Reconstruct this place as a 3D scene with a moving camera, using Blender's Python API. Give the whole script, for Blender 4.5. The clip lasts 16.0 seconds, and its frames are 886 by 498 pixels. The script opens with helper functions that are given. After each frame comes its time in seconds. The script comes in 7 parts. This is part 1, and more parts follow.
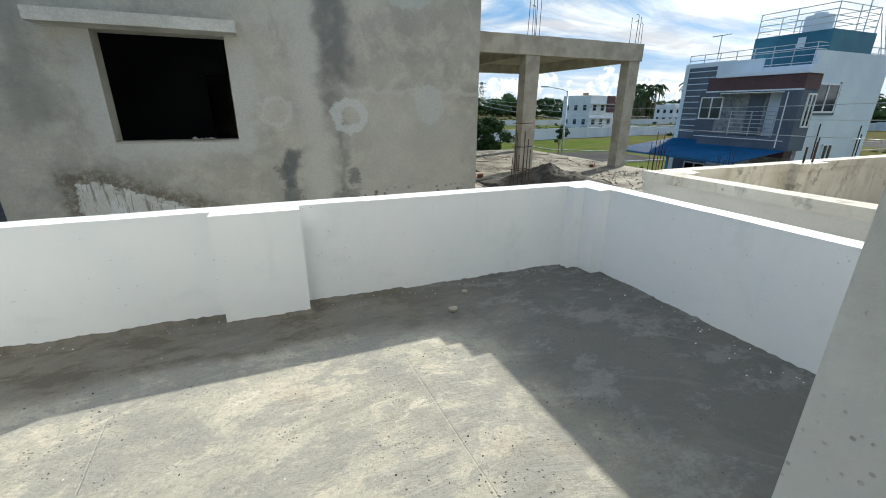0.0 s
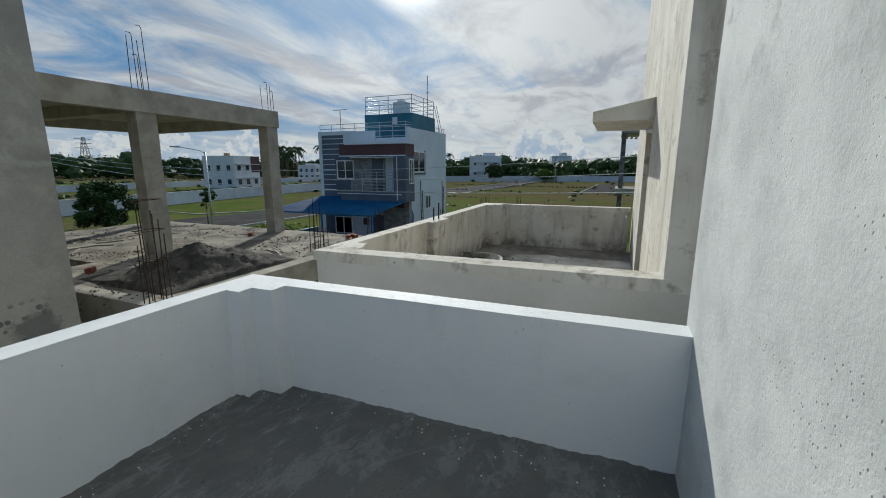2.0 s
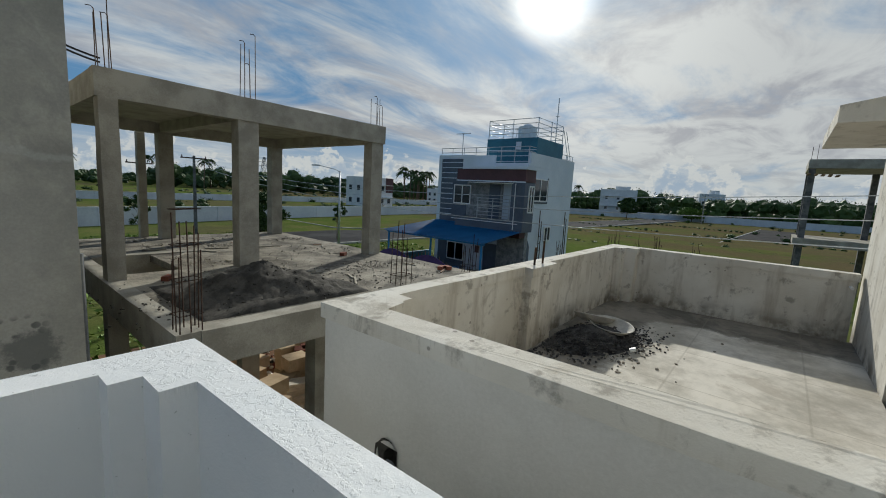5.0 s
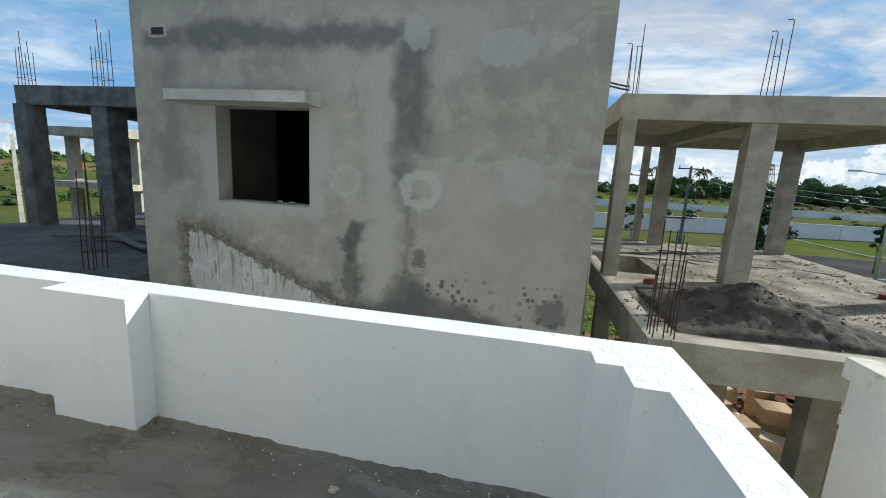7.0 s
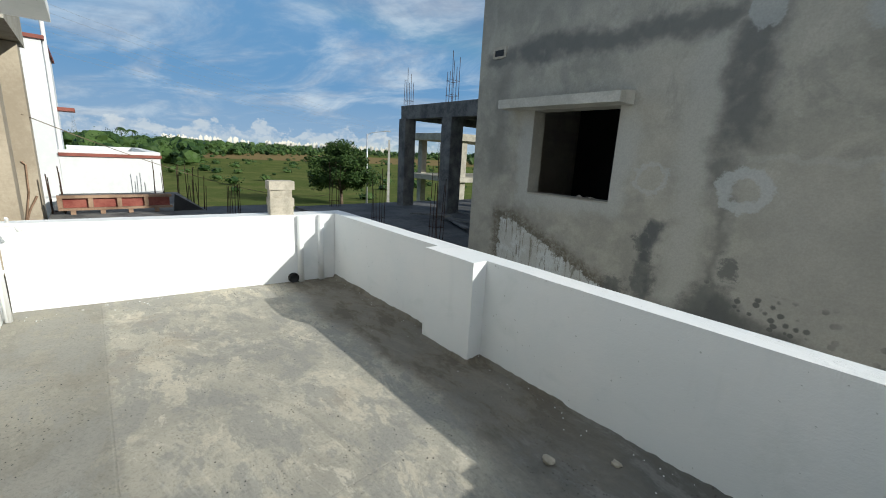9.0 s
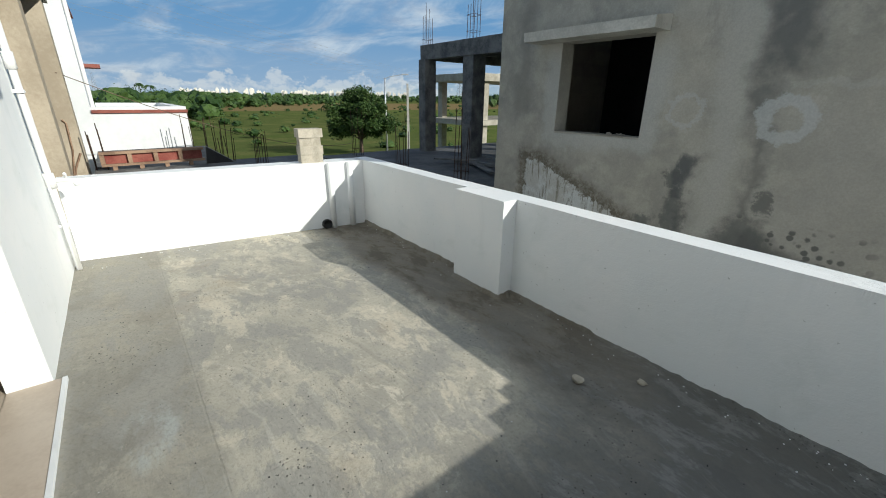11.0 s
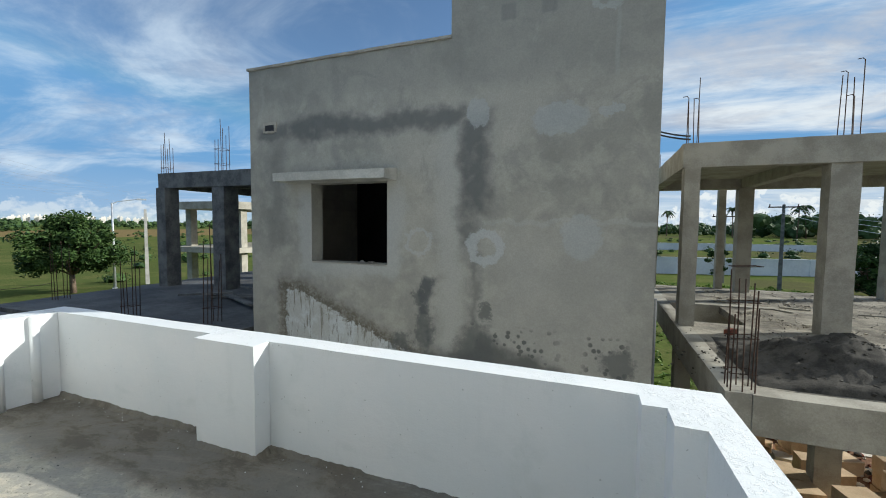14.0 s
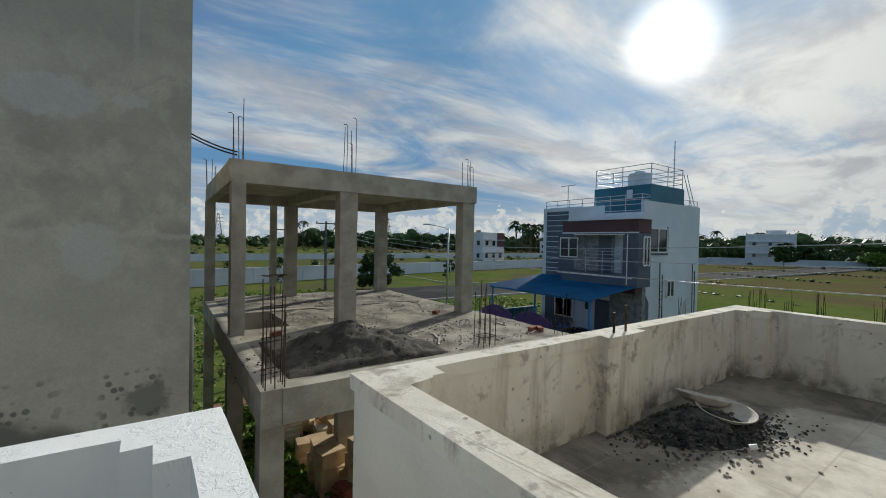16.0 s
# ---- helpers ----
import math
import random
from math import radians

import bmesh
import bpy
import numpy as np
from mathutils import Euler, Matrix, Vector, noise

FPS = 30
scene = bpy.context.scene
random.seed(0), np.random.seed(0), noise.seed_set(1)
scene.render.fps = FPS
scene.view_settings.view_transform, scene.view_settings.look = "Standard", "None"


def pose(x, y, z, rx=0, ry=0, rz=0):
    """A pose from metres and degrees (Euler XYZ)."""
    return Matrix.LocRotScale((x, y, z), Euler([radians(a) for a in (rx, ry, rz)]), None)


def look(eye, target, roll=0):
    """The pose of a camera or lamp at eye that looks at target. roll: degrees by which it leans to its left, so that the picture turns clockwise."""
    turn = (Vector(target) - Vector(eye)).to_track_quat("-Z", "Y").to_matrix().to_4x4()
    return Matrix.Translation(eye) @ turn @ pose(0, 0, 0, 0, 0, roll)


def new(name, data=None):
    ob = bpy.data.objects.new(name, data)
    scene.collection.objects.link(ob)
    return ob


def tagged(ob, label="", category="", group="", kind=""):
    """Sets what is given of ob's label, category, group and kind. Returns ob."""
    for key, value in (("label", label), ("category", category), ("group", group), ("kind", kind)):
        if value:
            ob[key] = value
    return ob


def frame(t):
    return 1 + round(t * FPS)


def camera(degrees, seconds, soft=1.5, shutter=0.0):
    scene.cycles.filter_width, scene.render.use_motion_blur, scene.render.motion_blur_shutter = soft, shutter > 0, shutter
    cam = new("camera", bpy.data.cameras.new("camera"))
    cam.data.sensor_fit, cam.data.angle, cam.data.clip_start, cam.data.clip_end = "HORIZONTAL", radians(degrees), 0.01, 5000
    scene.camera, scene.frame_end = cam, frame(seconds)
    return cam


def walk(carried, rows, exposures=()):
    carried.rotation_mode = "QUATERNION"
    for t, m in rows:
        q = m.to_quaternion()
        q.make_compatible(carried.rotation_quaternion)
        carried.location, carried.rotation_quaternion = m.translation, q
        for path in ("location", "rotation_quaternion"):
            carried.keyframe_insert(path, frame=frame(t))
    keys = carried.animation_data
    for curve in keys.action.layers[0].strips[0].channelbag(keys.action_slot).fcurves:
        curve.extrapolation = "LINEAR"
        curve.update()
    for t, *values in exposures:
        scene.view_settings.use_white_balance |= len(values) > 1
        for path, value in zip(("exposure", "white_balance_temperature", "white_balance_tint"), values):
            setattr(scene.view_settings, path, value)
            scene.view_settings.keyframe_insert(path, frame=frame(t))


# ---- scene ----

cam = camera(94.8, 16.0, 1.0)
PATH = [
    (0, (0.256, -0.321, 1.578), (0.963, 1.43, 0.922), 0.4),
    (0.5, (0.397, -0.044, 1.638), (1.38, 1.581, 1.011), 0.6),
    (1, (0.531, 0.086, 1.776), (1.849, 1.48, 1.21), 0.8),
    (1.5, (0.692, 0.303, 1.755), (2.327, 1.356, 1.291), 0.6),
    (2, (0.877, 0.385, 1.728), (2.688, 1.14, 1.338), 0.0),
    (2.5, (1.105, 0.442, 1.736), (2.972, 1.065, 1.385), -0.3),
    (3, (1.396, 0.523, 1.686), (3.28, 1.117, 1.37), 0.3),
    (3.2, (1.514, 0.573, 1.693), (3.396, 1.172, 1.38), 0.5),
    (5.3, (2.712, 1.039, 1.648), (4.033, 2.515, 1.373), 3.6),
    (5.5, (2.775, 1.109, 1.639), (3.913, 2.731, 1.36), 3.7),
    (6, (2.811, 1.086, 1.645), (3.399, 2.971, 1.331), 3.6),
    (6.5, (2.693, 1.059, 1.638), (2.752, 3.028, 1.292), 3.4),
    (7, (2.547, 0.999, 1.646), (2.167, 2.93, 1.29), 3.2),
    (7.5, (2.449, 0.91, 1.648), (1.689, 2.723, 1.28), 2.8),
    (8, (2.41, 0.79, 1.666), (1.341, 2.436, 1.278), 2.6),
    (8.5, (2.443, 0.725, 1.649), (1.135, 2.183, 1.245), 2.8),
    (9, (2.508, 0.633, 1.656), (1.037, 1.912, 1.206), 3.1),
    (9.5, (2.533, 0.552, 1.662), (0.989, 1.708, 1.133), 3.1),
    (9.7, (2.528, 0.51, 1.668), (0.987, 1.647, 1.091), 2.9),
    (11.8, (2.578, 0.485, 1.604), (1.131, 1.682, 0.917), -1.0),
    (12, (2.563, 0.464, 1.612), (1.122, 1.693, 0.969), -1.0),
    (12.5, (2.567, 0.459, 1.647), (1.15, 1.783, 1.157), -0.7),
    (13, (2.595, 0.485, 1.682), (1.286, 1.961, 1.353), -0.4),
    (13.5, (2.651, 0.5, 1.738), (1.577, 2.175, 1.534), 0.2),
    (14, (2.695, 0.589, 1.753), (1.979, 2.452, 1.633), 0.5),
    (14.5, (2.801, 0.637, 1.764), (2.544, 2.619, 1.691), 0.6),
    (15, (2.913, 0.683, 1.765), (3.167, 2.666, 1.719), 0.7),
    (15.5, (2.996, 0.664, 1.785), (3.741, 2.52, 1.743), 1.0),
    (16, (3.073, 0.645, 1.776), (4.201, 2.296, 1.742), 1.2),
]
# the clip's camera opens up on the shaded walls and closes towards the sun
EXPOSURES = [(t, stops - 0.04, kelvin - 90, 6) for t, stops, kelvin in (
    (0.0, 0.85, 6450), (0.5, 0.8, 6400), (1.0, 0.66, 6350), (1.5, 0.12, 6250), (2.0, -0.08, 6200), (3.0, -0.25, 6270), (5.5, -0.08, 6380), (6.0, 0.15, 6380), (7.0, 0.62, 6300),
    (8.0, 0.48, 6330), (9.0, 0.25, 6330), (9.5, 0.2, 6350), (12.0, 0.25, 6380), (13.5, 0.35, 6250), (14.5, 0.53, 6210), (15.5, 0.15, 6390), (16.0, -0.03, 6490))]
walk(cam, [(t, look(eye, target, roll)) for t, eye, target, roll in PATH], EXPOSURES)

# ---- light: late sun from the east-north-east, thin high cloud ----
SUN_AZ, SUN_EL = 63.0, 23.8                      # degrees from +y towards +x, and above the horizon
GROUND = -3.4                                    # street level below the terrace floor (z = 0)
sun_dir = Vector((math.sin(radians(SUN_AZ)) * math.cos(radians(SUN_EL)), math.cos(radians(SUN_AZ)) * math.cos(radians(SUN_EL)), math.sin(radians(SUN_EL))))
sun = new("sun", bpy.data.lights.new("sun", "SUN"))
sun.data.energy, sun.data.angle, sun.data.color = 4.3, radians(0.6), (1.0, 0.94, 0.84)
sun.matrix_world = look(sun_dir * 60, (0, 0, 0))


class Net:
    """Short names for building a node tree."""

    def __init__(self, tree):
        self.t = tree
        tree.nodes.clear()

    def n(self, kind, inputs=(), **props):
        node = self.t.nodes.new(kind)
        if "operation" in props:
            node.operation = props["operation"]
        if "clamp" in props:
            node.use_clamp = props["clamp"]
        if "interpolation" in props:
            node.interpolation_type = props["interpolation"]
        if "blend" in props:
            node.data_type, node.blend_type = "RGBA", props["blend"]
        if "wave" in props:
            node.wave_type = props["wave"]
        for key, value in (inputs.items() if isinstance(inputs, dict) else enumerate(inputs)):
            self.put(node.inputs[key], value)
        return node

    def put(self, socket, value):
        if isinstance(value, bpy.types.NodeSocket):
            self.t.links.new(value, socket)
        elif value is not None:
            socket.default_value = (*value, 1.0) if isinstance(value, tuple) and len(value) == 3 and socket.type == "RGBA" else value

    def m(self, op, a, b=None, c=None, clamp=False):
        return self.n("ShaderNodeMath", [a] + [v for v in (b, c) if v is not None], operation=op, clamp=clamp).outputs[0]

    def v(self, op, a, b=None):
        node = self.n("ShaderNodeVectorMath", [a] + ([b] if b is not None else []), operation=op)
        return node.outputs["Value"] if op in ("DOT_PRODUCT", "LENGTH") else node.outputs[0]

    def ramp(self, x, f0, f1, t0=0.0, t1=1.0):
        return self.n("ShaderNodeMapRange", [x, f0, f1, t0, t1], interpolation="SMOOTHSTEP").outputs[0]

    def mix(self, fac, a, b, blend="MIX"):
        return self.n("ShaderNodeMix", {0: fac, 6: a, 7: b}, blend=blend).outputs[2]

    def noise(self, vec, scale, detail=4.0, rough=0.55, distort=0.0, colour=False):
        node = self.n("ShaderNodeTexNoise", {"Vector": vec, "Scale": scale, "Detail": detail, "Roughness": rough, "Distortion": distort})
        return node.outputs["Color" if colour else "Fac"]

    def xyz(self, vec):
        return self.n("ShaderNodeSeparateXYZ", [vec]).outputs

    def vec(self, x, y, z):
        return self.n("ShaderNodeCombineXYZ", [x, y, z]).outputs[0]

    def box(self, x, z, x0, x1, z0, z1, soft):
        a = self.m("MULTIPLY", self.ramp(x, x0 - soft, x0 + soft), self.ramp(x, x1 + soft, x1 - soft))
        b = self.m("MULTIPLY", self.ramp(z, z0 - soft, z0 + soft), self.ramp(z, z1 + soft, z1 - soft))
        return self.m("MULTIPLY", a, b)

    def disc(self, x, z, cx, cz, rx, rz):
        a = self.m("DIVIDE", self.m("SUBTRACT", x, cx), rx)
        b = self.m("DIVIDE", self.m("SUBTRACT", z, cz), rz)
        return self.m("SQRT", self.m("ADD", self.m("MULTIPLY", a, a), self.m("MULTIPLY", b, b)))


world = bpy.data.worlds.new("sky")
scene.world = world
world.use_nodes = True
W = Net(world.node_tree)
view = W.n("ShaderNodeTexCoord").outputs["Generated"]
view = W.v("NORMALIZE", view)
air = W.n("ShaderNodeTexSky")
air.sky_type, air.sun_disc, air.sun_elevation, air.sun_rotation = "NISHITA", False, radians(SUN_EL), radians(SUN_AZ)
air.altitude, air.air_density, air.dust_density, air.ozone_density = 50.0, 1.0, 0.4, 3.0
sky = W.n("ShaderNodeVectorMath", [air.outputs[0], (1.3, 2.75, 4.75)], operation="MINIMUM").outputs[0]
sx, sy, sz = W.xyz(view)
lift = W.m("MAXIMUM", W.m("ADD", sz, 0.10), 0.03)
deck = W.vec(W.m("DIVIDE", sx, lift), W.m("DIVIDE", sy, lift), 0.0)
turned = W.n("ShaderNodeMapping", {"Vector": deck, "Rotation": (0, 0, radians(-25)), "Scale": (0.75, 1.35, 1.0)}).outputs[0]
streaks = W.noise(turned, 0.85, 9.0, 0.62, 0.7)
broad = W.noise(deck, 0.35, 3.0, 0.5)
glow = W.v("DOT_PRODUCT", view, tuple(sun_dir))
near_sun = W.ramp(glow, 0.1, 0.95)
# unseen cloud added near the zenith to brighten the shaded walls
overhead = W.ramp(sz, 0.55, 0.85)
thick = W.m("ADD", W.m("ADD", W.m("MULTIPLY", streaks, 0.75), W.m("MULTIPLY", broad, 0.45)), W.m("ADD", W.m("ADD", W.m("MULTIPLY", near_sun, 0.085), W.m("MULTIPLY", W.ramp(W.v("DOT_PRODUCT", view, (0.97, -0.2, 0.0)), 0.45, 0.95), 0.085)), W.m("MULTIPLY", overhead, 0.10)))
cover = W.m("MULTIPLY", W.ramp(thick, 0.565, 0.80), W.ramp(glow, -0.7, 0.6, 0.72, 1.0))
cloud_light = W.mix(W.ramp(glow, 0.1, 1.0), (5.6, 6.2, 6.8), (6.5, 6.5, 6.4))
shade = W.ramp(W.noise(turned, 1.5, 7.0, 0.62, 0.6), 0.36, 0.60, 0.66, 1.0)
cloud_light = W.mix(1.0, cloud_light, W.vec(shade, shade, W.m("ADD", W.m("MULTIPLY", shade, 0.85), 0.15)), "MULTIPLY")
# heaped clouds in a bank low over the horizon
angle = W.m("ARCTAN2", sx, sy)
bank = W.vec(W.m("MULTIPLY", angle, 24.0), W.m("MULTIPLY", sz, 30.0), 0.0)
puffs = W.noise(bank, 1.0, 8.0, 0.62)
wide = W.noise(W.vec(W.m("MULTIPLY", angle, 6.0), 3.0, 0.0), 1.0, 3.0)
top_edge = W.m("ADD", W.m("MULTIPLY", W.m("SUBTRACT", wide, 0.38), 0.30), W.m("MULTIPLY", W.m("SUBTRACT", puffs, 0.45), 0.16))
depth = W.m("SUBTRACT", W.m("MULTIPLY", top_edge, W.ramp(glow, -0.6, 0.4, 0.62, 1.0)), W.m("SUBTRACT", sz, 0.012))
heap = W.m("MULTIPLY", W.ramp(depth, 0.0, 0.008), W.ramp(sz, -0.01, 0.015))
billows = W.noise(W.v("ADD", bank, (0.13, -0.25, 0.0)), 1.6, 7.0, 0.6)
lit_side = W.m("ADD", W.ramp(W.m("SUBTRACT", puffs, billows), -0.10, 0.12), W.m("MULTIPLY", W.ramp(depth, 0.030, 0.0), W.ramp(glow, 0.2, 0.8, 0.0, 0.5)), clamp=True)
heap_light = W.mix(lit_side, (3.7, 4.5, 5.5), (6.7, 6.7, 6.5))
full = W.mix(cover, sky, cloud_light)
haze = W.m("MULTIPLY", W.ramp(sz, 0.16, 0.0), W.ramp(glow, -0.4, 0.7, 0.25, 0.65))
full = W.mix(haze, full, (6.0, 6.2, 6.1))
full = W.mix(W.m("MULTIPLY", heap, W.ramp(glow, -0.6, 0.4, 0.5, 0.85)), full, heap_light)
blaze = W.m("ADD", W.m("MULTIPLY", W.m("POWER", W.ramp(glow, 0.991, 0.9999), 3.0), 9.0), W.m("MULTIPLY", W.m("POWER", W.ramp(glow, 0.84, 1.0), 3.0), 2.2))
full = W.mix(1.0, full, W.mix(1.0, (1.0, 0.96, 0.88), W.vec(blaze, blaze, blaze), "MULTIPLY"), "ADD")
W.n("ShaderNodeOutputWorld", [W.n("ShaderNodeBackground", {"Color": full, "Strength": 0.10}).outputs[0]])

# ---- materials ----


def material(name, build, rough=0.85, metal=0.0, bump=0.0, **extra):
    """build(net, p) gives (colour, height or None); p is the place on the thing in metres."""
    mat = bpy.data.materials.new(name)
    mat.use_nodes = True
    k = Net(mat.node_tree)
    p = k.n("ShaderNodeTexCoord").outputs["Object"]
    got = build(k, p)
    colour, height = got[0], got[1]
    inputs = {"Specular IOR Level": 0.15 if rough > 0.8 else 0.4, "Base Color": colour, "Roughness": got[2] if len(got) > 2 else rough, "Metallic": metal, **extra}
    if height is not None and bump:
        inputs["Normal"] = k.n("ShaderNodeBump", {"Strength": 1.0, "Distance": bump, "Height": height}).outputs[0]
    k.n("ShaderNodeOutputMaterial", [k.n("ShaderNodeBsdfPrincipled", inputs).outputs[0]])
    return mat


def mottled(name, dark, light, scale=2.0, fine=30.0, rough=0.85, bump=0.003, metal=0.0, vary=0.0, **extra):
    """Two shades at two scales with fine relief; vary: how far pieces differ from each other."""
    def build(k, p):
        if vary:
            r = k.n("ShaderNodeObjectInfo").outputs["Random"]
            p = k.v("ADD", p, k.vec(k.m("MULTIPLY", r, 37.0), k.m("MULTIPLY", r, 11.0), 0.0))
        big = k.noise(p, scale, 5.0, 0.6)
        small = k.noise(p, fine, 5.0, 0.65)
        f = k.ramp(k.m("ADD", k.m("MULTIPLY", big, 0.7), k.m("MULTIPLY", small, 0.3)), 0.36, 0.64)
        c = k.mix(f, dark, light)
        if vary:
            tone = k.ramp(r, 0.0, 1.0, 1.0 - vary, 1.0 + vary)
            c = k.mix(1.0, c, k.vec(tone, tone, tone), "MULTIPLY")
        return c, k.m("ADD", k.m("MULTIPLY", small, 0.6), big)
    return material(name, build, rough, metal, bump, **extra)


def paint_build(k, p):
    x, y, z = k.xyz(p)
    big = k.noise(p, 1.3, 4.0, 0.55)
    small = k.noise(p, 90.0, 4.0, 0.6)
    rough_patches = k.m("MULTIPLY", k.noise(p, 16.0, 5.0, 0.55), 0.7)
    c = k.mix(k.ramp(big, 0.35, 0.7), (0.79, 0.815, 0.82), (0.845, 0.85, 0.845))
    runs = k.noise(k.vec(k.m("MULTIPLY", x, 6.0), k.m("MULTIPLY", y, 6.0), k.m("MULTIPLY", z, 0.7)), 1.0, 4.0)
    c = k.mix(k.ramp(runs, 0.58, 0.8, 0.0, 0.35), c, (0.66, 0.69, 0.69))
    c = k.mix(k.ramp(k.noise(p, 2.4, 6.0, 0.62, 0.5), 0.55, 0.70, 0.0, 0.45), c, (0.70, 0.735, 0.725))
    specks = k.ramp(k.noise(p, 38.0, 2.0, 0.5), 0.735, 0.76, 0.0, 0.7)
    c = k.mix(specks, c, (0.45, 0.46, 0.45))
    return c, k.m("ADD", k.m("MULTIPLY", small, 0.35), rough_patches)


def rough_white_build(k, p):
    """Sprayed-looking white plaster, pitted and grey with dust."""
    x, y, z = k.xyz(p)
    fine = k.noise(p, 75.0, 5.0, 0.65)
    grit = k.noise(p, 24.0, 5.0, 0.6)
    big = k.noise(p, 1.6, 6.0, 0.62)
    c = k.mix(k.ramp(big, 0.36, 0.66), (0.58, 0.60, 0.59), (0.73, 0.745, 0.73))
    c = k.mix(k.m("MULTIPLY", k.ramp(k.noise(p, 4.5, 6.0, 0.7), 0.52, 0.68), k.ramp(z, 1.6, 2.6, 0.25, 0.75)), c, (0.40, 0.415, 0.405))
    pits = k.m("MULTIPLY", k.ramp(k.n("ShaderNodeTexVoronoi", {"Vector": p, "Scale": 46.0}).outputs["Distance"], 0.20, 0.10), k.ramp(k.noise(p, 3.0, 3.0), 0.50, 0.60))
    c = k.mix(k.m("MULTIPLY", pits, 0.7), c, (0.30, 0.30, 0.285))
    return c, k.m("ADD", k.m("MULTIPLY", fine, 0.5), k.m("ADD", k.m("MULTIPLY", grit, 0.5), k.m("MULTIPLY", pits, -0.5)))


def coping_build(k, p):
    """The same paint on the rough-trowelled parapet, flaking along its top."""
    c, relief = paint_build(k, p)
    x, y, z = k.xyz(p)
    chips = k.ramp(k.noise(k.vec(x, k.m("MULTIPLY", y, 0.8), 0.0), 17.0, 6.0, 0.72), 0.47, 0.56)
    chips = k.m("MULTIPLY", chips, k.m("MULTIPLY", k.ramp(k.noise(p, 3.0, 2.0), 0.42, 0.55), k.ramp(z, 0.80, 0.84)))
    return c, k.m("ADD", k.m("MULTIPLY", chips, 0.32), relief)


def floor_build(k, p):
    """Hand-trowelled cement: cream laitance, grey patches, a later pour by the stair wall, and parapet shade painted
    in.
    """
    x, y, z = k.xyz(p)
    swirl = k.v("MULTIPLY", k.v("SUBTRACT", k.noise(p, 1.1, 3.0, 0.5, colour=True), (0.5, 0.5, 0.5)), (0.22, 0.22, 0.0))
    q = k.v("ADD", p, swirl)
    qx, qy, qz = k.xyz(q)
    big = k.noise(q, 1.0, 5.0, 0.6)
    mid = k.noise(k.vec(qx, k.m("MULTIPLY", qy, 1.7), 0.0), 3.2, 8.0, 0.68)
    strokes = k.noise(k.vec(k.m("ADD", k.m("MULTIPLY", qx, 3.0), k.m("MULTIPLY", qy, 1.6)), k.m("SUBTRACT", k.m("MULTIPLY", qy, 6.5), k.m("MULTIPLY", qx, 3.4)), 0.0), 1.6, 6.0, 0.65)
    fine = k.noise(p, 48.0, 6.0, 0.7)
    crisp = k.noise(k.vec(k.m("MULTIPLY", qx, 0.8), k.m("MULTIPLY", qy, 1.5), 0.3), 2.6, 13.0, 0.76, 0.15)
    skin = k.noise(k.vec(qy, qx, 0.7), 1.9, 13.0, 0.76, 0.2)
    arcs = k.noise(k.vec(k.m("MULTIPLY", k.disc(qx, qy, 0.9, -0.9, 1.0, 1.0), 9.0), k.m("MULTIPLY", k.m("ARCTAN2", k.m("ADD", qx, -0.9), k.m("ADD", qy, 0.9)), 1.5), 0.0), 1.3, 9.0, 0.72, 0.6)
    c = k.mix(k.ramp(big, 0.36, 0.64), (0.35, 0.333, 0.285), (0.50, 0.468, 0.385))
    c = k.mix(k.ramp(skin, 0.47, 0.58, 0.0, 0.70), c, (0.62, 0.565, 0.45))
    c = k.mix(k.ramp(crisp, 0.485, 0.54, 0.0, 0.68), c, (0.305, 0.30, 0.275))
    c = k.mix(k.ramp(crisp, 0.42, 0.36, 0.0, 0.75), c, (0.66, 0.61, 0.50))
    c = k.mix(k.ramp(k.noise(q, 0.8, 7.0, 0.66), 0.54, 0.68, 0.0, 0.5), c, (0.34, 0.275, 0.20))
    c = k.mix(k.ramp(arcs, 0.55, 0.66, 0.0, 0.25), c, (0.62, 0.585, 0.50))
    c = k.mix(k.ramp(arcs, 0.43, 0.33, 0.0, 0.25), c, (0.19, 0.182, 0.16))
    c = k.mix(k.ramp(strokes, 0.44, 0.30, 0.0, 0.22), c, (0.17, 0.165, 0.15))
    # the later, darker pour along the stair wall
    strip = k.m("MULTIPLY", k.ramp(k.m("ADD", y, k.m("MULTIPLY", k.m("SUBTRACT", crisp, 0.5), 0.30)), 0.62, 0.54), k.ramp(x, 2.2, 1.0))
    c = k.mix(k.m("MULTIPLY", strip, 0.58), c, k.mix(k.ramp(crisp, 0.42, 0.6), (0.20, 0.195, 0.17), (0.32, 0.31, 0.275)))
    # brown foot stain and dark east corner, both deepened to paint the parapet's shade
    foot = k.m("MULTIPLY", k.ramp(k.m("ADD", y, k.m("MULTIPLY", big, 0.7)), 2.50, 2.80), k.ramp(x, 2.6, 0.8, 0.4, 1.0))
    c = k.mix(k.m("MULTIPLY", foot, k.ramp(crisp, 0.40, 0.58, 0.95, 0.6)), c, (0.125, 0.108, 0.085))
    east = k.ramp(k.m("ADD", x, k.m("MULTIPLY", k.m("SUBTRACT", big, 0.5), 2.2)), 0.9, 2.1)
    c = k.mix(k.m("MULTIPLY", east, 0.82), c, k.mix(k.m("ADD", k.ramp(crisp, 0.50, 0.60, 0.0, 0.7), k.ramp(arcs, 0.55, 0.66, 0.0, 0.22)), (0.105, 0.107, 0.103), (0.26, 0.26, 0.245)))
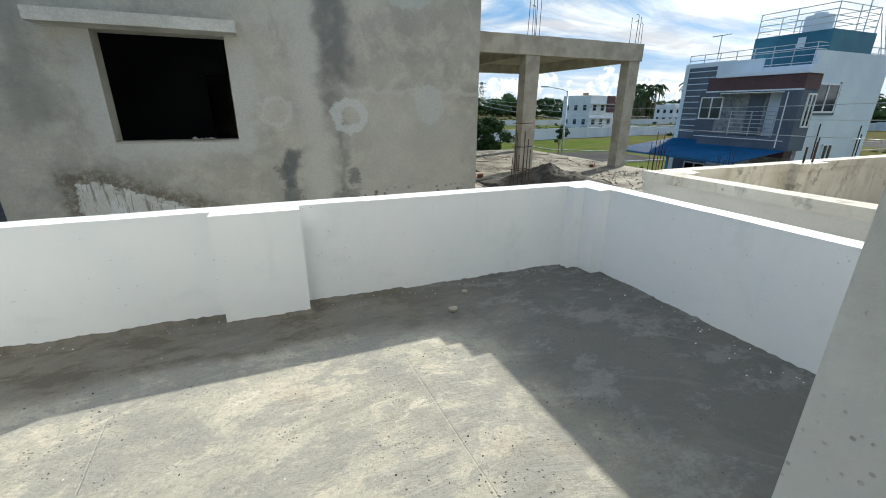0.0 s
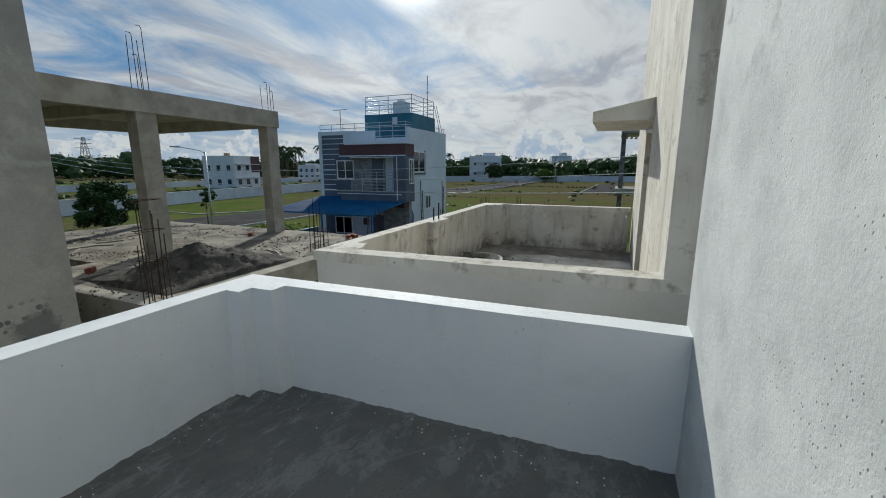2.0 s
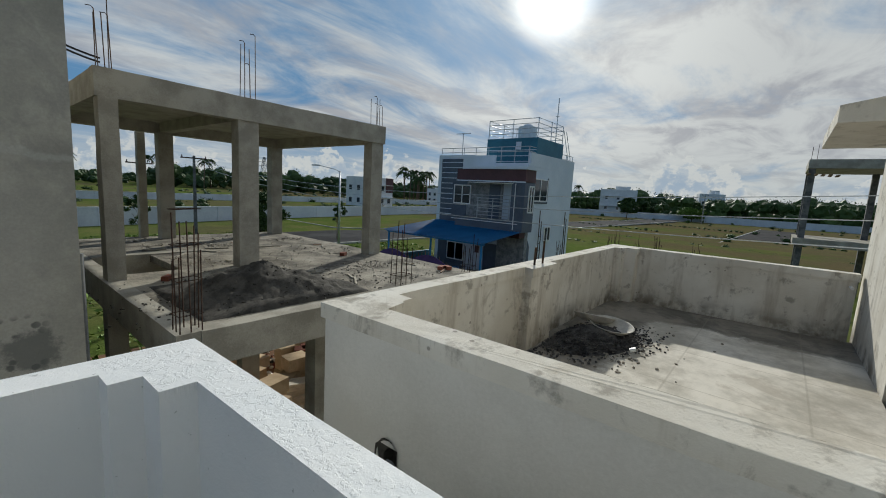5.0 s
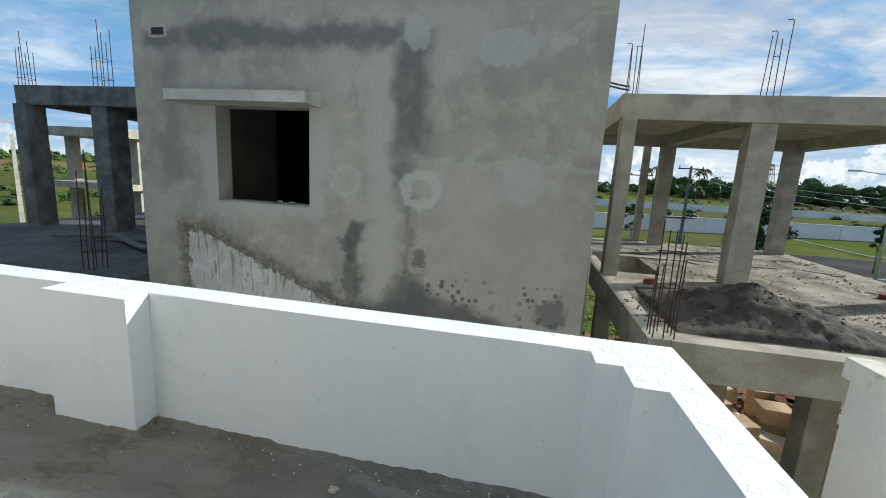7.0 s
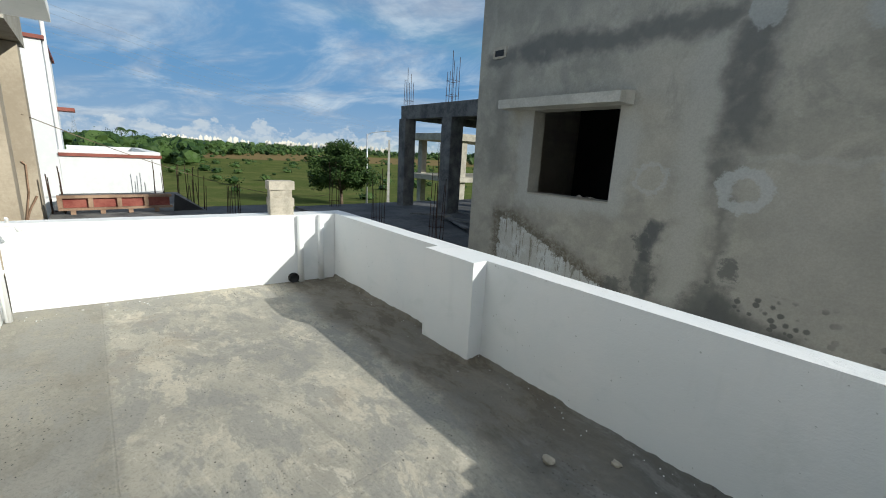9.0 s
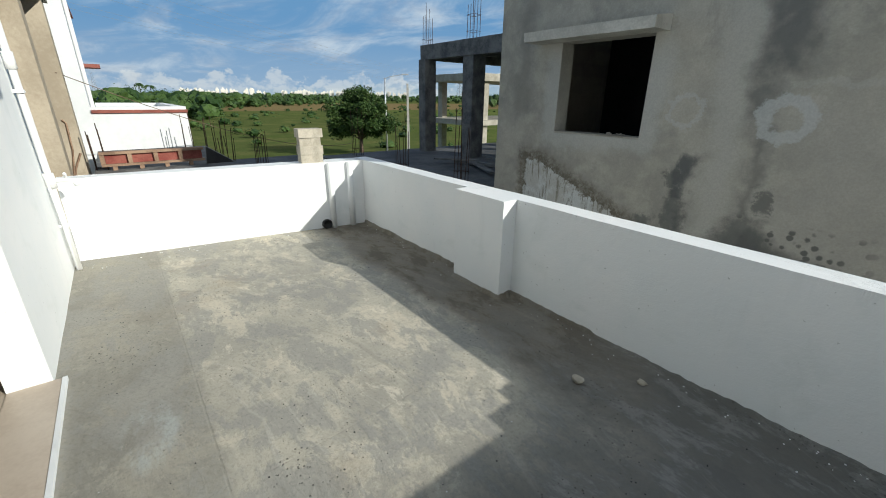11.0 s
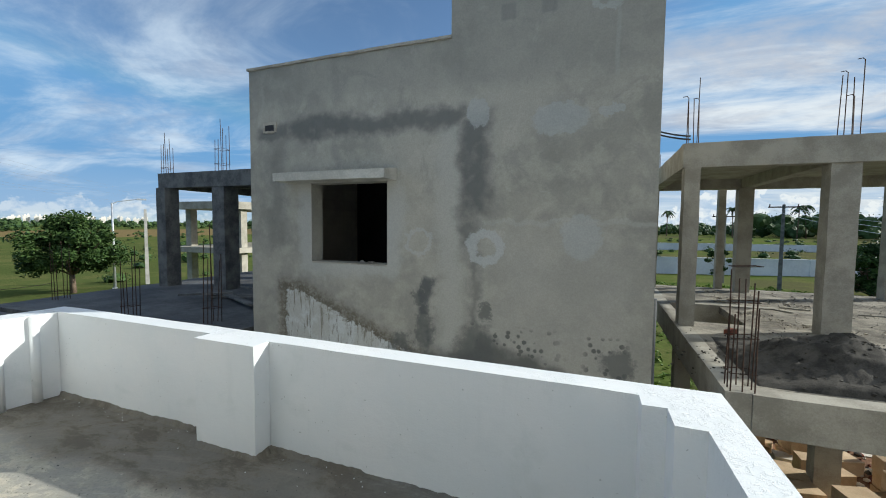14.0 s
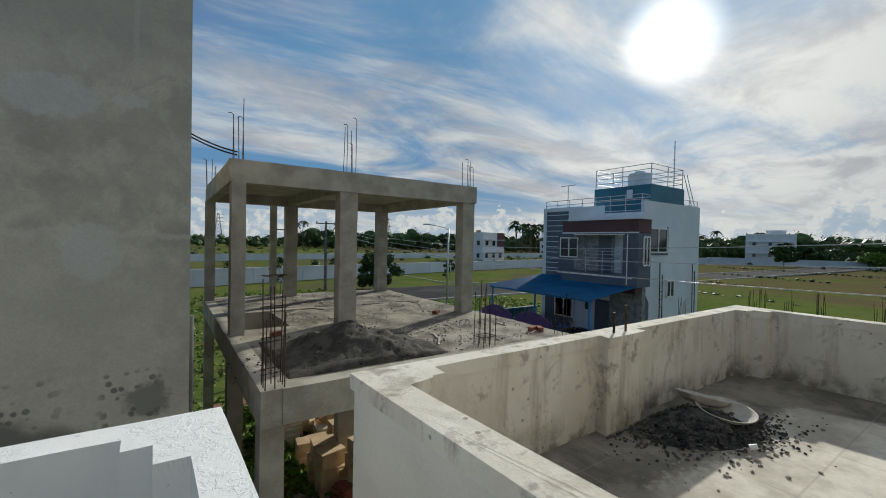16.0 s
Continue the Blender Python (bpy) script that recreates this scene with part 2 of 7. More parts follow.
    pits = k.m("MULTIPLY", k.ramp(k.n("ShaderNodeTexVoronoi", {"Vector": p, "Scale": 34.0}).outputs["Distance"], 0.22, 0.12), k.ramp(k.noise(p, 1.9, 3.0), 0.52, 0.62))
    c = k.mix(k.m("MULTIPLY", pits, 0.75), c, (0.09, 0.085, 0.075))
    drops = k.ramp(k.n("ShaderNodeTexVoronoi", {"Vector": p, "Scale": 9.0}).outputs["Distance"], 0.05, 0.03)
    c = k.mix(k.m("MULTIPLY", drops, k.ramp(k.noise(p, 2.3, 2.0), 0.55, 0.6)), c, (0.70, 0.70, 0.68))
    spill = k.m("MULTIPLY", k.ramp(k.disc(qx, qy, 0.35, 0.33, 0.30, 0.16), 1.1, 0.6), k.ramp(mid, 0.42, 0.6))
    c = k.mix(k.m("MULTIPLY", spill, 0.28), c, (0.58, 0.66, 0.68))
    c = k.mix(k.ramp(fine, 0.52, 0.30, 0.0, 0.35), c, (0.13, 0.125, 0.11))
    # thread lines pressed into the screed
    wob = k.m("MULTIPLY", k.m("SUBTRACT", fine, 0.5), 0.012)
    lines = k.m("MULTIPLY", k.ramp(k.m("ABSOLUTE", k.m("SUBTRACT", k.m("ADD", y, wob), 0.572)), 0.008, 0.002), k.ramp(x, 1.6, 1.2))
    for at in (-0.62, 1.02):
        lines = k.m("MAXIMUM", lines, k.m("MULTIPLY", k.ramp(k.m("ABSOLUTE", k.m("SUBTRACT", k.m("ADD", x, k.m("ADD", wob, k.m("MULTIPLY", y, 0.06))), at)), 0.006, 0.001), k.m("MULTIPLY", k.ramp(y, 0.6, 0.7), k.ramp(y, 2.2, 1.8))))
    c = k.mix(k.m("MULTIPLY", k.m("MULTIPLY", lines, k.ramp(strokes, 0.4, 0.6)), 0.25), c, (0.20, 0.19, 0.165))
    height = k.m("ADD", k.m("MULTIPLY", fine, 0.25), k.m("ADD", k.m("ADD", k.m("ADD", k.m("MULTIPLY", mid, 0.6), k.m("MULTIPLY", crisp, 0.9)), k.m("ADD", k.m("MULTIPLY", strokes, 0.35), k.m("MULTIPLY", arcs, 0.6))), k.m("ADD", k.m("MULTIPLY", lines, -0.12), k.m("MULTIPLY", pits, -0.5))))
    return c, height, k.ramp(big, 0.3, 0.7, 0.6, 0.9)


def plaster_build(k, p):
    """Unpainted cement plaster with its damp bands, cured patches, whitewash and mould."""
    x, y, z = k.xyz(p)
    wob = k.noise(p, 2.3, 5.0, 0.6, colour=True)
    q = k.v("ADD", p, k.v("MULTIPLY", k.v("SUBTRACT", wob, (0.5, 0.5, 0.5)), (0.55, 0.0, 0.55)))
    qx, qy, qz = k.xyz(q)
    big = k.noise(p, 0.75, 5.0, 0.6)
    mid = k.noise(p, 3.4, 6.0, 0.62)
    fine = k.noise(p, 55.0, 4.0, 0.6)
    c = k.mix(k.ramp(big, 0.35, 0.66), (0.305, 0.294, 0.254), (0.43, 0.408, 0.348))
    c = k.mix(k.ramp(mid, 0.42, 0.68, 0.0, 0.55), c, (0.51, 0.485, 0.41))
    blotch = k.noise(k.vec(x, 0.0, k.m("MULTIPLY", z, 0.75)), 1.5, 10.0, 0.72, 0.8)
    c = k.mix(k.ramp(blotch, 0.54, 0.62, 0.0, 0.38), c, (0.27, 0.262, 0.235))
    c = k.mix(k.ramp(blotch, 0.42, 0.35, 0.0, 0.40), c, (0.54, 0.52, 0.455))
    c = k.mix(k.ramp(qz, 3.35, 3.75, 0.0, 0.35), c, (0.215, 0.215, 0.205))
    # pale float finish around the window
    pale = k.m("SUBTRACT", k.box(qx, qz, -1.75, 0.05, 0.95, 2.45, 0.10), k.box(x, z, -1.5, -0.17, 1.14, 2.37, 0.01), clamp=True)
    c = k.mix(k.m("MULTIPLY", pale, 0.75), c, (0.47, 0.47, 0.435))
    streak = k.box(qx, qz, 0.62, 0.93, -0.2, 3.1, 0.12)
    c = k.mix(k.m("MULTIPLY", streak, 0.85), c, (0.46, 0.45, 0.40))
    streak = k.box(qx, qz, 1.35, 3.1, -0.3, 1.55, 0.35)
    c = k.mix(k.m("MULTIPLY", streak, 0.6), c, (0.42, 0.405, 0.36))
    # damp
    damp = k.m("MAXIMUM", k.m("MULTIPLY", k.box(qx, qz, -2.6, 0.95, 3.05, 3.34, 0.10), 0.8), k.m("MULTIPLY", k.box(qx, qz, 0.95, 1.36, 1.84, 3.2, 0.12), 0.85))
    damp = k.m("MAXIMUM", damp, k.m("MULTIPLY", k.box(qx, qz, -2.35, -2.0, 1.4, 3.3, 0.12), 0.45))
    damp = k.m("MAXIMUM", damp, k.m("MULTIPLY", k.box(qx, qz, 0.96, 1.2, 1.4, 1.85, 0.10), 0.7))
    damp = k.m("MAXIMUM", damp, k.m("MULTIPLY", k.box(qx, qz, 1.08, 1.20, 0.4, 1.4, 0.06), 0.55))
    damp = k.m("MAXIMUM", damp, k.m("MULTIPLY", k.box(qx, qz, 0.35, 0.52, 0.0, 1.0, 0.06), k.ramp(mid, 0.42, 0.55)))
    c = k.mix(k.m("MULTIPLY", damp, k.ramp(mid, 0.25, 0.5, 0.55, 0.95)), c, (0.115, 0.12, 0.12))
    # cured patches
    q2 = k.v("ADD", p, k.v("MULTIPLY", k.v("SUBTRACT", k.noise(p, 8.0, 5.0, 0.65, colour=True), (0.5, 0.5, 0.5)), (0.24, 0.0, 0.24)))
    rx_, ry_, rz_ = k.xyz(q2)
    for cx, cz, r, w in ((0.33, 1.50, 0.19, 0.20), (1.29, 1.45, 0.23, 0.42), (2.72, 4.46, 0.20, 0.25)):
        d = k.disc(rx_, rz_, cx, cz, r, r)
        ring = k.m("MULTIPLY", k.ramp(d, 1.0 - w - 0.12, 1.0 - w + 0.08), k.ramp(d, 1.18, 1.02))
        c = k.mix(k.m("MULTIPLY", ring, 0.8 if w > 0.3 else 0.5), c, (0.50, 0.515, 0.50))
    for cx, cz, rx, rz in ((2.48, 1.62, 0.25, 0.29), (1.16, 3.22, 0.17, 0.20), (2.78, 3.10, 0.15, 0.06), (2.2, 3.05, 0.35, 0.20)):
        c = k.mix(k.m("MULTIPLY", k.ramp(k.disc(rx_, rz_, cx, cz, rx, rz), 1.08, 0.85), 0.65), c, (0.45, 0.465, 0.45))
    for cx, cz in ((1.55, 4.42), (2.05, 4.43)):
        c = k.mix(k.m("MULTIPLY", k.box(x, z, cx - 0.09, cx + 0.09, cz - 0.1, cz + 0.1, 0.02), 0.5), c, (0.20, 0.205, 0.20))
    seam = k.m("MULTIPLY", k.ramp(k.m("ABSOLUTE", k.m("SUBTRACT", z, k.m("ADD", 1.66, k.m("MULTIPLY", mid, 0.26)))), 0.05, 0.01), k.ramp(x, 1.0, 1.6))
    c = k.mix(k.m("MULTIPLY", seam, 0.5), c, (0.47, 0.46, 0.42))
    joint = k.m("MULTIPLY", k.ramp(k.m("ABSOLUTE", k.m("SUBTRACT", x, k.m("ADD", 2.8, k.m("MULTIPLY", mid, 0.06)))), 0.035, 0.01), k.ramp(z, 3.4, 3.6))
    c = k.mix(k.m("MULTIPLY", joint, 0.5), c, (0.40, 0.40, 0.37))
    # whitewash splash under the window, with drips
    ragged = k.m("MULTIPLY", k.m("SUBTRACT", k.noise(p, 9.0, 8.0, 0.72), 0.5), 0.42)
    edge = k.m("ADD", ragged, k.m("MINIMUM", 0.70, k.m("ADD", 0.64, k.m("MULTIPLY", k.m("ADD", x, 1.6), -0.42))))
    wash = k.m("MULTIPLY", k.ramp(k.m("SUBTRACT", edge, z), 0.0, 0.03), k.ramp(k.m("ADD", x, ragged), -2.03, -1.97))
    rim = k.m("MULTIPLY", k.ramp(k.m("SUBTRACT", edge, z), -0.26, -0.02), k.ramp(k.m("ADD", x, ragged), -2.26, -2.04))
    drips = k.noise(k.vec(k.m("MULTIPLY", x, 17.0), 0.0, k.m("MULTIPLY", z, 2.2)), 1.0, 7.0, 0.72)
    flakes = k.noise(p, 17.0, 8.0, 0.75)
    c = k.mix(k.m("MULTIPLY", rim, k.ramp(flakes, 0.36, 0.56, 0.2, 0.9)), c, (0.125, 0.105, 0.075))
    c = k.mix(k.m("MULTIPLY", wash, k.ramp(k.m("ADD", flakes, k.m("MULTIPLY", k.m("SUBTRACT", edge, z), 0.5)), 0.42, 0.52, 0.1, 0.95)), c, (0.63, 0.65, 0.63))
    c = k.mix(k.m("MULTIPLY", k.m("MULTIPLY", wash, k.ramp(drips, 0.54, 0.60)), 0.85), c, (0.15, 0.135, 0.10))
    c = k.mix(k.m("MULTIPLY", k.m("MULTIPLY", wash, k.ramp(blotch, 0.46, 0.56)), 0.4), c, (0.36, 0.33, 0.26))
    # mould spots near the foot
    cells = k.n("ShaderNodeTexVoronoi", {"Vector": k.vec(x, 0.0, z), "Scale": 11.0, "Randomness": 1.0}).outputs["Distance"]
    zone = k.m("ADD", k.m("ADD", k.ramp(z, 0.62, 0.05), k.m("MULTIPLY", k.noise(k.vec(x, 0.0, 0.0), 1.6, 3.0), 0.5)), -0.25)
    spots = k.m("MULTIPLY", k.ramp(k.m("ADD", cells, k.m("MULTIPLY", k.noise(p, 22.0, 6.0, 0.7), 0.30)), 0.56, 0.40), k.m("MULTIPLY", k.ramp(zone, 0.22, 0.42), k.ramp(qx, 0.9, 1.15)))
    foot = k.m("MULTIPLY", k.ramp(k.m("ADD", qz, k.m("MULTIPLY", k.m("ABSOLUTE", k.m("SUBTRACT", qx, 1.35)), 0.35)), 0.36, 0.1), k.ramp(qx, -0.2, 0.3))
    near = k.m("MAXIMUM", k.ramp(k.m("ABSOLUTE", k.m("SUBTRACT", x, 1.5)), 0.95, 0.45), k.ramp(k.m("ABSOLUTE", k.m("SUBTRACT", x, 2.8)), 0.32, 0.15))
    c = k.mix(k.m("MULTIPLY", k.m("MAXIMUM", k.m("MULTIPLY", spots, near), foot), 0.8), c, (0.085, 0.088, 0.085))
    q3 = k.v("ADD", p, k.v("MULTIPLY", k.v("SUBTRACT", k.noise(p, 6.0, 8.0, 0.7, colour=True), (0.5, 0.5, 0.5)), (0.5, 0.0, 0.5)))
    ux, uy, uz = k.xyz(q3)
    for cx, cz, rx, rz in ((1.18, 0.12, 0.30, 0.34), (0.42, 0.30, 0.16, 0.34), (0.36, 0.74, 0.12, 0.13), (1.30, 0.62, 0.10, 0.16), (2.95, 0.08, 0.22, 0.20), (0.06, 0.06, 0.20, 0.16)):
        c = k.mix(k.m("MULTIPLY", k.ramp(k.disc(ux, uz, cx, cz, rx, rz), 1.15, 0.6), 0.72), c, (0.115, 0.12, 0.115))
    c = k.mix(k.ramp(fine, 0.3, 0.7, 0.0, 0.18), c, (0.15, 0.15, 0.14))
    return c, k.m("ADD", k.m("MULTIPLY", fine, 0.3), mid)


def weathered_build(k, p):
    """Cream-white wash with black rain marks and dirt."""
    x, y, z = k.xyz(p)
    big = k.noise(p, 1.1, 5.0, 0.6)
    mid = k.noise(p, 5.0, 6.0, 0.65)
    fine = k.noise(p, 60.0, 4.0, 0.6)
    c = k.mix(k.ramp(big, 0.35, 0.7), (0.60, 0.565, 0.49), (0.74, 0.715, 0.65))
    runs = k.noise(k.vec(k.m("MULTIPLY", x, 4.0), k.m("MULTIPLY", y, 4.0), k.m("MULTIPLY", z, 0.5)), 1.0, 5.0, 0.65)
    c = k.mix(k.ramp(runs, 0.50, 0.70, 0.0, 0.6), c, (0.33, 0.285, 0.22))
    c = k.mix(k.m("MULTIPLY", k.ramp(z, 0.32, 0.02), k.ramp(k.noise(p, 2.6, 5.0, 0.65), 0.40, 0.62, 0.1, 0.9)), c, (0.15, 0.125, 0.095))
    c = k.mix(k.m("MULTIPLY", k.ramp(mid, 0.56, 0.68), 0.6), c, (0.19, 0.17, 0.14))
    spots = k.ramp(k.n("ShaderNodeTexVoronoi", {"Vector": p, "Scale": 9.0}).outputs["Distance"], 0.16, 0.10)
    c = k.mix(k.m("MULTIPLY", spots, k.ramp(k.noise(p, 1.7, 2.0), 0.50, 0.60, 0.0, 0.65)), c, (0.14, 0.12, 0.095))
    grime = k.noise(k.vec(k.m("MULTIPLY", x, 2.2), k.m("MULTIPLY", y, 2.2), k.m("MULTIPLY", z, 1.1)), 1.2, 11.0, 0.75, 0.5)
    c = k.mix(k.ramp(grime, 0.55, 0.62, 0.0, 0.45), c, (0.30, 0.27, 0.22))
    return c, k.m("ADD", k.m("MULTIPLY", fine, 0.4), mid)


def ground_build(k, p):
    x, y, z = k.xyz(p)
    huge = k.noise(p, 0.012, 4.0, 0.55)
    big = k.noise(p, 0.07, 5.0, 0.6)
    mid = k.noise(p, 0.6, 5.0, 0.65)
    fine = k.noise(p, 5.0, 4.0, 0.7)
    c = k.mix(k.ramp(big, 0.35, 0.65), (0.095, 0.135, 0.034), (0.15, 0.19, 0.052))
    c = k.mix(k.ramp(mid, 0.45, 0.75, 0.0, 0.6), c, (0.06, 0.095, 0.02))
    c = k.mix(k.ramp(k.m("ADD", k.m("MULTIPLY", huge, 0.6), k.m("MULTIPLY", big, 0.4)), 0.45, 0.54, 0.0, 0.85), c, k.mix(k.ramp(x, -20.0, 30.0), (0.095, 0.115, 0.04), (0.125, 0.105, 0.065)))
    c = k.mix(k.ramp(k.noise(p, 0.22, 9.0, 0.74), 0.48, 0.58, 0.0, 0.6), c, (0.17, 0.165, 0.062))
    plots = k.noise(k.vec(k.m("MULTIPLY", x, 0.10), k.m("MULTIPLY", y, 0.022), 0.0), 1.0, 6.0, 0.68)
    c = k.mix(k.m("MULTIPLY", k.ramp(k.m("ADD", k.m("MULTIPLY", plots, 0.6), k.m("MULTIPLY", k.noise(p, 0.35, 8.0, 0.75), 0.4)), 0.44, 0.54, 0.1, 0.85), k.ramp(k.m("SUBTRACT", x, k.m("MULTIPLY", y, 0.25)), 50.0, 54.0)), c, (0.15, 0.112, 0.068))
    plough = k.m("MULTIPLY", k.m("MULTIPLY", k.ramp(x, -140.0, -155.0), k.ramp(x, -300.0, -280.0)), k.ramp(y, 20.0, 35.0))
    c = k.mix(k.m("MULTIPLY", plough, 0.8), c, (0.27, 0.18, 0.095))
    c = k.mix(k.ramp(fine, 0.35, 0.7, 0.0, 0.45), c, (0.055, 0.075, 0.02))
    return c, k.m("ADD", mid, fine)


def nb_floor_build(k, p):
    """Sun-bleached cement with thread lines; dark dirt along the parapet foot also paints the shade there."""
    x, y, z = k.xyz(p)
    big = k.noise(p, 1.3, 9.0, 0.68)
    edge = k.noise(p, 1.7, 10.0, 0.74, 0.4)
    fine = k.noise(p, 40.0, 5.0, 0.65)
    c = k.mix(k.ramp(big, 0.36, 0.64), (0.42, 0.39, 0.33), (0.72, 0.68, 0.60))
    c = k.mix(k.ramp(edge, 0.54, 0.66, 0.0, 0.5), c, (0.38, 0.33, 0.265))
    # dirt band follows the parapets' shaded strip and paints that shade too
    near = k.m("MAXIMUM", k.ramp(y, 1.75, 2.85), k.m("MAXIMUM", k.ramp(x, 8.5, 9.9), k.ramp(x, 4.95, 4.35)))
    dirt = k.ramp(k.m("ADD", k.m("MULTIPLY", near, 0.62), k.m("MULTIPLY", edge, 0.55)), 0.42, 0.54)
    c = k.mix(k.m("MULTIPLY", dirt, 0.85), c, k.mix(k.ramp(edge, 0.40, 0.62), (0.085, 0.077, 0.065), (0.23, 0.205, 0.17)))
    thread = k.m("MAXIMUM", k.ramp(k.m("ABSOLUTE", k.m("SUBTRACT", k.m("FRACT", k.m("MULTIPLY", x, 0.95)), 0.5)), 0.012, 0.004), k.ramp(k.m("ABSOLUTE", k.m("SUBTRACT", k.m("FRACT", k.m("MULTIPLY", y, 0.95)), 0.5)), 0.012, 0.004))
    c = k.mix(k.m("MULTIPLY", thread, 0.35), c, (0.30, 0.27, 0.22))
    return c, k.m("ADD", k.m("MULTIPLY", fine, 0.4), edge)


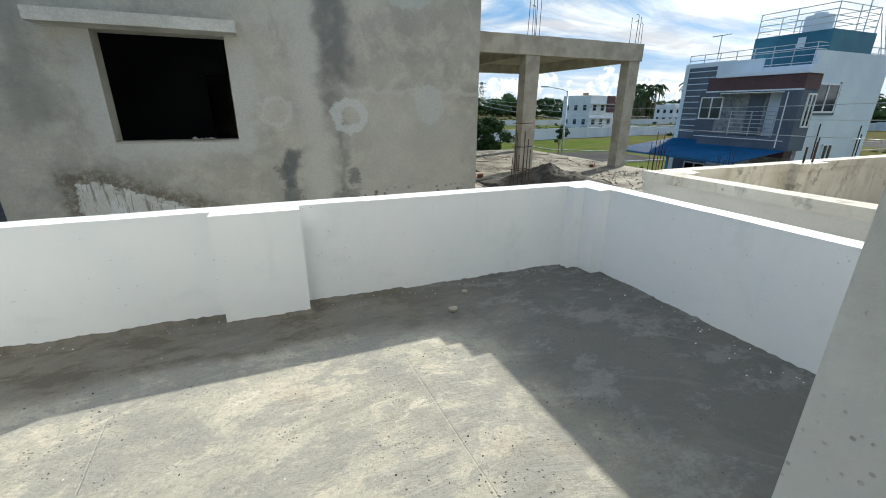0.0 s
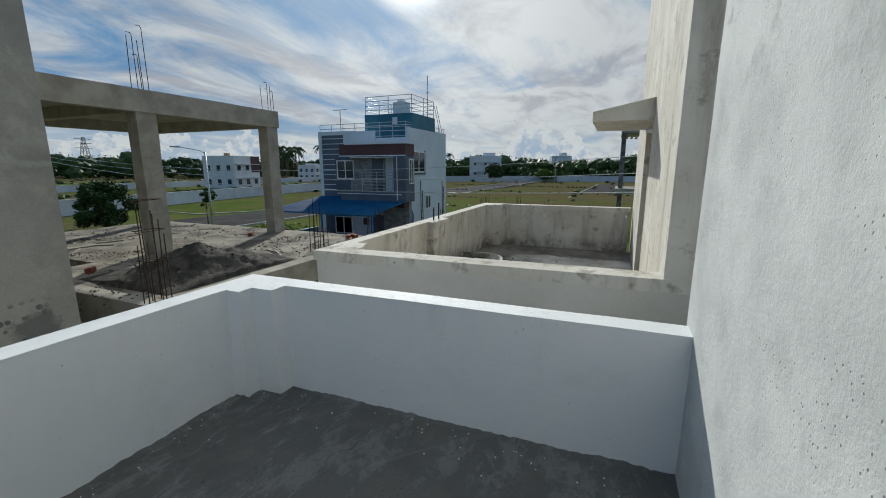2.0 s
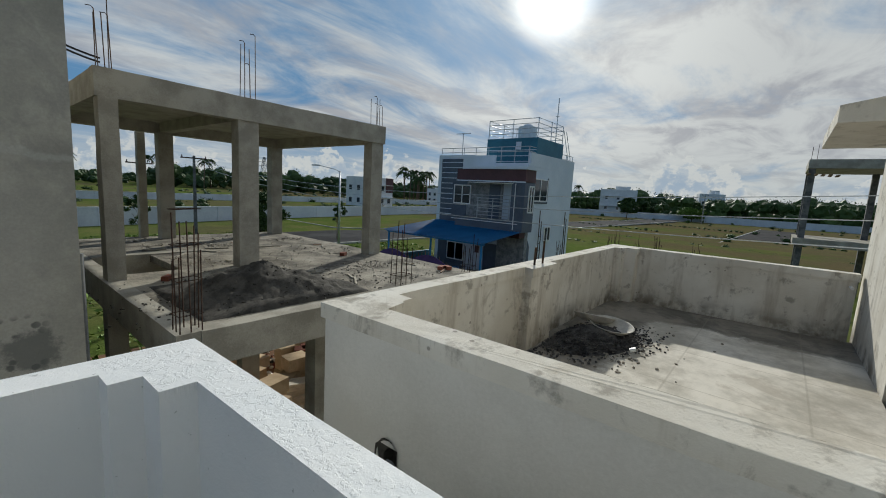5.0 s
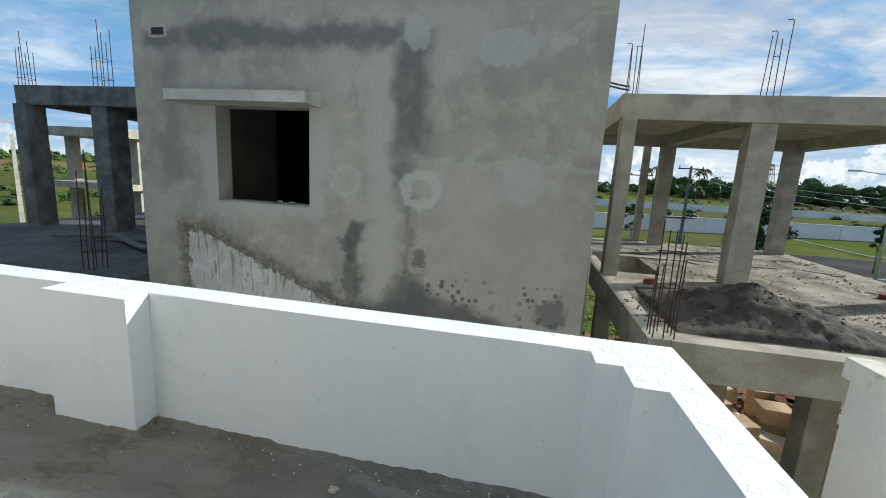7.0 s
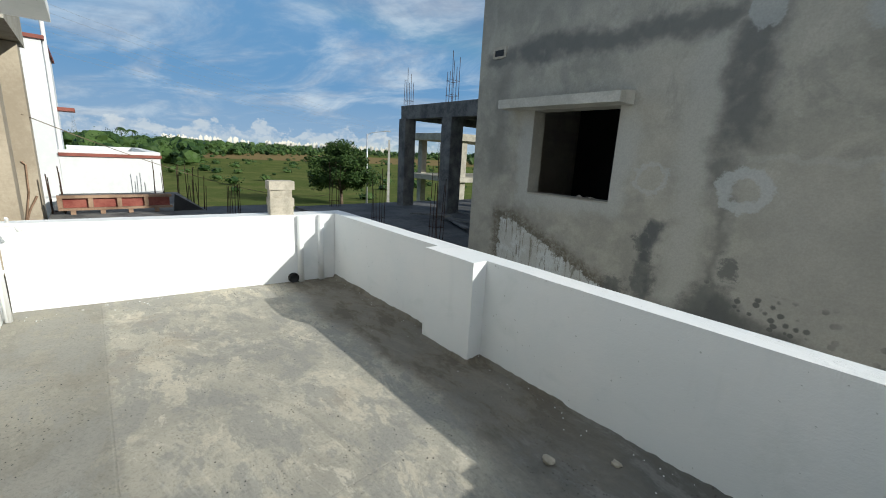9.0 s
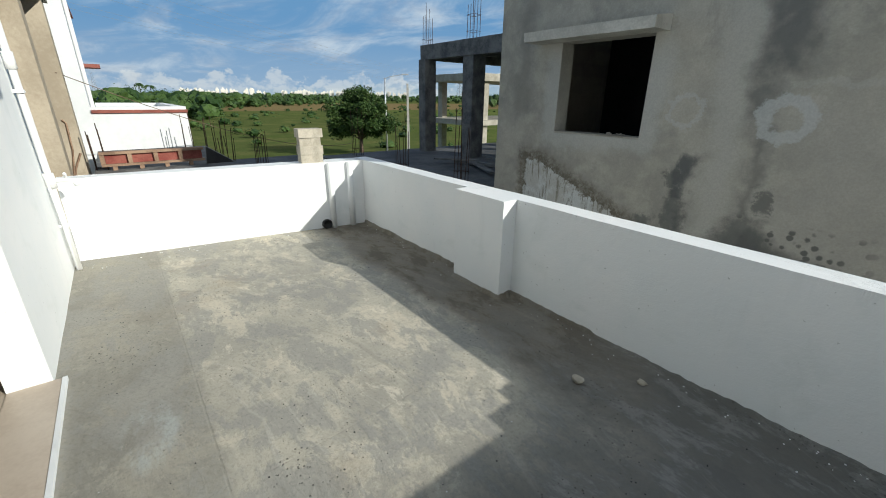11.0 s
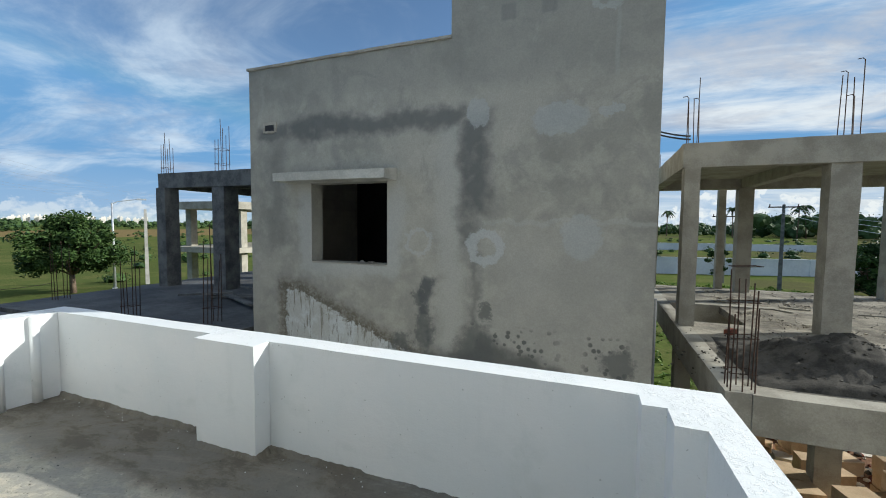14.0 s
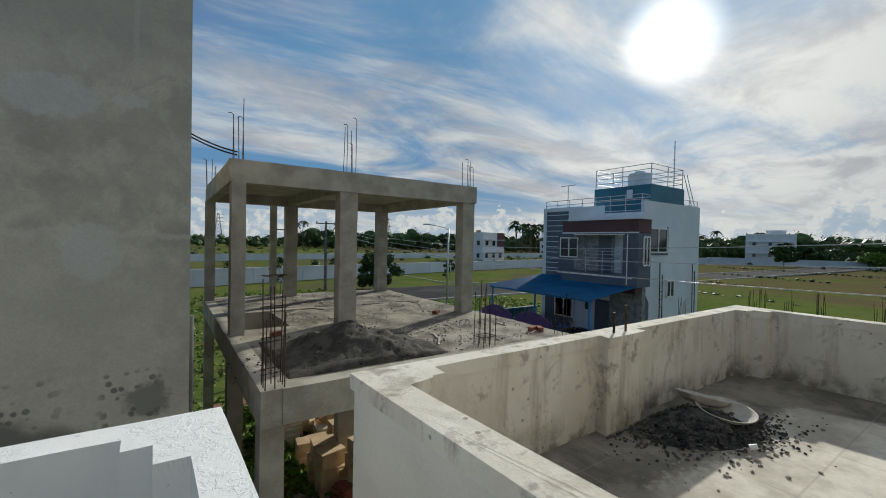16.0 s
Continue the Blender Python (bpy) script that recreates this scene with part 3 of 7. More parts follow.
MAT = {
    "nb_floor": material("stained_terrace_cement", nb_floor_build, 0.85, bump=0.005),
    "paint": material("white_paint", paint_build, 0.7, bump=0.004),
    "rough_white": material("rough_white_plaster", rough_white_build, 0.9, bump=0.004),
    "coping": material("flaking_white_paint", coping_build, 0.7, bump=0.004),
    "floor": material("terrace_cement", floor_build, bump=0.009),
    "plaster": material("grey_plaster", plaster_build, 0.9, bump=0.005),
    "weathered": material("weathered_whitewash", weathered_build, 0.9, bump=0.006),
    "ground": material("grass_ground", ground_build, 1.0, bump=0.05, **{"Specular IOR Level": 0.0}),
    "concrete": mottled("raw_concrete", (0.28, 0.262, 0.22), (0.43, 0.405, 0.345), 2.4, 45.0, 0.9, 0.006),
    "concrete_dark": mottled("dark_concrete", (0.085, 0.088, 0.09), (0.20, 0.198, 0.19), 3.0, 30.0, 0.9, 0.006),
    "slab": mottled("dusty_slab", (0.11, 0.10, 0.084), (0.37, 0.34, 0.28), 1.5, 26.0, 0.95, 0.02),
    "slab_dark": mottled("dark_slab", (0.045, 0.047, 0.05), (0.12, 0.12, 0.12), 0.8, 9.0, 0.8, 0.015),
    "sand": mottled("grey_sand", (0.04, 0.038, 0.034), (0.105, 0.098, 0.086), 5.0, 70.0, 0.95, 0.012),
    "rubble": mottled("black_rubble", (0.022, 0.022, 0.024), (0.11, 0.107, 0.104), 9.0, 60.0, 0.9, 0.01),
    "stone": mottled("debris_stone", (0.17, 0.155, 0.13), (0.42, 0.385, 0.325), 9.0, 60.0, 0.9, 0.01),
    "brick": mottled("red_brick", (0.16, 0.055, 0.038), (0.27, 0.10, 0.065), 9.0, 60.0, 0.9, 0.006, vary=0.2),
    "block": mottled("cement_block", (0.36, 0.33, 0.27), (0.52, 0.48, 0.40), 9.0, 70.0, 0.95, 0.006, vary=0.06),
    "carton": mottled("brown_carton", (0.42, 0.30, 0.18), (0.58, 0.44, 0.28), 3.0, 60.0, 0.8, 0.003, vary=0.15),
    "tile": mottled("stacked_tiles", (0.55, 0.50, 0.42), (0.72, 0.67, 0.58), 5.0, 60.0, 0.5, 0.002, vary=0.15),
    "earth": mottled("red_earth", (0.16, 0.085, 0.05), (0.30, 0.17, 0.10), 1.5, 18.0, 0.95, 0.03),
    "rust": mottled("rusty_steel", (0.035, 0.024, 0.02), (0.095, 0.055, 0.038), 14.0, 120.0, 0.75, 0.001, 0.5),
    "galv": mottled("galvanised_steel", (0.42, 0.44, 0.46), (0.60, 0.62, 0.64), 6.0, 60.0, 0.45, 0.0005, 0.6),
    "pan": mottled("cement_caked_pan", (0.38, 0.36, 0.32), (0.55, 0.53, 0.48), 8.0, 60.0, 0.8, 0.004),
    "pvc": mottled("white_pvc", (0.74, 0.75, 0.74), (0.82, 0.82, 0.81), 4.0, 40.0, 0.35, 0.0003),
    "pvc_grey": mottled("grey_pvc", (0.16, 0.17, 0.18), (0.24, 0.25, 0.26), 4.0, 40.0, 0.45, 0.0005),
    "tile_floor": mottled("beige_floor_tile", (0.46, 0.38, 0.30), (0.56, 0.48, 0.39), 2.0, 40.0, 0.35, 0.0005),
    # near-black colour stands in for the shade of unlit rooms
    "painted_shade": mottled("shade_painted_plaster", (0.018, 0.02, 0.024), (0.034, 0.036, 0.042), 1.0, 20.0, 0.95, 0.004),
    "nb_outer": mottled("cream_outer_wall", (0.56, 0.54, 0.49), (0.66, 0.64, 0.59), 0.9, 50.0, 0.9, 0.003),
    "pale_cement": mottled("pale_cement_wash", (0.40, 0.39, 0.35), (0.56, 0.55, 0.50), 2.5, 40.0, 0.9, 0.005),
    "asphalt": mottled("asphalt", (0.035, 0.035, 0.037), (0.065, 0.065, 0.066), 0.4, 12.0, 1.0, 0.01, **{"Specular IOR Level": 0.03}),
    "kerb": mottled("kerb_concrete", (0.32, 0.31, 0.29), (0.48, 0.47, 0.44), 2.0, 30.0, 0.9, 0.006),
    "wall_white": mottled("far_white_wall", (0.66, 0.68, 0.69), (0.78, 0.79, 0.79), 0.5, 8.0, 0.85, 0.002),
    "wall_boundary": mottled("boundary_wall_wash", (0.55, 0.58, 0.62), (0.70, 0.73, 0.76), 0.25, 5.0, 0.9, 0.002),
    "house_white": mottled("pale_house_paint", (0.60, 0.67, 0.74), (0.70, 0.76, 0.82), 0.5, 12.0, 0.7, 0.002),
    "house_slate": mottled("slate_blue_paint", (0.075, 0.095, 0.13), (0.11, 0.135, 0.175), 1.0, 12.0, 0.6, 0.002),
    "house_teal": mottled("teal_paint", (0.025, 0.13, 0.20), (0.04, 0.18, 0.26), 1.0, 12.0, 0.6, 0.002),
    "house_maroon": mottled("maroon_paint", (0.075, 0.035, 0.04), (0.11, 0.05, 0.055), 1.0, 12.0, 0.6, 0.002),
    "house_stone": mottled("grey_stone_cladding", (0.16, 0.17, 0.18), (0.34, 0.35, 0.36), 5.0, 14.0, 0.8, 0.02),
    "awning": mottled("blue_roof_sheet", (0.015, 0.17, 0.42), (0.03, 0.24, 0.54), 1.0, 14.0, 0.42, 0.0005),
    "glass": mottled("window_glass", (0.03, 0.04, 0.05), (0.05, 0.06, 0.07), 1.0, 8.0, 0.06, 0.0),
    "upvc": mottled("white_window_frame", (0.75, 0.76, 0.76), (0.82, 0.82, 0.82), 3.0, 30.0, 0.4, 0.0003),
    "red_trim": mottled("red_brown_trim", (0.20, 0.06, 0.045), (0.28, 0.09, 0.065), 3.0, 30.0, 0.7, 0.002),
    "timber": mottled("weathered_timber", (0.20, 0.13, 0.09), (0.38, 0.26, 0.18), 4.0, 50.0, 0.85, 0.003),
    "timber_red": mottled("red_stained_panel", (0.20, 0.045, 0.035), (0.30, 0.10, 0.075), 4.0, 50.0, 0.8, 0.003),
    "tan_wall": mottled("tan_plaster", (0.34, 0.29, 0.22), (0.47, 0.41, 0.32), 1.3, 24.0, 0.9, 0.005),
    "cable": mottled("black_cable", (0.015, 0.015, 0.017), (0.03, 0.03, 0.03), 4.0, 40.0, 0.6, 0.0),
    "purple": mottled("purple_gate_paint", (0.06, 0.03, 0.14), (0.10, 0.05, 0.20), 3.0, 30.0, 0.5, 0.001),
    "bark": mottled("bark", (0.09, 0.065, 0.045), (0.20, 0.15, 0.11), 5.0, 30.0, 0.95, 0.01),
    "black_plastic": mottled("black_plastic", (0.012, 0.012, 0.014), (0.03, 0.03, 0.032), 2.0, 30.0, 0.4, 0.0005),
}


def leaf_material(name, dark, light):
    def build(k, p):
        r = k.n("ShaderNodeNewGeometry").outputs["Random Per Island"]
        f = k.m("ADD", k.m("MULTIPLY", r, 0.6), k.m("MULTIPLY", k.noise(p, 0.6, 3.0), 0.4))
        return k.mix(k.ramp(f, 0.2, 0.8), dark, light), None
    return material(name, build, 0.6, **{"Specular IOR Level": 0.2})


MAT["leaf"] = leaf_material("leaves", (0.022, 0.050, 0.012), (0.062, 0.108, 0.028))
MAT["leaf_far"] = leaf_material("far_leaves", (0.028, 0.055, 0.018), (0.065, 0.11, 0.035))
MAT["weed"] = leaf_material("weeds", (0.07, 0.13, 0.016), (0.17, 0.27, 0.045))
MAT["apartment"] = mottled("pale_apartment_wall", (0.66, 0.63, 0.57), (0.80, 0.77, 0.71), 0.05, 0.6, 0.9, 0.0)

# ---- helpers for meshes ----


def thing(name, label, category, at=(0, 0, 0), group="", kind=""):
    ob = new(name)
    ob.empty_display_size = 0.2
    ob.location = at
    return tagged(ob, label, category, group, kind)


def part(name, bm, mat, parent=None, label="", kind="", smooth=False, local=False):
    """Links a bmesh as one mesh object; parented meshes are given in world metres unless local."""
    me = bpy.data.meshes.new(name)
    bmesh.ops.recalc_face_normals(bm, faces=bm.faces[:])
    bm.to_mesh(me)
    bm.free()
    me.materials.append(MAT[mat])
    if smooth:
        for f in me.polygons:
            f.use_smooth = True
    ob = new(name, me)
    if parent:
        ob.parent = parent
        if not local:
            top = parent
            while top.parent:
                top = top.parent
            ob.matrix_parent_inverse = Matrix.Translation(-top.location) if parent is top else Matrix.Identity(4)
    return tagged(ob, label, "", "", kind)


def box(bm, x0, x1, y0, y1, z0, z1):
    v = [bm.verts.new((x, y, z)) for z in (z0, z1) for x, y in ((x0, y0), (x1, y0), (x1, y1), (x0, y1))]
    for f in ((3, 2, 1, 0), (4, 5, 6, 7), (0, 1, 5, 4), (1, 2, 6, 5), (2, 3, 7, 6), (3, 0, 4, 7)):
        bm.faces.new([v[i] for i in f])
    return v


def prism(bm, pts, z0, z1):
    lo, hi = [bm.verts.new((*p, z0)) for p in pts], [bm.verts.new((*p, z1)) for p in pts]
    n = len(pts)
    bm.faces.new(lo[::-1]), bm.faces.new(hi)
    for i in range(n):
        bm.faces.new((lo[i], lo[(i + 1) % n], hi[(i + 1) % n], hi[i]))
    return lo + hi


def soften(bm, width=0.01, segments=2):
    sharp = [e for e in bm.edges if len(e.link_faces) == 2 and e.calc_face_angle() > 0.5]
    bmesh.ops.bevel(bm, geom=sharp, offset=width, segments=segments, affect="EDGES", profile=0.6)
    return bm


def boxed(x0, x1, y0, y1, z0, z1, bevel=0.008):
    bm = bmesh.new()
    box(bm, x0, x1, y0, y1, z0, z1)
    return soften(bm, bevel, 1) if bevel else bm


def rod(bm, a, b, r, sides=6, r2=None):
    """A round bar from a to b."""
    a, b = Vector(a), Vector(b)
    turn = (b - a).to_track_quat("Z", "Y").to_matrix()
    rings = []
    for p, q in ((a, r), (b, r if r2 is None else r2)):
        rings.append([bm.verts.new(p + turn @ Vector((q * math.cos(i * math.tau / sides), q * math.sin(i * math.tau / sides), 0))) for i in range(sides)])
    for i in range(sides):
        bm.faces.new((rings[0][i], rings[0][(i + 1) % sides], rings[1][(i + 1) % sides], rings[1][i]))
    bm.faces.new(rings[0][::-1]), bm.faces.new(rings[1])


def rods(chain, r, sides=6):
    """One round tube through all the points."""
    bm = bmesh.new()
    pts = [Vector(p) for p in chain]
    side, rings = None, []
    for i, p in enumerate(pts):
        d = (pts[min(i + 1, len(pts) - 1)] - pts[max(i - 1, 0)])
        d = d.normalized() if d.length > 1e-6 else (pts[i] - pts[i - 1]).normalized()
        side = (d.orthogonal() if side is None else side - d * side.dot(d)).normalized()
        up = d.cross(side)
        rings.append([bm.verts.new(p + r * (side * math.cos(j * math.tau / sides) + up * math.sin(j * math.tau / sides))) for j in range(sides)])
    for a, b in zip(rings, rings[1:]):
        for j in range(sides):
            bm.faces.new((a[j], a[(j + 1) % sides], b[(j + 1) % sides], b[j]))
    bm.faces.new(rings[0][::-1]), bm.faces.new(rings[-1])
    return bm


def roughen(bm, size, scale, cut=0.0):
    """Uneven casting: cuts long edges and moves the points a little."""
    if cut:
        for _ in range(6):
            long_edges = [e for e in bm.edges if e.calc_length() > cut]
            if not long_edges or len(bm.verts) > 6000:
                break
            bmesh.ops.subdivide_edges(bm, edges=long_edges, cuts=1, use_grid_fill=True)
    for v in bm.verts:
        v.co += noise.noise_vector(v.co * scale) * size
    return bm


def lump(bm, centre, size, seed, squash=0.7, cuts=1):
    """A broken stone."""
    got = bmesh.ops.create_icosphere(bm, subdivisions=cuts, radius=size)
    off = Vector((seed * 1.7, seed * 0.9, seed * 2.3))
    for v in got["verts"]:
        v.co *= 0.65 + 0.6 * abs(noise.noise(v.co * (1.4 / size) + off))
        v.co.z *= squash
        v.co += Vector(centre)


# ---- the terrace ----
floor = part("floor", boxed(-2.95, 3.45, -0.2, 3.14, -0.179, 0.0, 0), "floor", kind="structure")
tagged(floor, "rough grey cement terrace floor with trowel swirls, brown stains and painted shade", "floor")
roof_edge = part("slab_edge", boxed(-2.9, 3.40, -3.9, 3.13, -0.5, -0.182, 0), "paint", kind="structure")
tagged(roof_edge, "painted edge of the terrace slab", "slab")
lower = part("wall_lower", boxed(-2.85, 3.36, -3.9, 3.09, GROUND, -0.502, 0), "paint", kind="structure")
tagged(lower, "white painted wall of the storey below", "wall")

TOP = 0.85
bm = bmesh.new()
prism(bm, [(-2.60, 2.965), (2.916, 2.965), (2.92, 2.84), (3.035, 2.84), (3.04, 2.65), (3.172, 2.645), (3.252, -0.06), (3.42, -0.06), (3.334, 3.15), (-2.60, 3.15)], 0.002, TOP)
soften(bm, 0.012, 2)
parapet = part("parapet_wall", roughen(bm, 0.004, 3.0, 0.25), "coping", kind="structure")
tagged(parapet, "low white painted parapet with a stepped corner pier", "wall")
bm = bmesh.new()
prism(bm, [(-2.335, 2.962), (-2.78, -0.06), (-2.95, -0.06), (-2.602, 3.15), (-2.602, 2.962)], 0.002, TOP - 0.004)
soften(bm, 0.012, 2)
west = part("wall_west", roughen(bm, 0.004, 3.0, 0.25), "paint", kind="structure")
tagged(west, "low white painted parapet lit by the sun", "wall")
pier = part("wall_pier", roughen(soften((lambda b: (box(b, -0.235, 0.37, 2.815, 2.962, 0.002, TOP + 0.004), b)[1])(bmesh.new()), 0.010, 2), 0.003, 4.0, 0.2), "paint", kind="structure")
tagged(pier, "white painted pier standing proud of the parapet", "wall")
for n, y0 in enumerate((2.50, 2.75)):
    x0 = -2.335 - (2.962 - y0) * 0.1473
    bm = bmesh.new()
    prism(bm, [(x0 - 0.10, y0), (x0 + 0.055, y0), (x0 + 0.062, y0 + 0.055), (x0 - 0.10, y0 + 0.06)], 0.002, TOP - 0.012)
    tagged(part("trim", soften(bm, 0.02, 3), "paint", kind="structure", smooth=True), "upright white plaster rib on the parapet", "rib")

# ragged cement fillet along the foot of the walls
def fillet(points, name="trim"):
    bm = bmesh.new()
    rows = []
    for (ax, ay), (bx, by) in zip(points, points[1:]):
        a, b = Vector((ax, ay, 0)), Vector((bx, by, 0))
        steps = max(2, int((b - a).length / 0.025))
        side = Vector((by - ay, -(bx - ax), 0)).normalized()
        for i in range(steps + (1 if (bx, by) == points[-1] else 0)):
            p = a.lerp(b, i / steps)
            rise = (0.030 if p.x < 1.2 else 0.012) + 0.022 * abs(noise.noise(p * 2.1)) + 0.012 * noise.noise(p * 23.0)
            wide = 0.03 + 0.04 * abs(noise.noise(p * 3.0 + Vector((9, 0, 0))))
            rows.append([bm.verts.new(p - side * 0.02 + Vector((0, 0, max(rise, 0.004)))), bm.verts.new(p + side * 0.006 + Vector((0, 0, max(rise, 0.004)))), bm.verts.new(p + side * wide * 0.5 + Vector((0, 0, max(rise, 0.004) * 0.3))), bm.verts.new(p + side * wide + Vector((0, 0, -0.004)))])
    for r, s in zip(rows, rows[1:]):
        for j in range(3):
            bm.faces.new((r[j], r[j + 1], s[j + 1], s[j]))
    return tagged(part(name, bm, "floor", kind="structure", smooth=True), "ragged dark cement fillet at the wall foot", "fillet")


fillet([(-2.335, 2.965), (-0.235, 2.965), (-0.235, 2.815), (0.37, 2.815), (0.37, 2.965), (2.916, 2.965), (2.92, 2.84), (3.035, 2.84), (3.04, 2.65), (3.172, 2.645), (3.252, -0.055)])

# stair head: wall with the doorway that leads out to the terrace
bm = bmesh.new()
box(bm, 0.95, 3.47, -0.29, -0.06, -0.3, 3.4)
wall_e = part("wall_south", roughen(soften(bm, 0.01, 2), 0.004, 2.0, 0.3), "rough_white", kind="structure")
tagged(wall_e, "rough white painted stair-head wall", "wall")
bm = bmesh.new()
box(bm, -2.95, -0.43, -0.30, -0.10, -0.3, 3.4)
wall_w = part("wall_south_west", roughen(soften(bm, 0.01, 2), 0.003, 2.0, 0.3), "paint", kind="structure")
tagged(wall_w, "white painted stair-head wall with a water pipe", "wall")
tagged(part("wall_lintel", boxed(-0.428, 0.948, -0.288, -0.075, 2.1, 3.4, 0.005), "paint", kind="structure"), "white painted wall over the doorway", "wall")
bm = bmesh.new()
for x0, x1, y0, y1, z0, z1 in ((-2.9, -2.75, -3.8, -0.31, 0, 3.4), (3.3, 3.44, -3.8, -0.30, 0, 3.4), (-2.9, 3.44, -3.95, -3.81, 0, 3.4)):
    box(bm, x0, x1, y0, y1, z0, z1)
tagged(part("wall_stair", bm, "paint", kind="structure"), "plain white stair-head walls", "wall")
tagged(part("ceiling", boxed(-2.95, 3.47, -3.95, -0.06, 3.402, 3.55, 0), "paint", kind="structure"), "stair-head roof slab", "ceiling")
tagged(part("floor_landing", boxed(-2.74, 3.29, -3.80, -0.30, -0.18, 0.012, 0), "tile_floor", kind="structure"), "beige tiled stair landing", "floor")
tagged(part("threshold", boxed(-0.428, 0.948, -0.299, -0.06, -0.178, 0.02, 0.004), "tile_floor", kind="structure"), "beige door threshold with a white painted edge", "threshold")
tagged(part("threshold_edge", boxed(-0.43, 0.95, -0.058, -0.035, -0.01, 0.024, 0.004), "paint", kind="structure"), "white painted threshold edge", "trim")
bm = bmesh.new()
prism(bm, [(-0.62, -0.058), (1.35, -0.058), (1.35, 0.56), (-0.62, 0.56)], 2.22, 2.30)
tagged(part("door_canopy", soften(bm, 0.008, 2), "paint", kind="structure"), "thin white concrete canopy over the doorway", "canopy")

# ---- unfinished grey house across the gap ----
house = thing("unfinished_house", "unfinished two-storey house in stained grey cement plaster", "house", (0.3, 5.79, GROUND))
YH = 5.79
bm = bmesh.new()
for x0, x1, z0, z1 in ((-2.72, -1.5, GROUND, 4.21), (-0.17, 0.79, GROUND, 4.21), (0.79, 3.30, GROUND, 5.2), (-1.5, -0.17, GROUND, 1.145), (-1.5, -0.17, 2.37, 4.21)):
    box(bm, x0, x1, YH, YH + 0.27, z0, z1)
bmesh.ops.remove_doubles(bm, verts=bm.verts[:], dist=0.0005)
part("wall", bm, "plaster", house, "stained grey plaster wall")
bm = bmesh.new()
box(bm, -2.72, -2.49, YH + 0.272, 11.5, GROUND, 4.21)
box(bm, 3.07, 3.30, YH + 0.272, 11.5, GROUND, 5.2)
box(bm, -2.488, 3.068, 11.27, 11.5, GROUND, 5.2)
box(bm, 0.79, 1.02, YH + 0.272, 11.268, 4.212, 5.2)
part("side_wall", bm, "plaster", house)
# inside slabs and walls coloured near black for the room's shade
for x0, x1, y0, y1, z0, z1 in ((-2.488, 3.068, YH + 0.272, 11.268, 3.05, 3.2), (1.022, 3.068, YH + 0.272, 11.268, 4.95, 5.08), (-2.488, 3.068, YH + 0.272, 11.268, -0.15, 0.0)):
    part("inner_slab", boxed(x0, x1, y0, y1, z0, z1, 0), "painted_shade", house)
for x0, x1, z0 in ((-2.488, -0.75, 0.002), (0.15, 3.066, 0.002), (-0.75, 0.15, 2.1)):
    part("inner_wall", boxed(x0, x1, 8.6, 8.75, z0, 3.048, 0), "painted_shade", house)
part("coping", roughen(boxed(-2.75, 0.80, YH - 0.025, YH + 0.25, 4.212, 4.25, 0.006), 0.006, 2.5, 0.2), "concrete", house, "thin cement coping")
bm = bmesh.new()
v = box(bm, -1.91, -0.01, 5.42, 5.788, 2.375, 2.50)
for q in v:
    if q.co.z > 2.45 and q.co.y > 5.6:
        q.co.z += 0.05
part("window_canopy", roughen(soften(bm, 0.008, 2), 0.004, 3.0, 0.2), "pale_cement", house, "pale concrete canopy over the window")
part("window_sill", roughen(boxed(-1.5, -0.172, YH + 0.0, YH + 0.268, 1.147, 1.162, 0.003), 0.004, 6.0, 0.1), "concrete", house)
bm = bmesh.new()
for i in range(9):
    lump(bm, (-0.62 + random.uniform(-0.16, 0.2), YH + 0.13 + random.uniform(-0.05, 0.05), 1.17), random.uniform(0.02, 0.05), i, 0.6)
part("sill_debris", bm, "stone", house, "cement crumbs on the sill", kind="stuff")
# no recess here: a flat black plate paints the hole's shade
bm = bmesh.new()
box(bm, -2.40, -2.21, YH - 0.004, YH + 0.004, 3.22, 3.32)
part("vent_hole", bm, "cable", house, "black plate painted for the shade inside a plaster hole")
bm = bmesh.new()
for x0, x1, z0, z1 in ((-2.44, -2.40, 3.20, 3.36), (-2.21, -2.16, 3.20, 3.36), (-2.40, -2.21, 3.32, 3.37), (-2.40, -2.21, 3.185, 3.22)):
    box(bm, x0, x1, YH - 0.012, YH + 0.01, z0, z1)
part("vent_rim", roughen(bm, 0.012, 9.0, 0.06), "block", house, "chipped pale plaster rim")
part("service_pipe", rods([(3.33, 5.95, GROUND + 0.2), (3.33, 5.95, 0.9)], 0.02), "pvc_grey", house)


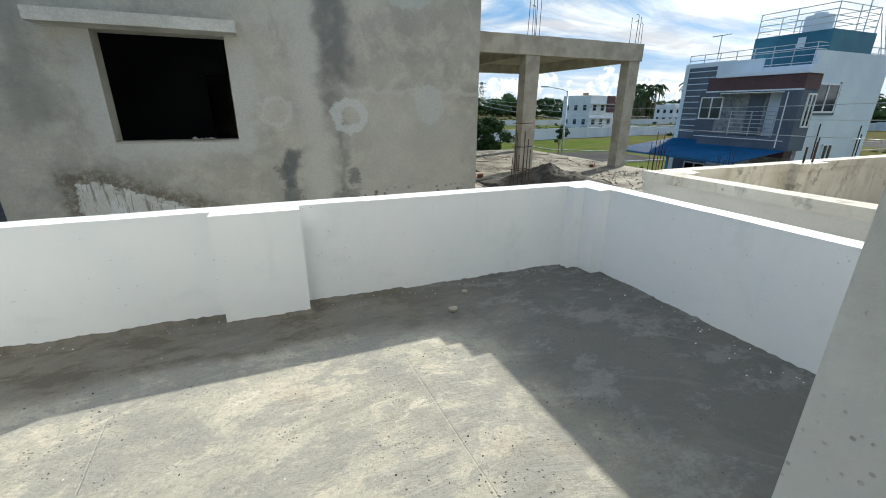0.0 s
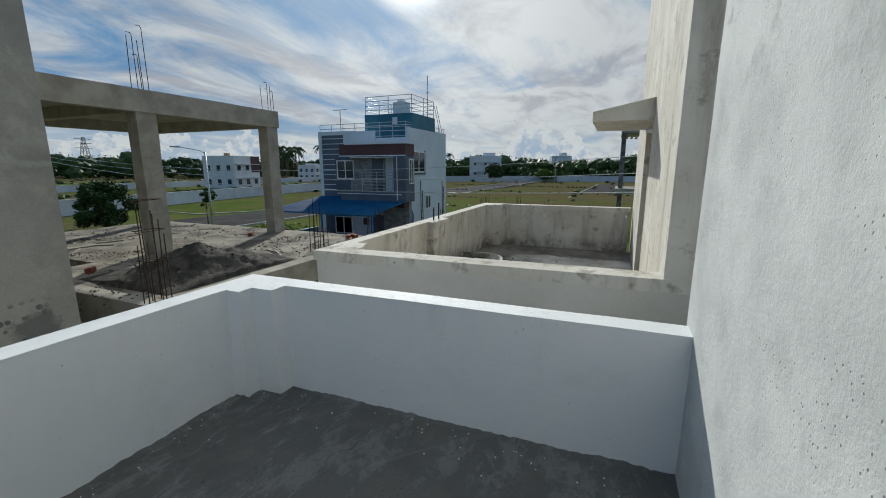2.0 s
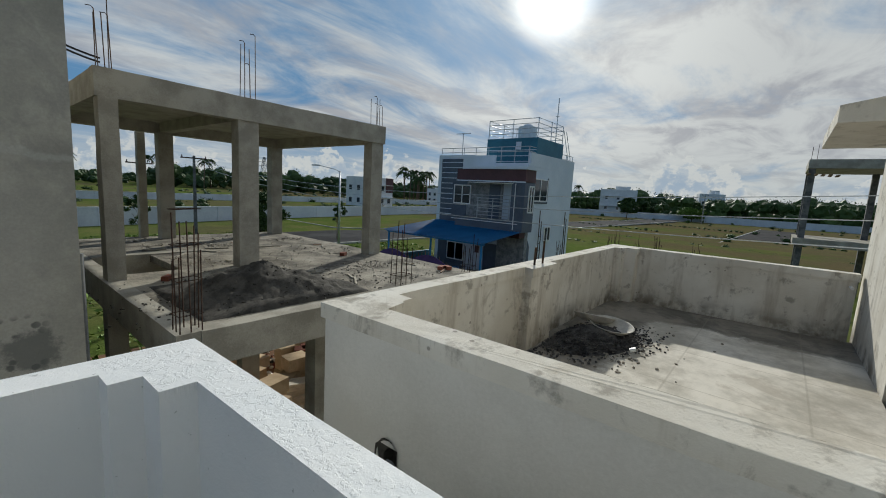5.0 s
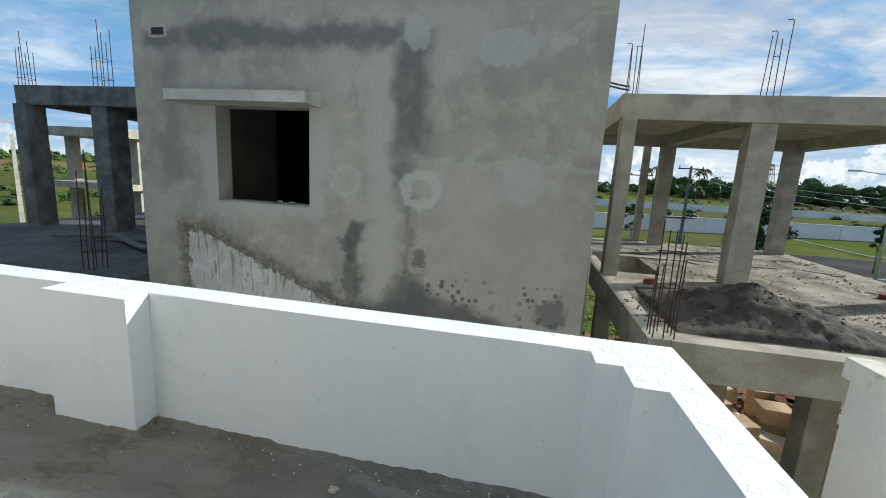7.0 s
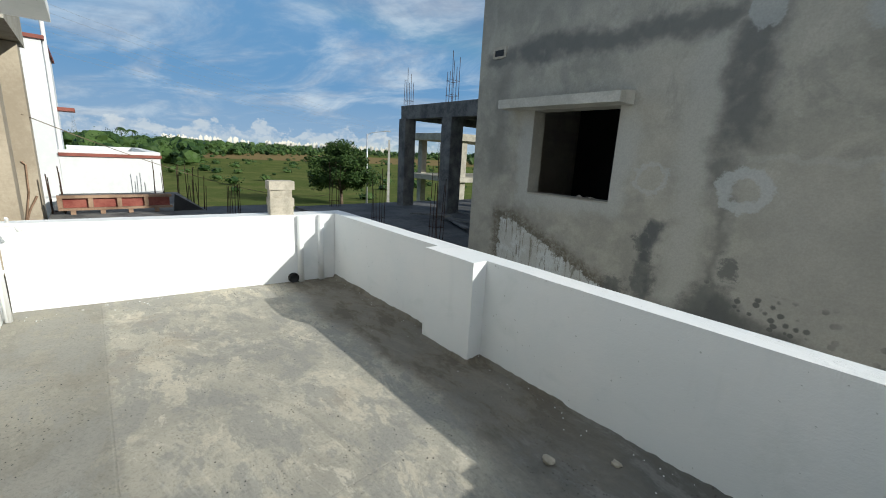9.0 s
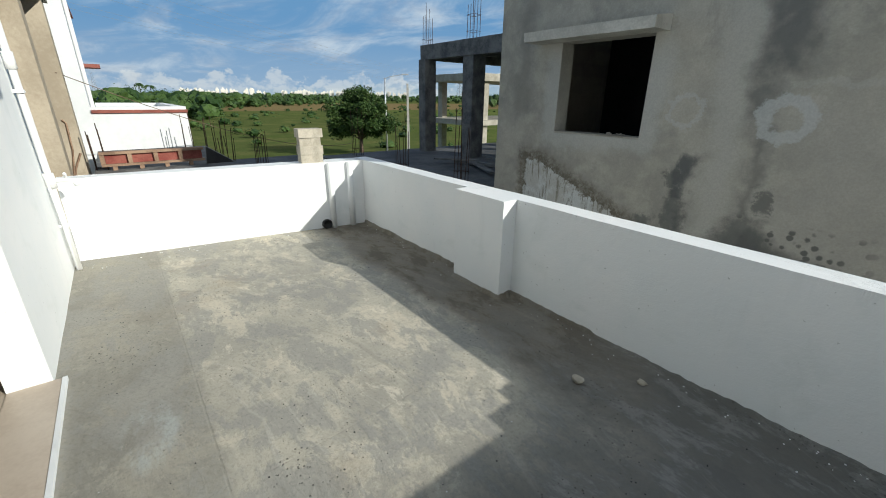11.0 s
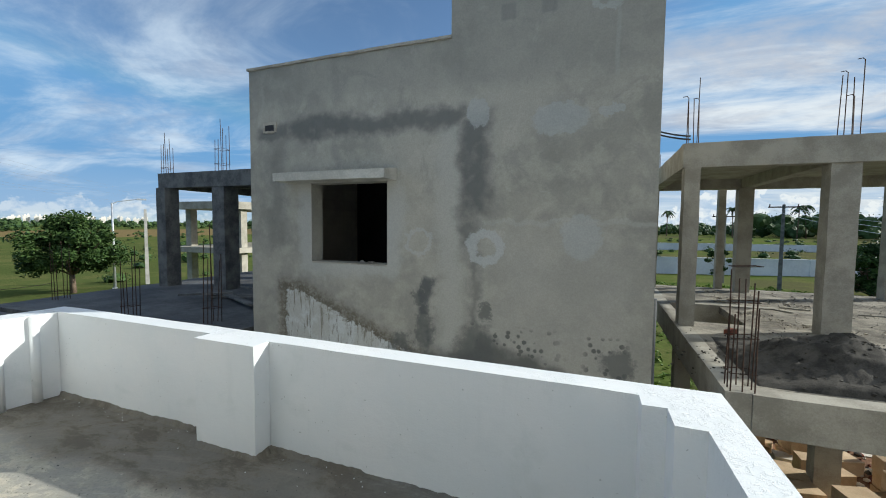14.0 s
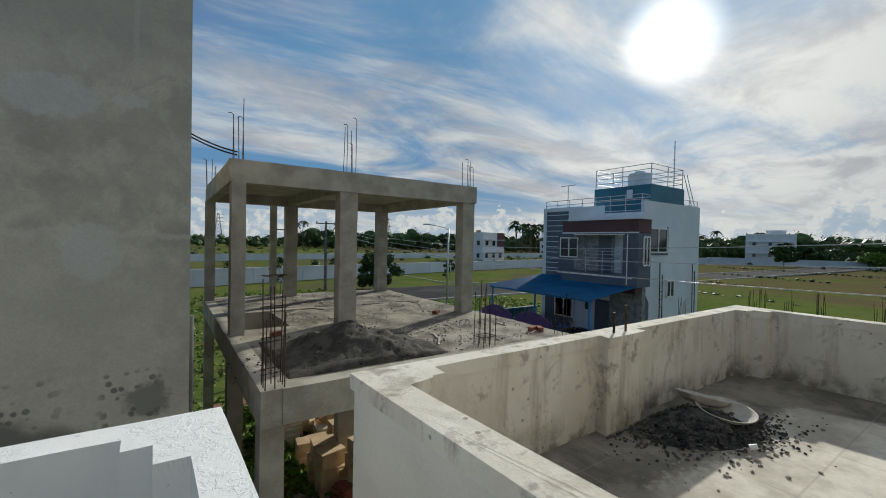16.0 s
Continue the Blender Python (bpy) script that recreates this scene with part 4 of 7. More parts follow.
# ---- reinforcement bars ----
def rebar_cluster(at, size, height, count=8, hooks=0, stirrups=1, lean=0.02, seed=0, label="cluster of rusty reinforcement bars standing up from the slab"):
    rnd = random.Random(seed)
    ob = thing("rebar_cluster", label, "rebar", at, "reinforcement bars")
    spots = [(-1, -1), (1, -1), (1, 1), (-1, 1), (0, -1), (0, 1), (-1, 0), (1, 0)][:count]
    for i, (ux, uy) in enumerate(spots):
        x, y = ux * size / 2, uy * size / 2
        h = height * rnd.uniform(0.55, 1.0)
        tip = (x + rnd.uniform(-lean, lean) * height, y + rnd.uniform(-lean, lean) * height, h)
        chain = [(x, y, -0.05), tip]
        if i < hooks:
            chain += [(tip[0] - 0.03, tip[1], h + 0.03), (tip[0] - 0.09, tip[1], h + 0.02)]
        part("bar", rods(chain, 0.0072), "rust", ob, local=True)
    for j in range(stirrups):
        z = height * (0.12 + 0.28 * j) + 0.03
        s = size / 2 + 0.012
        part("stirrup", rods([(-s, -s, z), (s, -s, z + 0.01), (s, s, z), (-s, s, z - 0.01), (-s, -s, z)], 0.005), "rust", ob, local=True)
    return ob


# ---- open concrete frame to the north-east ----
frame_e = thing("concrete_frame", "unfinished raw concrete frame with columns, beams and bare slabs", "building", (7.0, 10.0, GROUND))
def cast(x0, x1, y0, y1, z0, z1, name, mat="concrete", owner=None, label="", amount=0.008):
    bm = bmesh.new()
    box(bm, x0, x1, y0, y1, z0, z1)
    return part(name, roughen(soften(bm, 0.012, 1), amount, 2.2, 0.35), mat, owner, label)


for x0, x1, y0, y1, top in ((4.05, 4.29, 8.80, 9.10, 2.79), (6.08, 6.46, 8.86, 9.16, 2.79), (9.28, 9.64, 8.86, 9.16, 2.79), (4.00, 4.24, 13.65, 13.95, 2.79), (6.14, 6.48, 13.65, 13.95, 2.79), (9.24, 9.60, 13.70, 14.0, 2.79), (5.80, 5.98, 14.15, 14.35, 2.79)):
    cast(x0, x1, y0, y1, -0.02, top, "column", owner=frame_e)
for x0, x1, y0, y1 in ((4.02, 4.30, 5.80, 6.10), (6.3, 6.62, 6.6, 6.9), (9.5, 9.84, 5.85, 6.15), (4.02, 4.28, 8.8, 9.1), (6.14, 6.5, 8.95, 9.2), (9.52, 9.84, 9.05, 9.35), (4.0, 4.24, 13.65, 13.95), (6.14, 6.48, 13.65, 13.95), (9.46, 9.84, 13.75, 14.05)):
    cast(x0, x1, y0, y1, GROUND, -0.42, "lower_column", owner=frame_e)
# roof beams and slab
cast(4.02, 9.67, 8.82, 9.08, 2.78, 3.20, "roof_beam", owner=frame_e)
cast(4.02, 9.67, 13.75, 14.05, 2.78, 3.16, "roof_beam", owner=frame_e)
cast(4.02, 4.26, 9.082, 13.748, 2.78, 3.19, "roof_beam", owner=frame_e)
cast(9.42, 9.67, 9.082, 13.748, 2.78, 3.17, "roof_beam", owner=frame_e)
cast(6.20, 6.44, 9.082, 13.748, 2.80, 3.04, "roof_beam", owner=frame_e)
cast(4.262, 9.418, 9.082, 13.748, 3.045, 3.165, "roof_slab", owner=frame_e)
# floor slab with the open stair well, and its edge beams
cast(4.00, 4.24, 5.66, 14.3, -0.45, 0.0, "edge_beam", owner=frame_e)
cast(4.242, 9.77, 5.64, 5.90, -0.43, 0.0, "edge_beam", owner=frame_e)
cast(4.242, 6.3, 11.1, 11.35, -0.42, 0.02, "edge_beam", owner=frame_e)
for x0, x1, y0, y1 in ((5.2, 9.78, 5.902, 14.3), (4.242, 5.198, 5.902, 9.25), (4.242, 5.198, 11.352, 14.3)):
    cast(x0, x1, y0, y1, -0.15, -0.004, "floor_slab", "slab", frame_e, "dusty slab strewn with crumbs", 0.012)
for args in (((4.16, 5.80, 0), 0.22, 1.36, 8, 0, 4, 0.015, 1), ((7.68, 6.05, 0), 0.26, 1.12, 8, 0, 1, 0.02, 2), ((9.6, 5.95, 0), 0.2, 0.9, 6, 0, 1, 0.03, 3),
             ((4.18, 9.0, 3.18), 0.16, 1.25, 5, 2, 0, 0.02, 4), ((6.33, 9.02, 3.18), 0.2, 1.2, 5, 3, 0, 0.02, 5), ((9.52, 9.0, 3.18), 0.2, 0.75, 5, 3, 0, 0.02, 6), ((4.14, 13.85, 3.15), 0.2, 1.1, 5, 1, 0, 0.03, 7), ((6.3, 13.85, 3.15), 0.2, 0.6, 3, 0, 0, 0.02, 8)):
    rebar_cluster(*args)

# sand heap on the slab
bm = bmesh.new()
N = 46
def heap_height(x, y):
    d1 = ((x - 5.35) / 0.95) ** 2 + ((y - 6.95) / 0.8) ** 2
    d2 = ((x - 6.0) / 0.9) ** 2 + ((y - 6.5) / 0.5) ** 2
    h = 0.37 * math.exp(-1.6 * d1) + 0.19 * math.exp(-1.3 * d2)
    return h * (1 + 0.35 * noise.noise(Vector((x * 3, y * 3, 0))))


rows = []
for j in range(N + 1):
    rows.append([])
    for i in range(N + 1):
        x, y = 4.35 + 2.55 * i / N, 5.95 + 2.2 * j / N
        h = heap_height(x, y)
        h += 0.05 * noise.noise(Vector((x * 11, y * 11, 2))) * min(1, h * 8)
        edge = min(i, j, N - i, N - j)
        rows[j].append(bm.verts.new((x, y, (h if edge else -0.03) + 0.003)))
for j in range(N):
    for i in range(N):
        bm.faces.new((rows[j][i], rows[j][i + 1], rows[j + 1][i + 1], rows[j + 1][i]))
tagged(part("sand_heap", bm, "sand", kind="stuff", smooth=True), "low heap of dark grey sand on the bare slab", "sand heap")


stone = bmesh.new()
bmesh.ops.create_icosphere(stone, subdivisions=1, radius=1.0)
STONE_V = [v.co.copy() for v in stone.verts]
STONE_F = [[v.index for v in f.verts] for f in stone.faces]
stone.free()


def scatter(name, label, mat, count, place, size, kind="stuff", seed=0, category="debris"):
    """Many broken stones in one mesh."""
    rnd = random.Random(seed)
    verts, faces = [], []
    for i in range(count):
        x, y, z = place(rnd)
        s = rnd.uniform(*size)
        squash, n = rnd.uniform(0.4, 0.9), i * 0.37 + seed
        off, base = Vector((n * 1.7, n * 0.9, n * 2.3)), len(verts)
        for v in STONE_V:
            q = v * s * (0.6 + 0.75 * abs(noise.noise(v * 1.4 + off)))
            verts.append((x + q.x, y + q.y, z + s * 0.25 + q.z * squash))
        faces += [[base + j for j in f] for f in STONE_F]
    me = bpy.data.meshes.new(name)
    me.from_pydata(verts, [], faces)
    me.materials.append(MAT[mat])
    return tagged(new(name, me), label, category, "", kind)


def drift(r):
    """Crumbs lie in drifts across the slab, thin elsewhere."""
    while True:
        x, y = r.uniform(5.3, 9.6), r.uniform(6.2, 13.9)
        if r.random() < 0.06 + max(0.0, noise.noise(Vector((x * 0.8, y * 1.1, 3.0)))) ** 1.2 * 2.2:
            return x, y, 0.0


scatter("slab_debris", "cement crumbs and stone chips strewn over the slab", "stone", 1500, drift, (0.005, 0.02), seed=3)
scatter("slab_debris", "broken cement pieces lying between the columns", "stone", 260, drift, (0.012, 0.042), seed=7)
scatter("slab_debris", "dark crumbs round the sand heap", "sand", 520, lambda r: (5.9 + r.gauss(0, 0.9), max(6.0, 7.2 + r.gauss(0, 0.8)), 0.0), (0.005, 0.022), seed=4)
scatter("slab_debris", "pale mortar flakes on the slab", "block", 120, drift, (0.012, 0.035), seed=12)


def stick(at, length, turn, mat, label, name="stick"):
    ob = part(name, roughen(boxed(-length / 2, length / 2, -0.018, 0.018, 0, 0.02, 0.003), 0.006, 5.0, 0.15), mat)
    ob.matrix_world = pose(*at, 0, 0, turn)
    return tagged(ob, label, name, "scraps on the slab")


rnd = random.Random(15)
for i in range(26):
    stick((rnd.uniform(5.4, 9.4), rnd.uniform(6.3, 12.5), 0.0), rnd.uniform(0.15, 0.6), rnd.uniform(0, 180), rnd.choice(("timber", "block", "concrete")), "short weathered timber scrap lying on the slab")


def clod_place(r):
    x, y = 5.4 + r.gauss(0, 0.6), 6.85 + r.gauss(0, 0.42)
    return x, max(y, 5.98), heap_height(x, max(y, 5.98)) - 0.012


scatter("sand_clods", "dark clods on and around the sand heap", "sand", 900, clod_place, (0.006, 0.03), seed=6)
scatter("slab_debris", "pale chips at the slab edge", "stone", 160, lambda r: (r.uniform(4.3, 9.6), r.uniform(5.95, 8.0), 0.0), (0.01, 0.03), seed=5)

def brick_piece(at, turn=0.0, name="brick", mat="brick", size=(0.22, 0.105, 0.075), label="loose red clay brick lying on the slab"):
    a, b, c = size
    ob = part(name, boxed(-a / 2, a / 2, -b / 2, b / 2, 0, c, 0.006), mat)
    ob.matrix_world = pose(*at, 0, 0, turn)
    return tagged(ob, label, "brick", "loose bricks")


brick_piece((9.35, 6.5, 0.0), 20), brick_piece((9.47, 6.42, 0.0), 60), brick_piece((8.65, 9.06, 0.0), 35), brick_piece((4.75, 8.45, 0.0), 50)

# ---- dark concrete frame to the north-west ----
frame_w = thing("concrete_frame", "unfinished dark grey concrete frame beside the plastered house", "building", (-6.0, 9.0, GROUND))
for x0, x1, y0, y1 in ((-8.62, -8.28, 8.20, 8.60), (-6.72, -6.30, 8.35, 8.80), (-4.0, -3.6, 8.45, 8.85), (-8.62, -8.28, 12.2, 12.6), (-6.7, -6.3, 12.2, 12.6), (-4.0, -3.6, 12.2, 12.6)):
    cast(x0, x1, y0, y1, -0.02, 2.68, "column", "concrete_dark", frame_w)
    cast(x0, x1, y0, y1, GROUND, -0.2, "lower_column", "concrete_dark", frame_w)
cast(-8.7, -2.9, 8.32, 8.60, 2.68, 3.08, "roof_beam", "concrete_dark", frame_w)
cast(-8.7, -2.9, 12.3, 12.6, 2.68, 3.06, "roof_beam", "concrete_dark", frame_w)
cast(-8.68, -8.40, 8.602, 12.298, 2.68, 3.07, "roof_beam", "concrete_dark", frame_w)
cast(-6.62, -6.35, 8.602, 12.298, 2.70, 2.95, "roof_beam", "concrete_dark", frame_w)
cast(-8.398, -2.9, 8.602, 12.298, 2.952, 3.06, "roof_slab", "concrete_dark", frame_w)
cast(-9.1, -2.76, 5.2, 13.0, -0.16, -0.002, "floor_slab", "slab_dark", frame_w, "dark slab with rubbish", 0.012)
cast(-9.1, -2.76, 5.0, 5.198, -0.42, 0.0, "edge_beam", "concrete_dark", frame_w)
for args in (((-3.62, 5.75, 0), 0.2, 1.9, 6, 0, 1, 0.02, 11), ((-5.4, 5.5, 0), 0.2, 1.35, 6, 0, 1, 0.02, 12), ((-8.5, 8.45, 3.06), 0.2, 1.2, 6, 0, 1, 0.02, 13), ((-6.5, 8.5, 3.07), 0.24, 1.35, 6, 0, 2, 0.02, 14), ((-8.6, 6.0, 0), 0.22, 1.3, 6, 0, 1, 0.02, 15)):
    rebar_cluster(*args)
for i, (x, y, a, l) in enumerate(((-5.6, 7.9, 12, 1.9), (-5.0, 7.6, 20, 1.5), (-4.6, 7.2, -25, 1.7), (-5.7, 7.3, 40, 1.1), (-4.9, 8.1, -8, 1.4))):
    ob = part("plank", boxed(-l / 2, l / 2, -0.07, 0.07, 0, 0.035, 0.004), "concrete_dark")
    ob.matrix_world = pose(x, y, 0.0 + i * 0.036, 0, 0, a)
    tagged(ob, "grimy timber plank lying on the dark slab", "plank", "planks on the slab")

# ---- neighbour's terrace to the east ----
nb = thing("neighbour_house", "weathered cream-white neighbour house with walled terrace and stair head", "house", (7.0, 0.0, GROUND))
NT = 0.92
def face_x(y):
    return 4.085 + (3.10 - y) * 0.0343


bm = bmesh.new()
for y0, y1, z0, z1 in ((-0.25, 2.42, GROUND, NT - 0.10), (2.58, 3.10, GROUND, NT - 0.10), (2.42, 2.58, GROUND, -0.06), (2.42, 2.58, 0.19, NT - 0.10)):
    prism(bm, [(face_x(y0), y0), (face_x(y0) + 0.2, y0), (face_x(y1) + 0.2, y1), (face_x(y1), y1)], z0, z1)
bmesh.ops.remove_doubles(bm, verts=bm.verts[:], dist=0.0005)
part("west_wall", bm, "nb_outer", nb, "pale outer wall below the coping")
bm = bmesh.new()
prism(bm, [(4.06, 3.125), (4.18, -0.04), (4.42, -0.04), (4.29, 2.74), (4.49, 2.79), (4.50, 2.82), (4.60, 2.83), (4.61, 2.965), (6.50, 2.975), (6.47, 2.86), (7.12, 2.88), (7.12, 2.985), (9.65, 3.0), (9.66, 2.88), (9.82, 2.87), (9.84, 2.70), (9.98, 2.69), (10.02, 0.04), (10.22, 0.04), (10.18, 3.2)], NT - 0.098, NT)
part("coping", roughen(soften(bm, 0.010, 2), 0.006, 3.0, 0.2), "weathered", nb, "stained flat coping of the parapet")
bm = bmesh.new()
prism(bm, [(4.302, 3.10), (4.302, 2.80), (4.48, 2.81), (4.49, 2.84), (4.59, 2.85), (4.60, 2.98), (6.49, 2.99), (6.48, 2.88), (7.10, 2.90), (7.10, 3.0), (9.66, 3.01), (9.67, 2.90), (9.83, 2.89), (9.85, 2.72), (9.99, 2.71), (10.04, 0.06), (10.19, 0.06), (10.16, 3.17)], GROUND, NT - 0.099)
part("parapet", roughen(bm, 0.004, 3.0, 0.3), "weathered", nb, "dirty cream parapet with rain marks")
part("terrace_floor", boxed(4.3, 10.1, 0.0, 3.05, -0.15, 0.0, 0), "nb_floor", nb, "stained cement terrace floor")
bm = bmesh.new()
for x0, x1, z0, z1 in ((4.20, 6.80, -0.2, 6.2), (7.92, 10.3, -0.2, 6.2), (6.80, 7.92, 2.28, 6.2)):
    box(bm, x0, x1, -0.23, 0.0, z0, z1)
bmesh.ops.remove_doubles(bm, verts=bm.verts[:], dist=0.0005)
part("stair_head_wall", bm, "weathered", nb, "sunlit cream stair-head wall with rain streaks")
bm = bmesh.new()
box(bm, 4.20, 4.43, -4.2, -0.252, GROUND, 6.2)
box(bm, 10.07, 10.3, -4.2, -0.232, GROUND, 6.2)
box(bm, 4.432, 10.068, -4.2, -3.97, GROUND, 6.2)
box(bm, 4.432, 10.068, -3.968, -0.232, 6.05, 6.2)
part("side_wall", bm, "nb_outer", nb)
part("inner_floor", boxed(4.432, 10.068, -3.968, -0.232, -0.15, -0.01, 0), "painted_shade", nb)
bm = bmesh.new()
box(bm, 6.803, 6.86, -0.14, -0.07, 0.0, 2.277)
box(bm, 7.86, 7.917, -0.14, -0.07, 0.0, 2.277)
box(bm, 6.862, 7.858, -0.14, -0.07, 2.22, 2.277)
part("door_frame", bm, "timber", nb, "dark timber door frame")
# black panel fills the open doorway and paints the shade inside
part("door", boxed(6.865, 7.855, -0.125, -0.085, 0.01, 2.215, 0.004), "cable", nb, "black panel painted for the shade in the open doorway")
bm = bmesh.new()
v = box(bm, 6.63, 8.2, 0.002, 0.71, 2.31, 2.43)
for q in v:
    if q.co.y < 0.1 and q.co.z > 2.4:
        q.co.z += 0.14
part("door_canopy", roughen(soften(bm, 0.008, 1), 0.004, 3.0, 0.2), "weathered", nb, "weathered concrete canopy over the door")
part("parapet_pipe", rods([(10.0, 0.12, 0.75), (9.85, 0.12, 0.75)], 0.02), "pvc", nb)
part("bracket_pipe", rods([(6.72, 0.0, 2.18), (6.72, 0.08, 2.18)], 0.02), "pvc", nb)
part("roof_fin", boxed(10.0, 10.5, -0.4, -0.25, 4.6, 6.4, 0.01), "concrete_dark", nb)
for i, (x, y, h) in enumerate(((6.72, 2.98, 0.2), (6.92, 2.98, 0.26))):
    part("coping_bar", rods([(x, y, NT - 0.02), (x, y, NT + h)], 0.012), "rust", nb)
# broken hole with a drain elbow in the outer wall
bm = bmesh.new()
ring = []
for i in range(22):
    a = i * math.tau / 22
    rr = 0.13 + 0.05 * noise.noise(Vector((math.cos(a) * 2, math.sin(a) * 2, 5)))
    ring.append((2.50 + rr * 0.75 * math.cos(a), 0.09 + rr * 1.15 * math.sin(a)))
xo = face_x(2.5)
outer = [bm.verts.new((xo - 0.008 - 0.003 * (i % 3), y, z)) for i, (y, z) in enumerate(ring)]
inner = [bm.verts.new((xo + 0.03, 2.50 + (y - 2.50) * 0.58, 0.07 + (z - 0.09) * 0.62)) for y, z in ring]
deep = [bm.verts.new((xo + 0.16, 2.50 + (y - 2.50) * 0.45, 0.07 + (z - 0.09) * 0.5)) for y, z in ring]
for a, b in ((outer, inner), (inner, deep)):
    for i in range(22):
        bm.faces.new((a[i], a[(i + 1) % 22], b[(i + 1) % 22], b[i]))
bm.faces.new(deep)
part("broken_hole", bm, "sand", nb, "jagged hole broken in the wall")
part("drain_elbow", rods([(4.14, 2.49, 0.04), (4.05, 2.49, 0.02), (3.97, 2.48, -0.05), (3.94, 2.48, -0.18), (3.94, 2.48, -3.0)], 0.055, 14), "pvc_grey", nb, "grey plastic drain elbow")

# rubble and the two iron pans on the neighbour's terrace
def heap_place(r):
    u, w = r.gauss(0, 0.36), r.gauss(0, 0.22)
    x, y = 7.42 + u * 0.95 + w * 0.35, min(2.84, 2.46 + w * 0.80 - u * 0.34)
    return x, y, max(0.0, 0.17 * math.exp(-1.5 * (u * u * 3 + w * w * 5)))


bm = bmesh.new()
rows = []
for j in range(31):
    rows.append([])
    for i in range(41):
        u, w = (i / 40 - 0.5) * 2.2, (j / 30 - 0.5) * 1.5
        h = 0.16 * math.exp(-2.2 * (u * u * 2.2 + w * w * 5)) - 0.018
        h += 0.035 * noise.noise(Vector((u * 9, w * 9, 4))) * min(1.0, max(0.0, h * 14))
        rows[j].append(bm.verts.new((7.42 + u * 0.95 + w * 0.35, min(2.86, 2.46 + w * 0.80 - u * 0.34), h)))
for j in range(30):
    for i in range(40):
        bm.faces.new((rows[j][i], rows[j][i + 1], rows[j + 1][i + 1], rows[j + 1][i]))
tagged(part("rubble_mound", bm, "rubble", smooth=True), "low mound of black grit under the rubble", "rubble")
scatter("rubble_heap", "heap of black broken rubble on the terrace floor", "rubble", 4200, heap_place, (0.005, 0.024), seed=8, category="rubble")
scatter("rubble_chips", "pale chips around the rubble heap", "stone", 160, lambda r: (7.3 + r.gauss(0, 0.6), 2.2 + r.gauss(0, 0.3), 0.0), (0.008, 0.03), seed=9)


def iron_pan(at, tilt, turn, label):
    ob = thing("iron_pan", label, "pan", at, "iron pans")
    prof = ((0.0, 0.0), (0.20, 0.012), (0.28, 0.06), (0.33, 0.115), (0.345, 0.12), (0.342, 0.128), (0.322, 0.122), (0.272, 0.072), (0.195, 0.024), (0.0, 0.012))
    bm = bmesh.new()
    rings = [[bm.verts.new((r * math.cos(i * math.tau / 36), r * math.sin(i * math.tau / 36), z)) for i in range(36)] for r, z in prof[1:-1]]
    for a, b in zip(rings, rings[1:]):
        for i in range(36):
            bm.faces.new((a[i], a[(i + 1) % 36], b[(i + 1) % 36], b[i]))
    bm.faces.new(rings[0][::-1]), bm.faces.new(rings[-1])
    part("bowl", bm, "pan", ob, smooth=True, local=True)
    bm = bmesh.new()
    rnd = random.Random(4)
    for i in range(30):
        a, q = rnd.uniform(0, math.tau), rnd.uniform(0, 0.2)
        lump(bm, (q * math.cos(a), q * math.sin(a), 0.02), rnd.uniform(0.02, 0.05), i, 0.4)
    part("dried_mortar", bm, "sand", ob, "dark dried mortar in the pan", kind="stuff", local=True)
    ob.matrix_world = pose(*at, *tilt, turn) @ Matrix.Scale(0.76, 4)
    return ob


iron_pan((7.66, 2.36, 0.10), (5, -5), 20, "cement-caked iron pan lying tilted on the rubble")
iron_pan((7.74, 2.60, 0.13), (14, 4), 80, "cement-caked iron pan leaning behind the other")
ob = part("paper_cup", rods([(0, 0, 0), (0.0, 0, 0.06)], 0.022, 12), "pvc")
ob.matrix_world = pose(7.28, 2.02, 0.05, 70, 0, 30)
tagged(ob, "small white paper cup lying beside the rubble", "cup")

# ---- things on our terrace ----
stack = thing("block_stack", "four cement blocks stacked on the white parapet", "blocks", (-2.55, 2.36, TOP))
for i, (dz, turn, w, s) in enumerate(((0.0, 0, 0.195, 0.0), (0.101, 2, 0.205, 0.006), (0.202, -2, 0.185, -0.008), (0.303, 3, 0.215, 0.008))):
    ob = part("block", roughen(boxed(-0.10, 0.10, -w / 2 * 1.35, w / 2 * 1.35, 0, 0.10, 0.006), 0.004, 9.0), "block", stack, local=True)
    ob.matrix_local = pose(s, 0, dz - 0.004, 0, 0, turn - 8)

pipe = thing("water_pipe", "white plastic water pipe with a tap on the stair-head wall", "pipe", (-2.50, -0.06, 0))
part("riser", rods([(-2.34, -0.06, 3.3), (-2.40, -0.06, 1.9), (-2.48, -0.06, 0.88), (-2.53, -0.06, 0.0)], 0.026, 12), "pvc", pipe, smooth=True)
for z, x in ((1.62, -2.42), (2.35, -2.38), (0.45, -2.505)):
    part("clip", boxed(x - 0.035, x + 0.04, -0.10, -0.03, z, z + 0.025, 0.003), "pvc", pipe)
part("coupling", rods([(-2.40, -0.06, 1.93), (-2.407, -0.06, 1.80)], 0.036, 12), "pvc", pipe, smooth=True)
part("tee", rods([(-2.465, -0.06, 0.95), (-2.472, -0.06, 0.82)], 0.04, 12), "pvc", pipe, smooth=True)
tap = part("tap", rods([(-2.47, -0.06, 0.88), (-2.47, 0.06, 0.88), (-2.47, 0.10, 0.87), (-2.47, 0.115, 0.82)], 0.02, 10), "pvc", pipe, "white plastic tap", smooth=True)
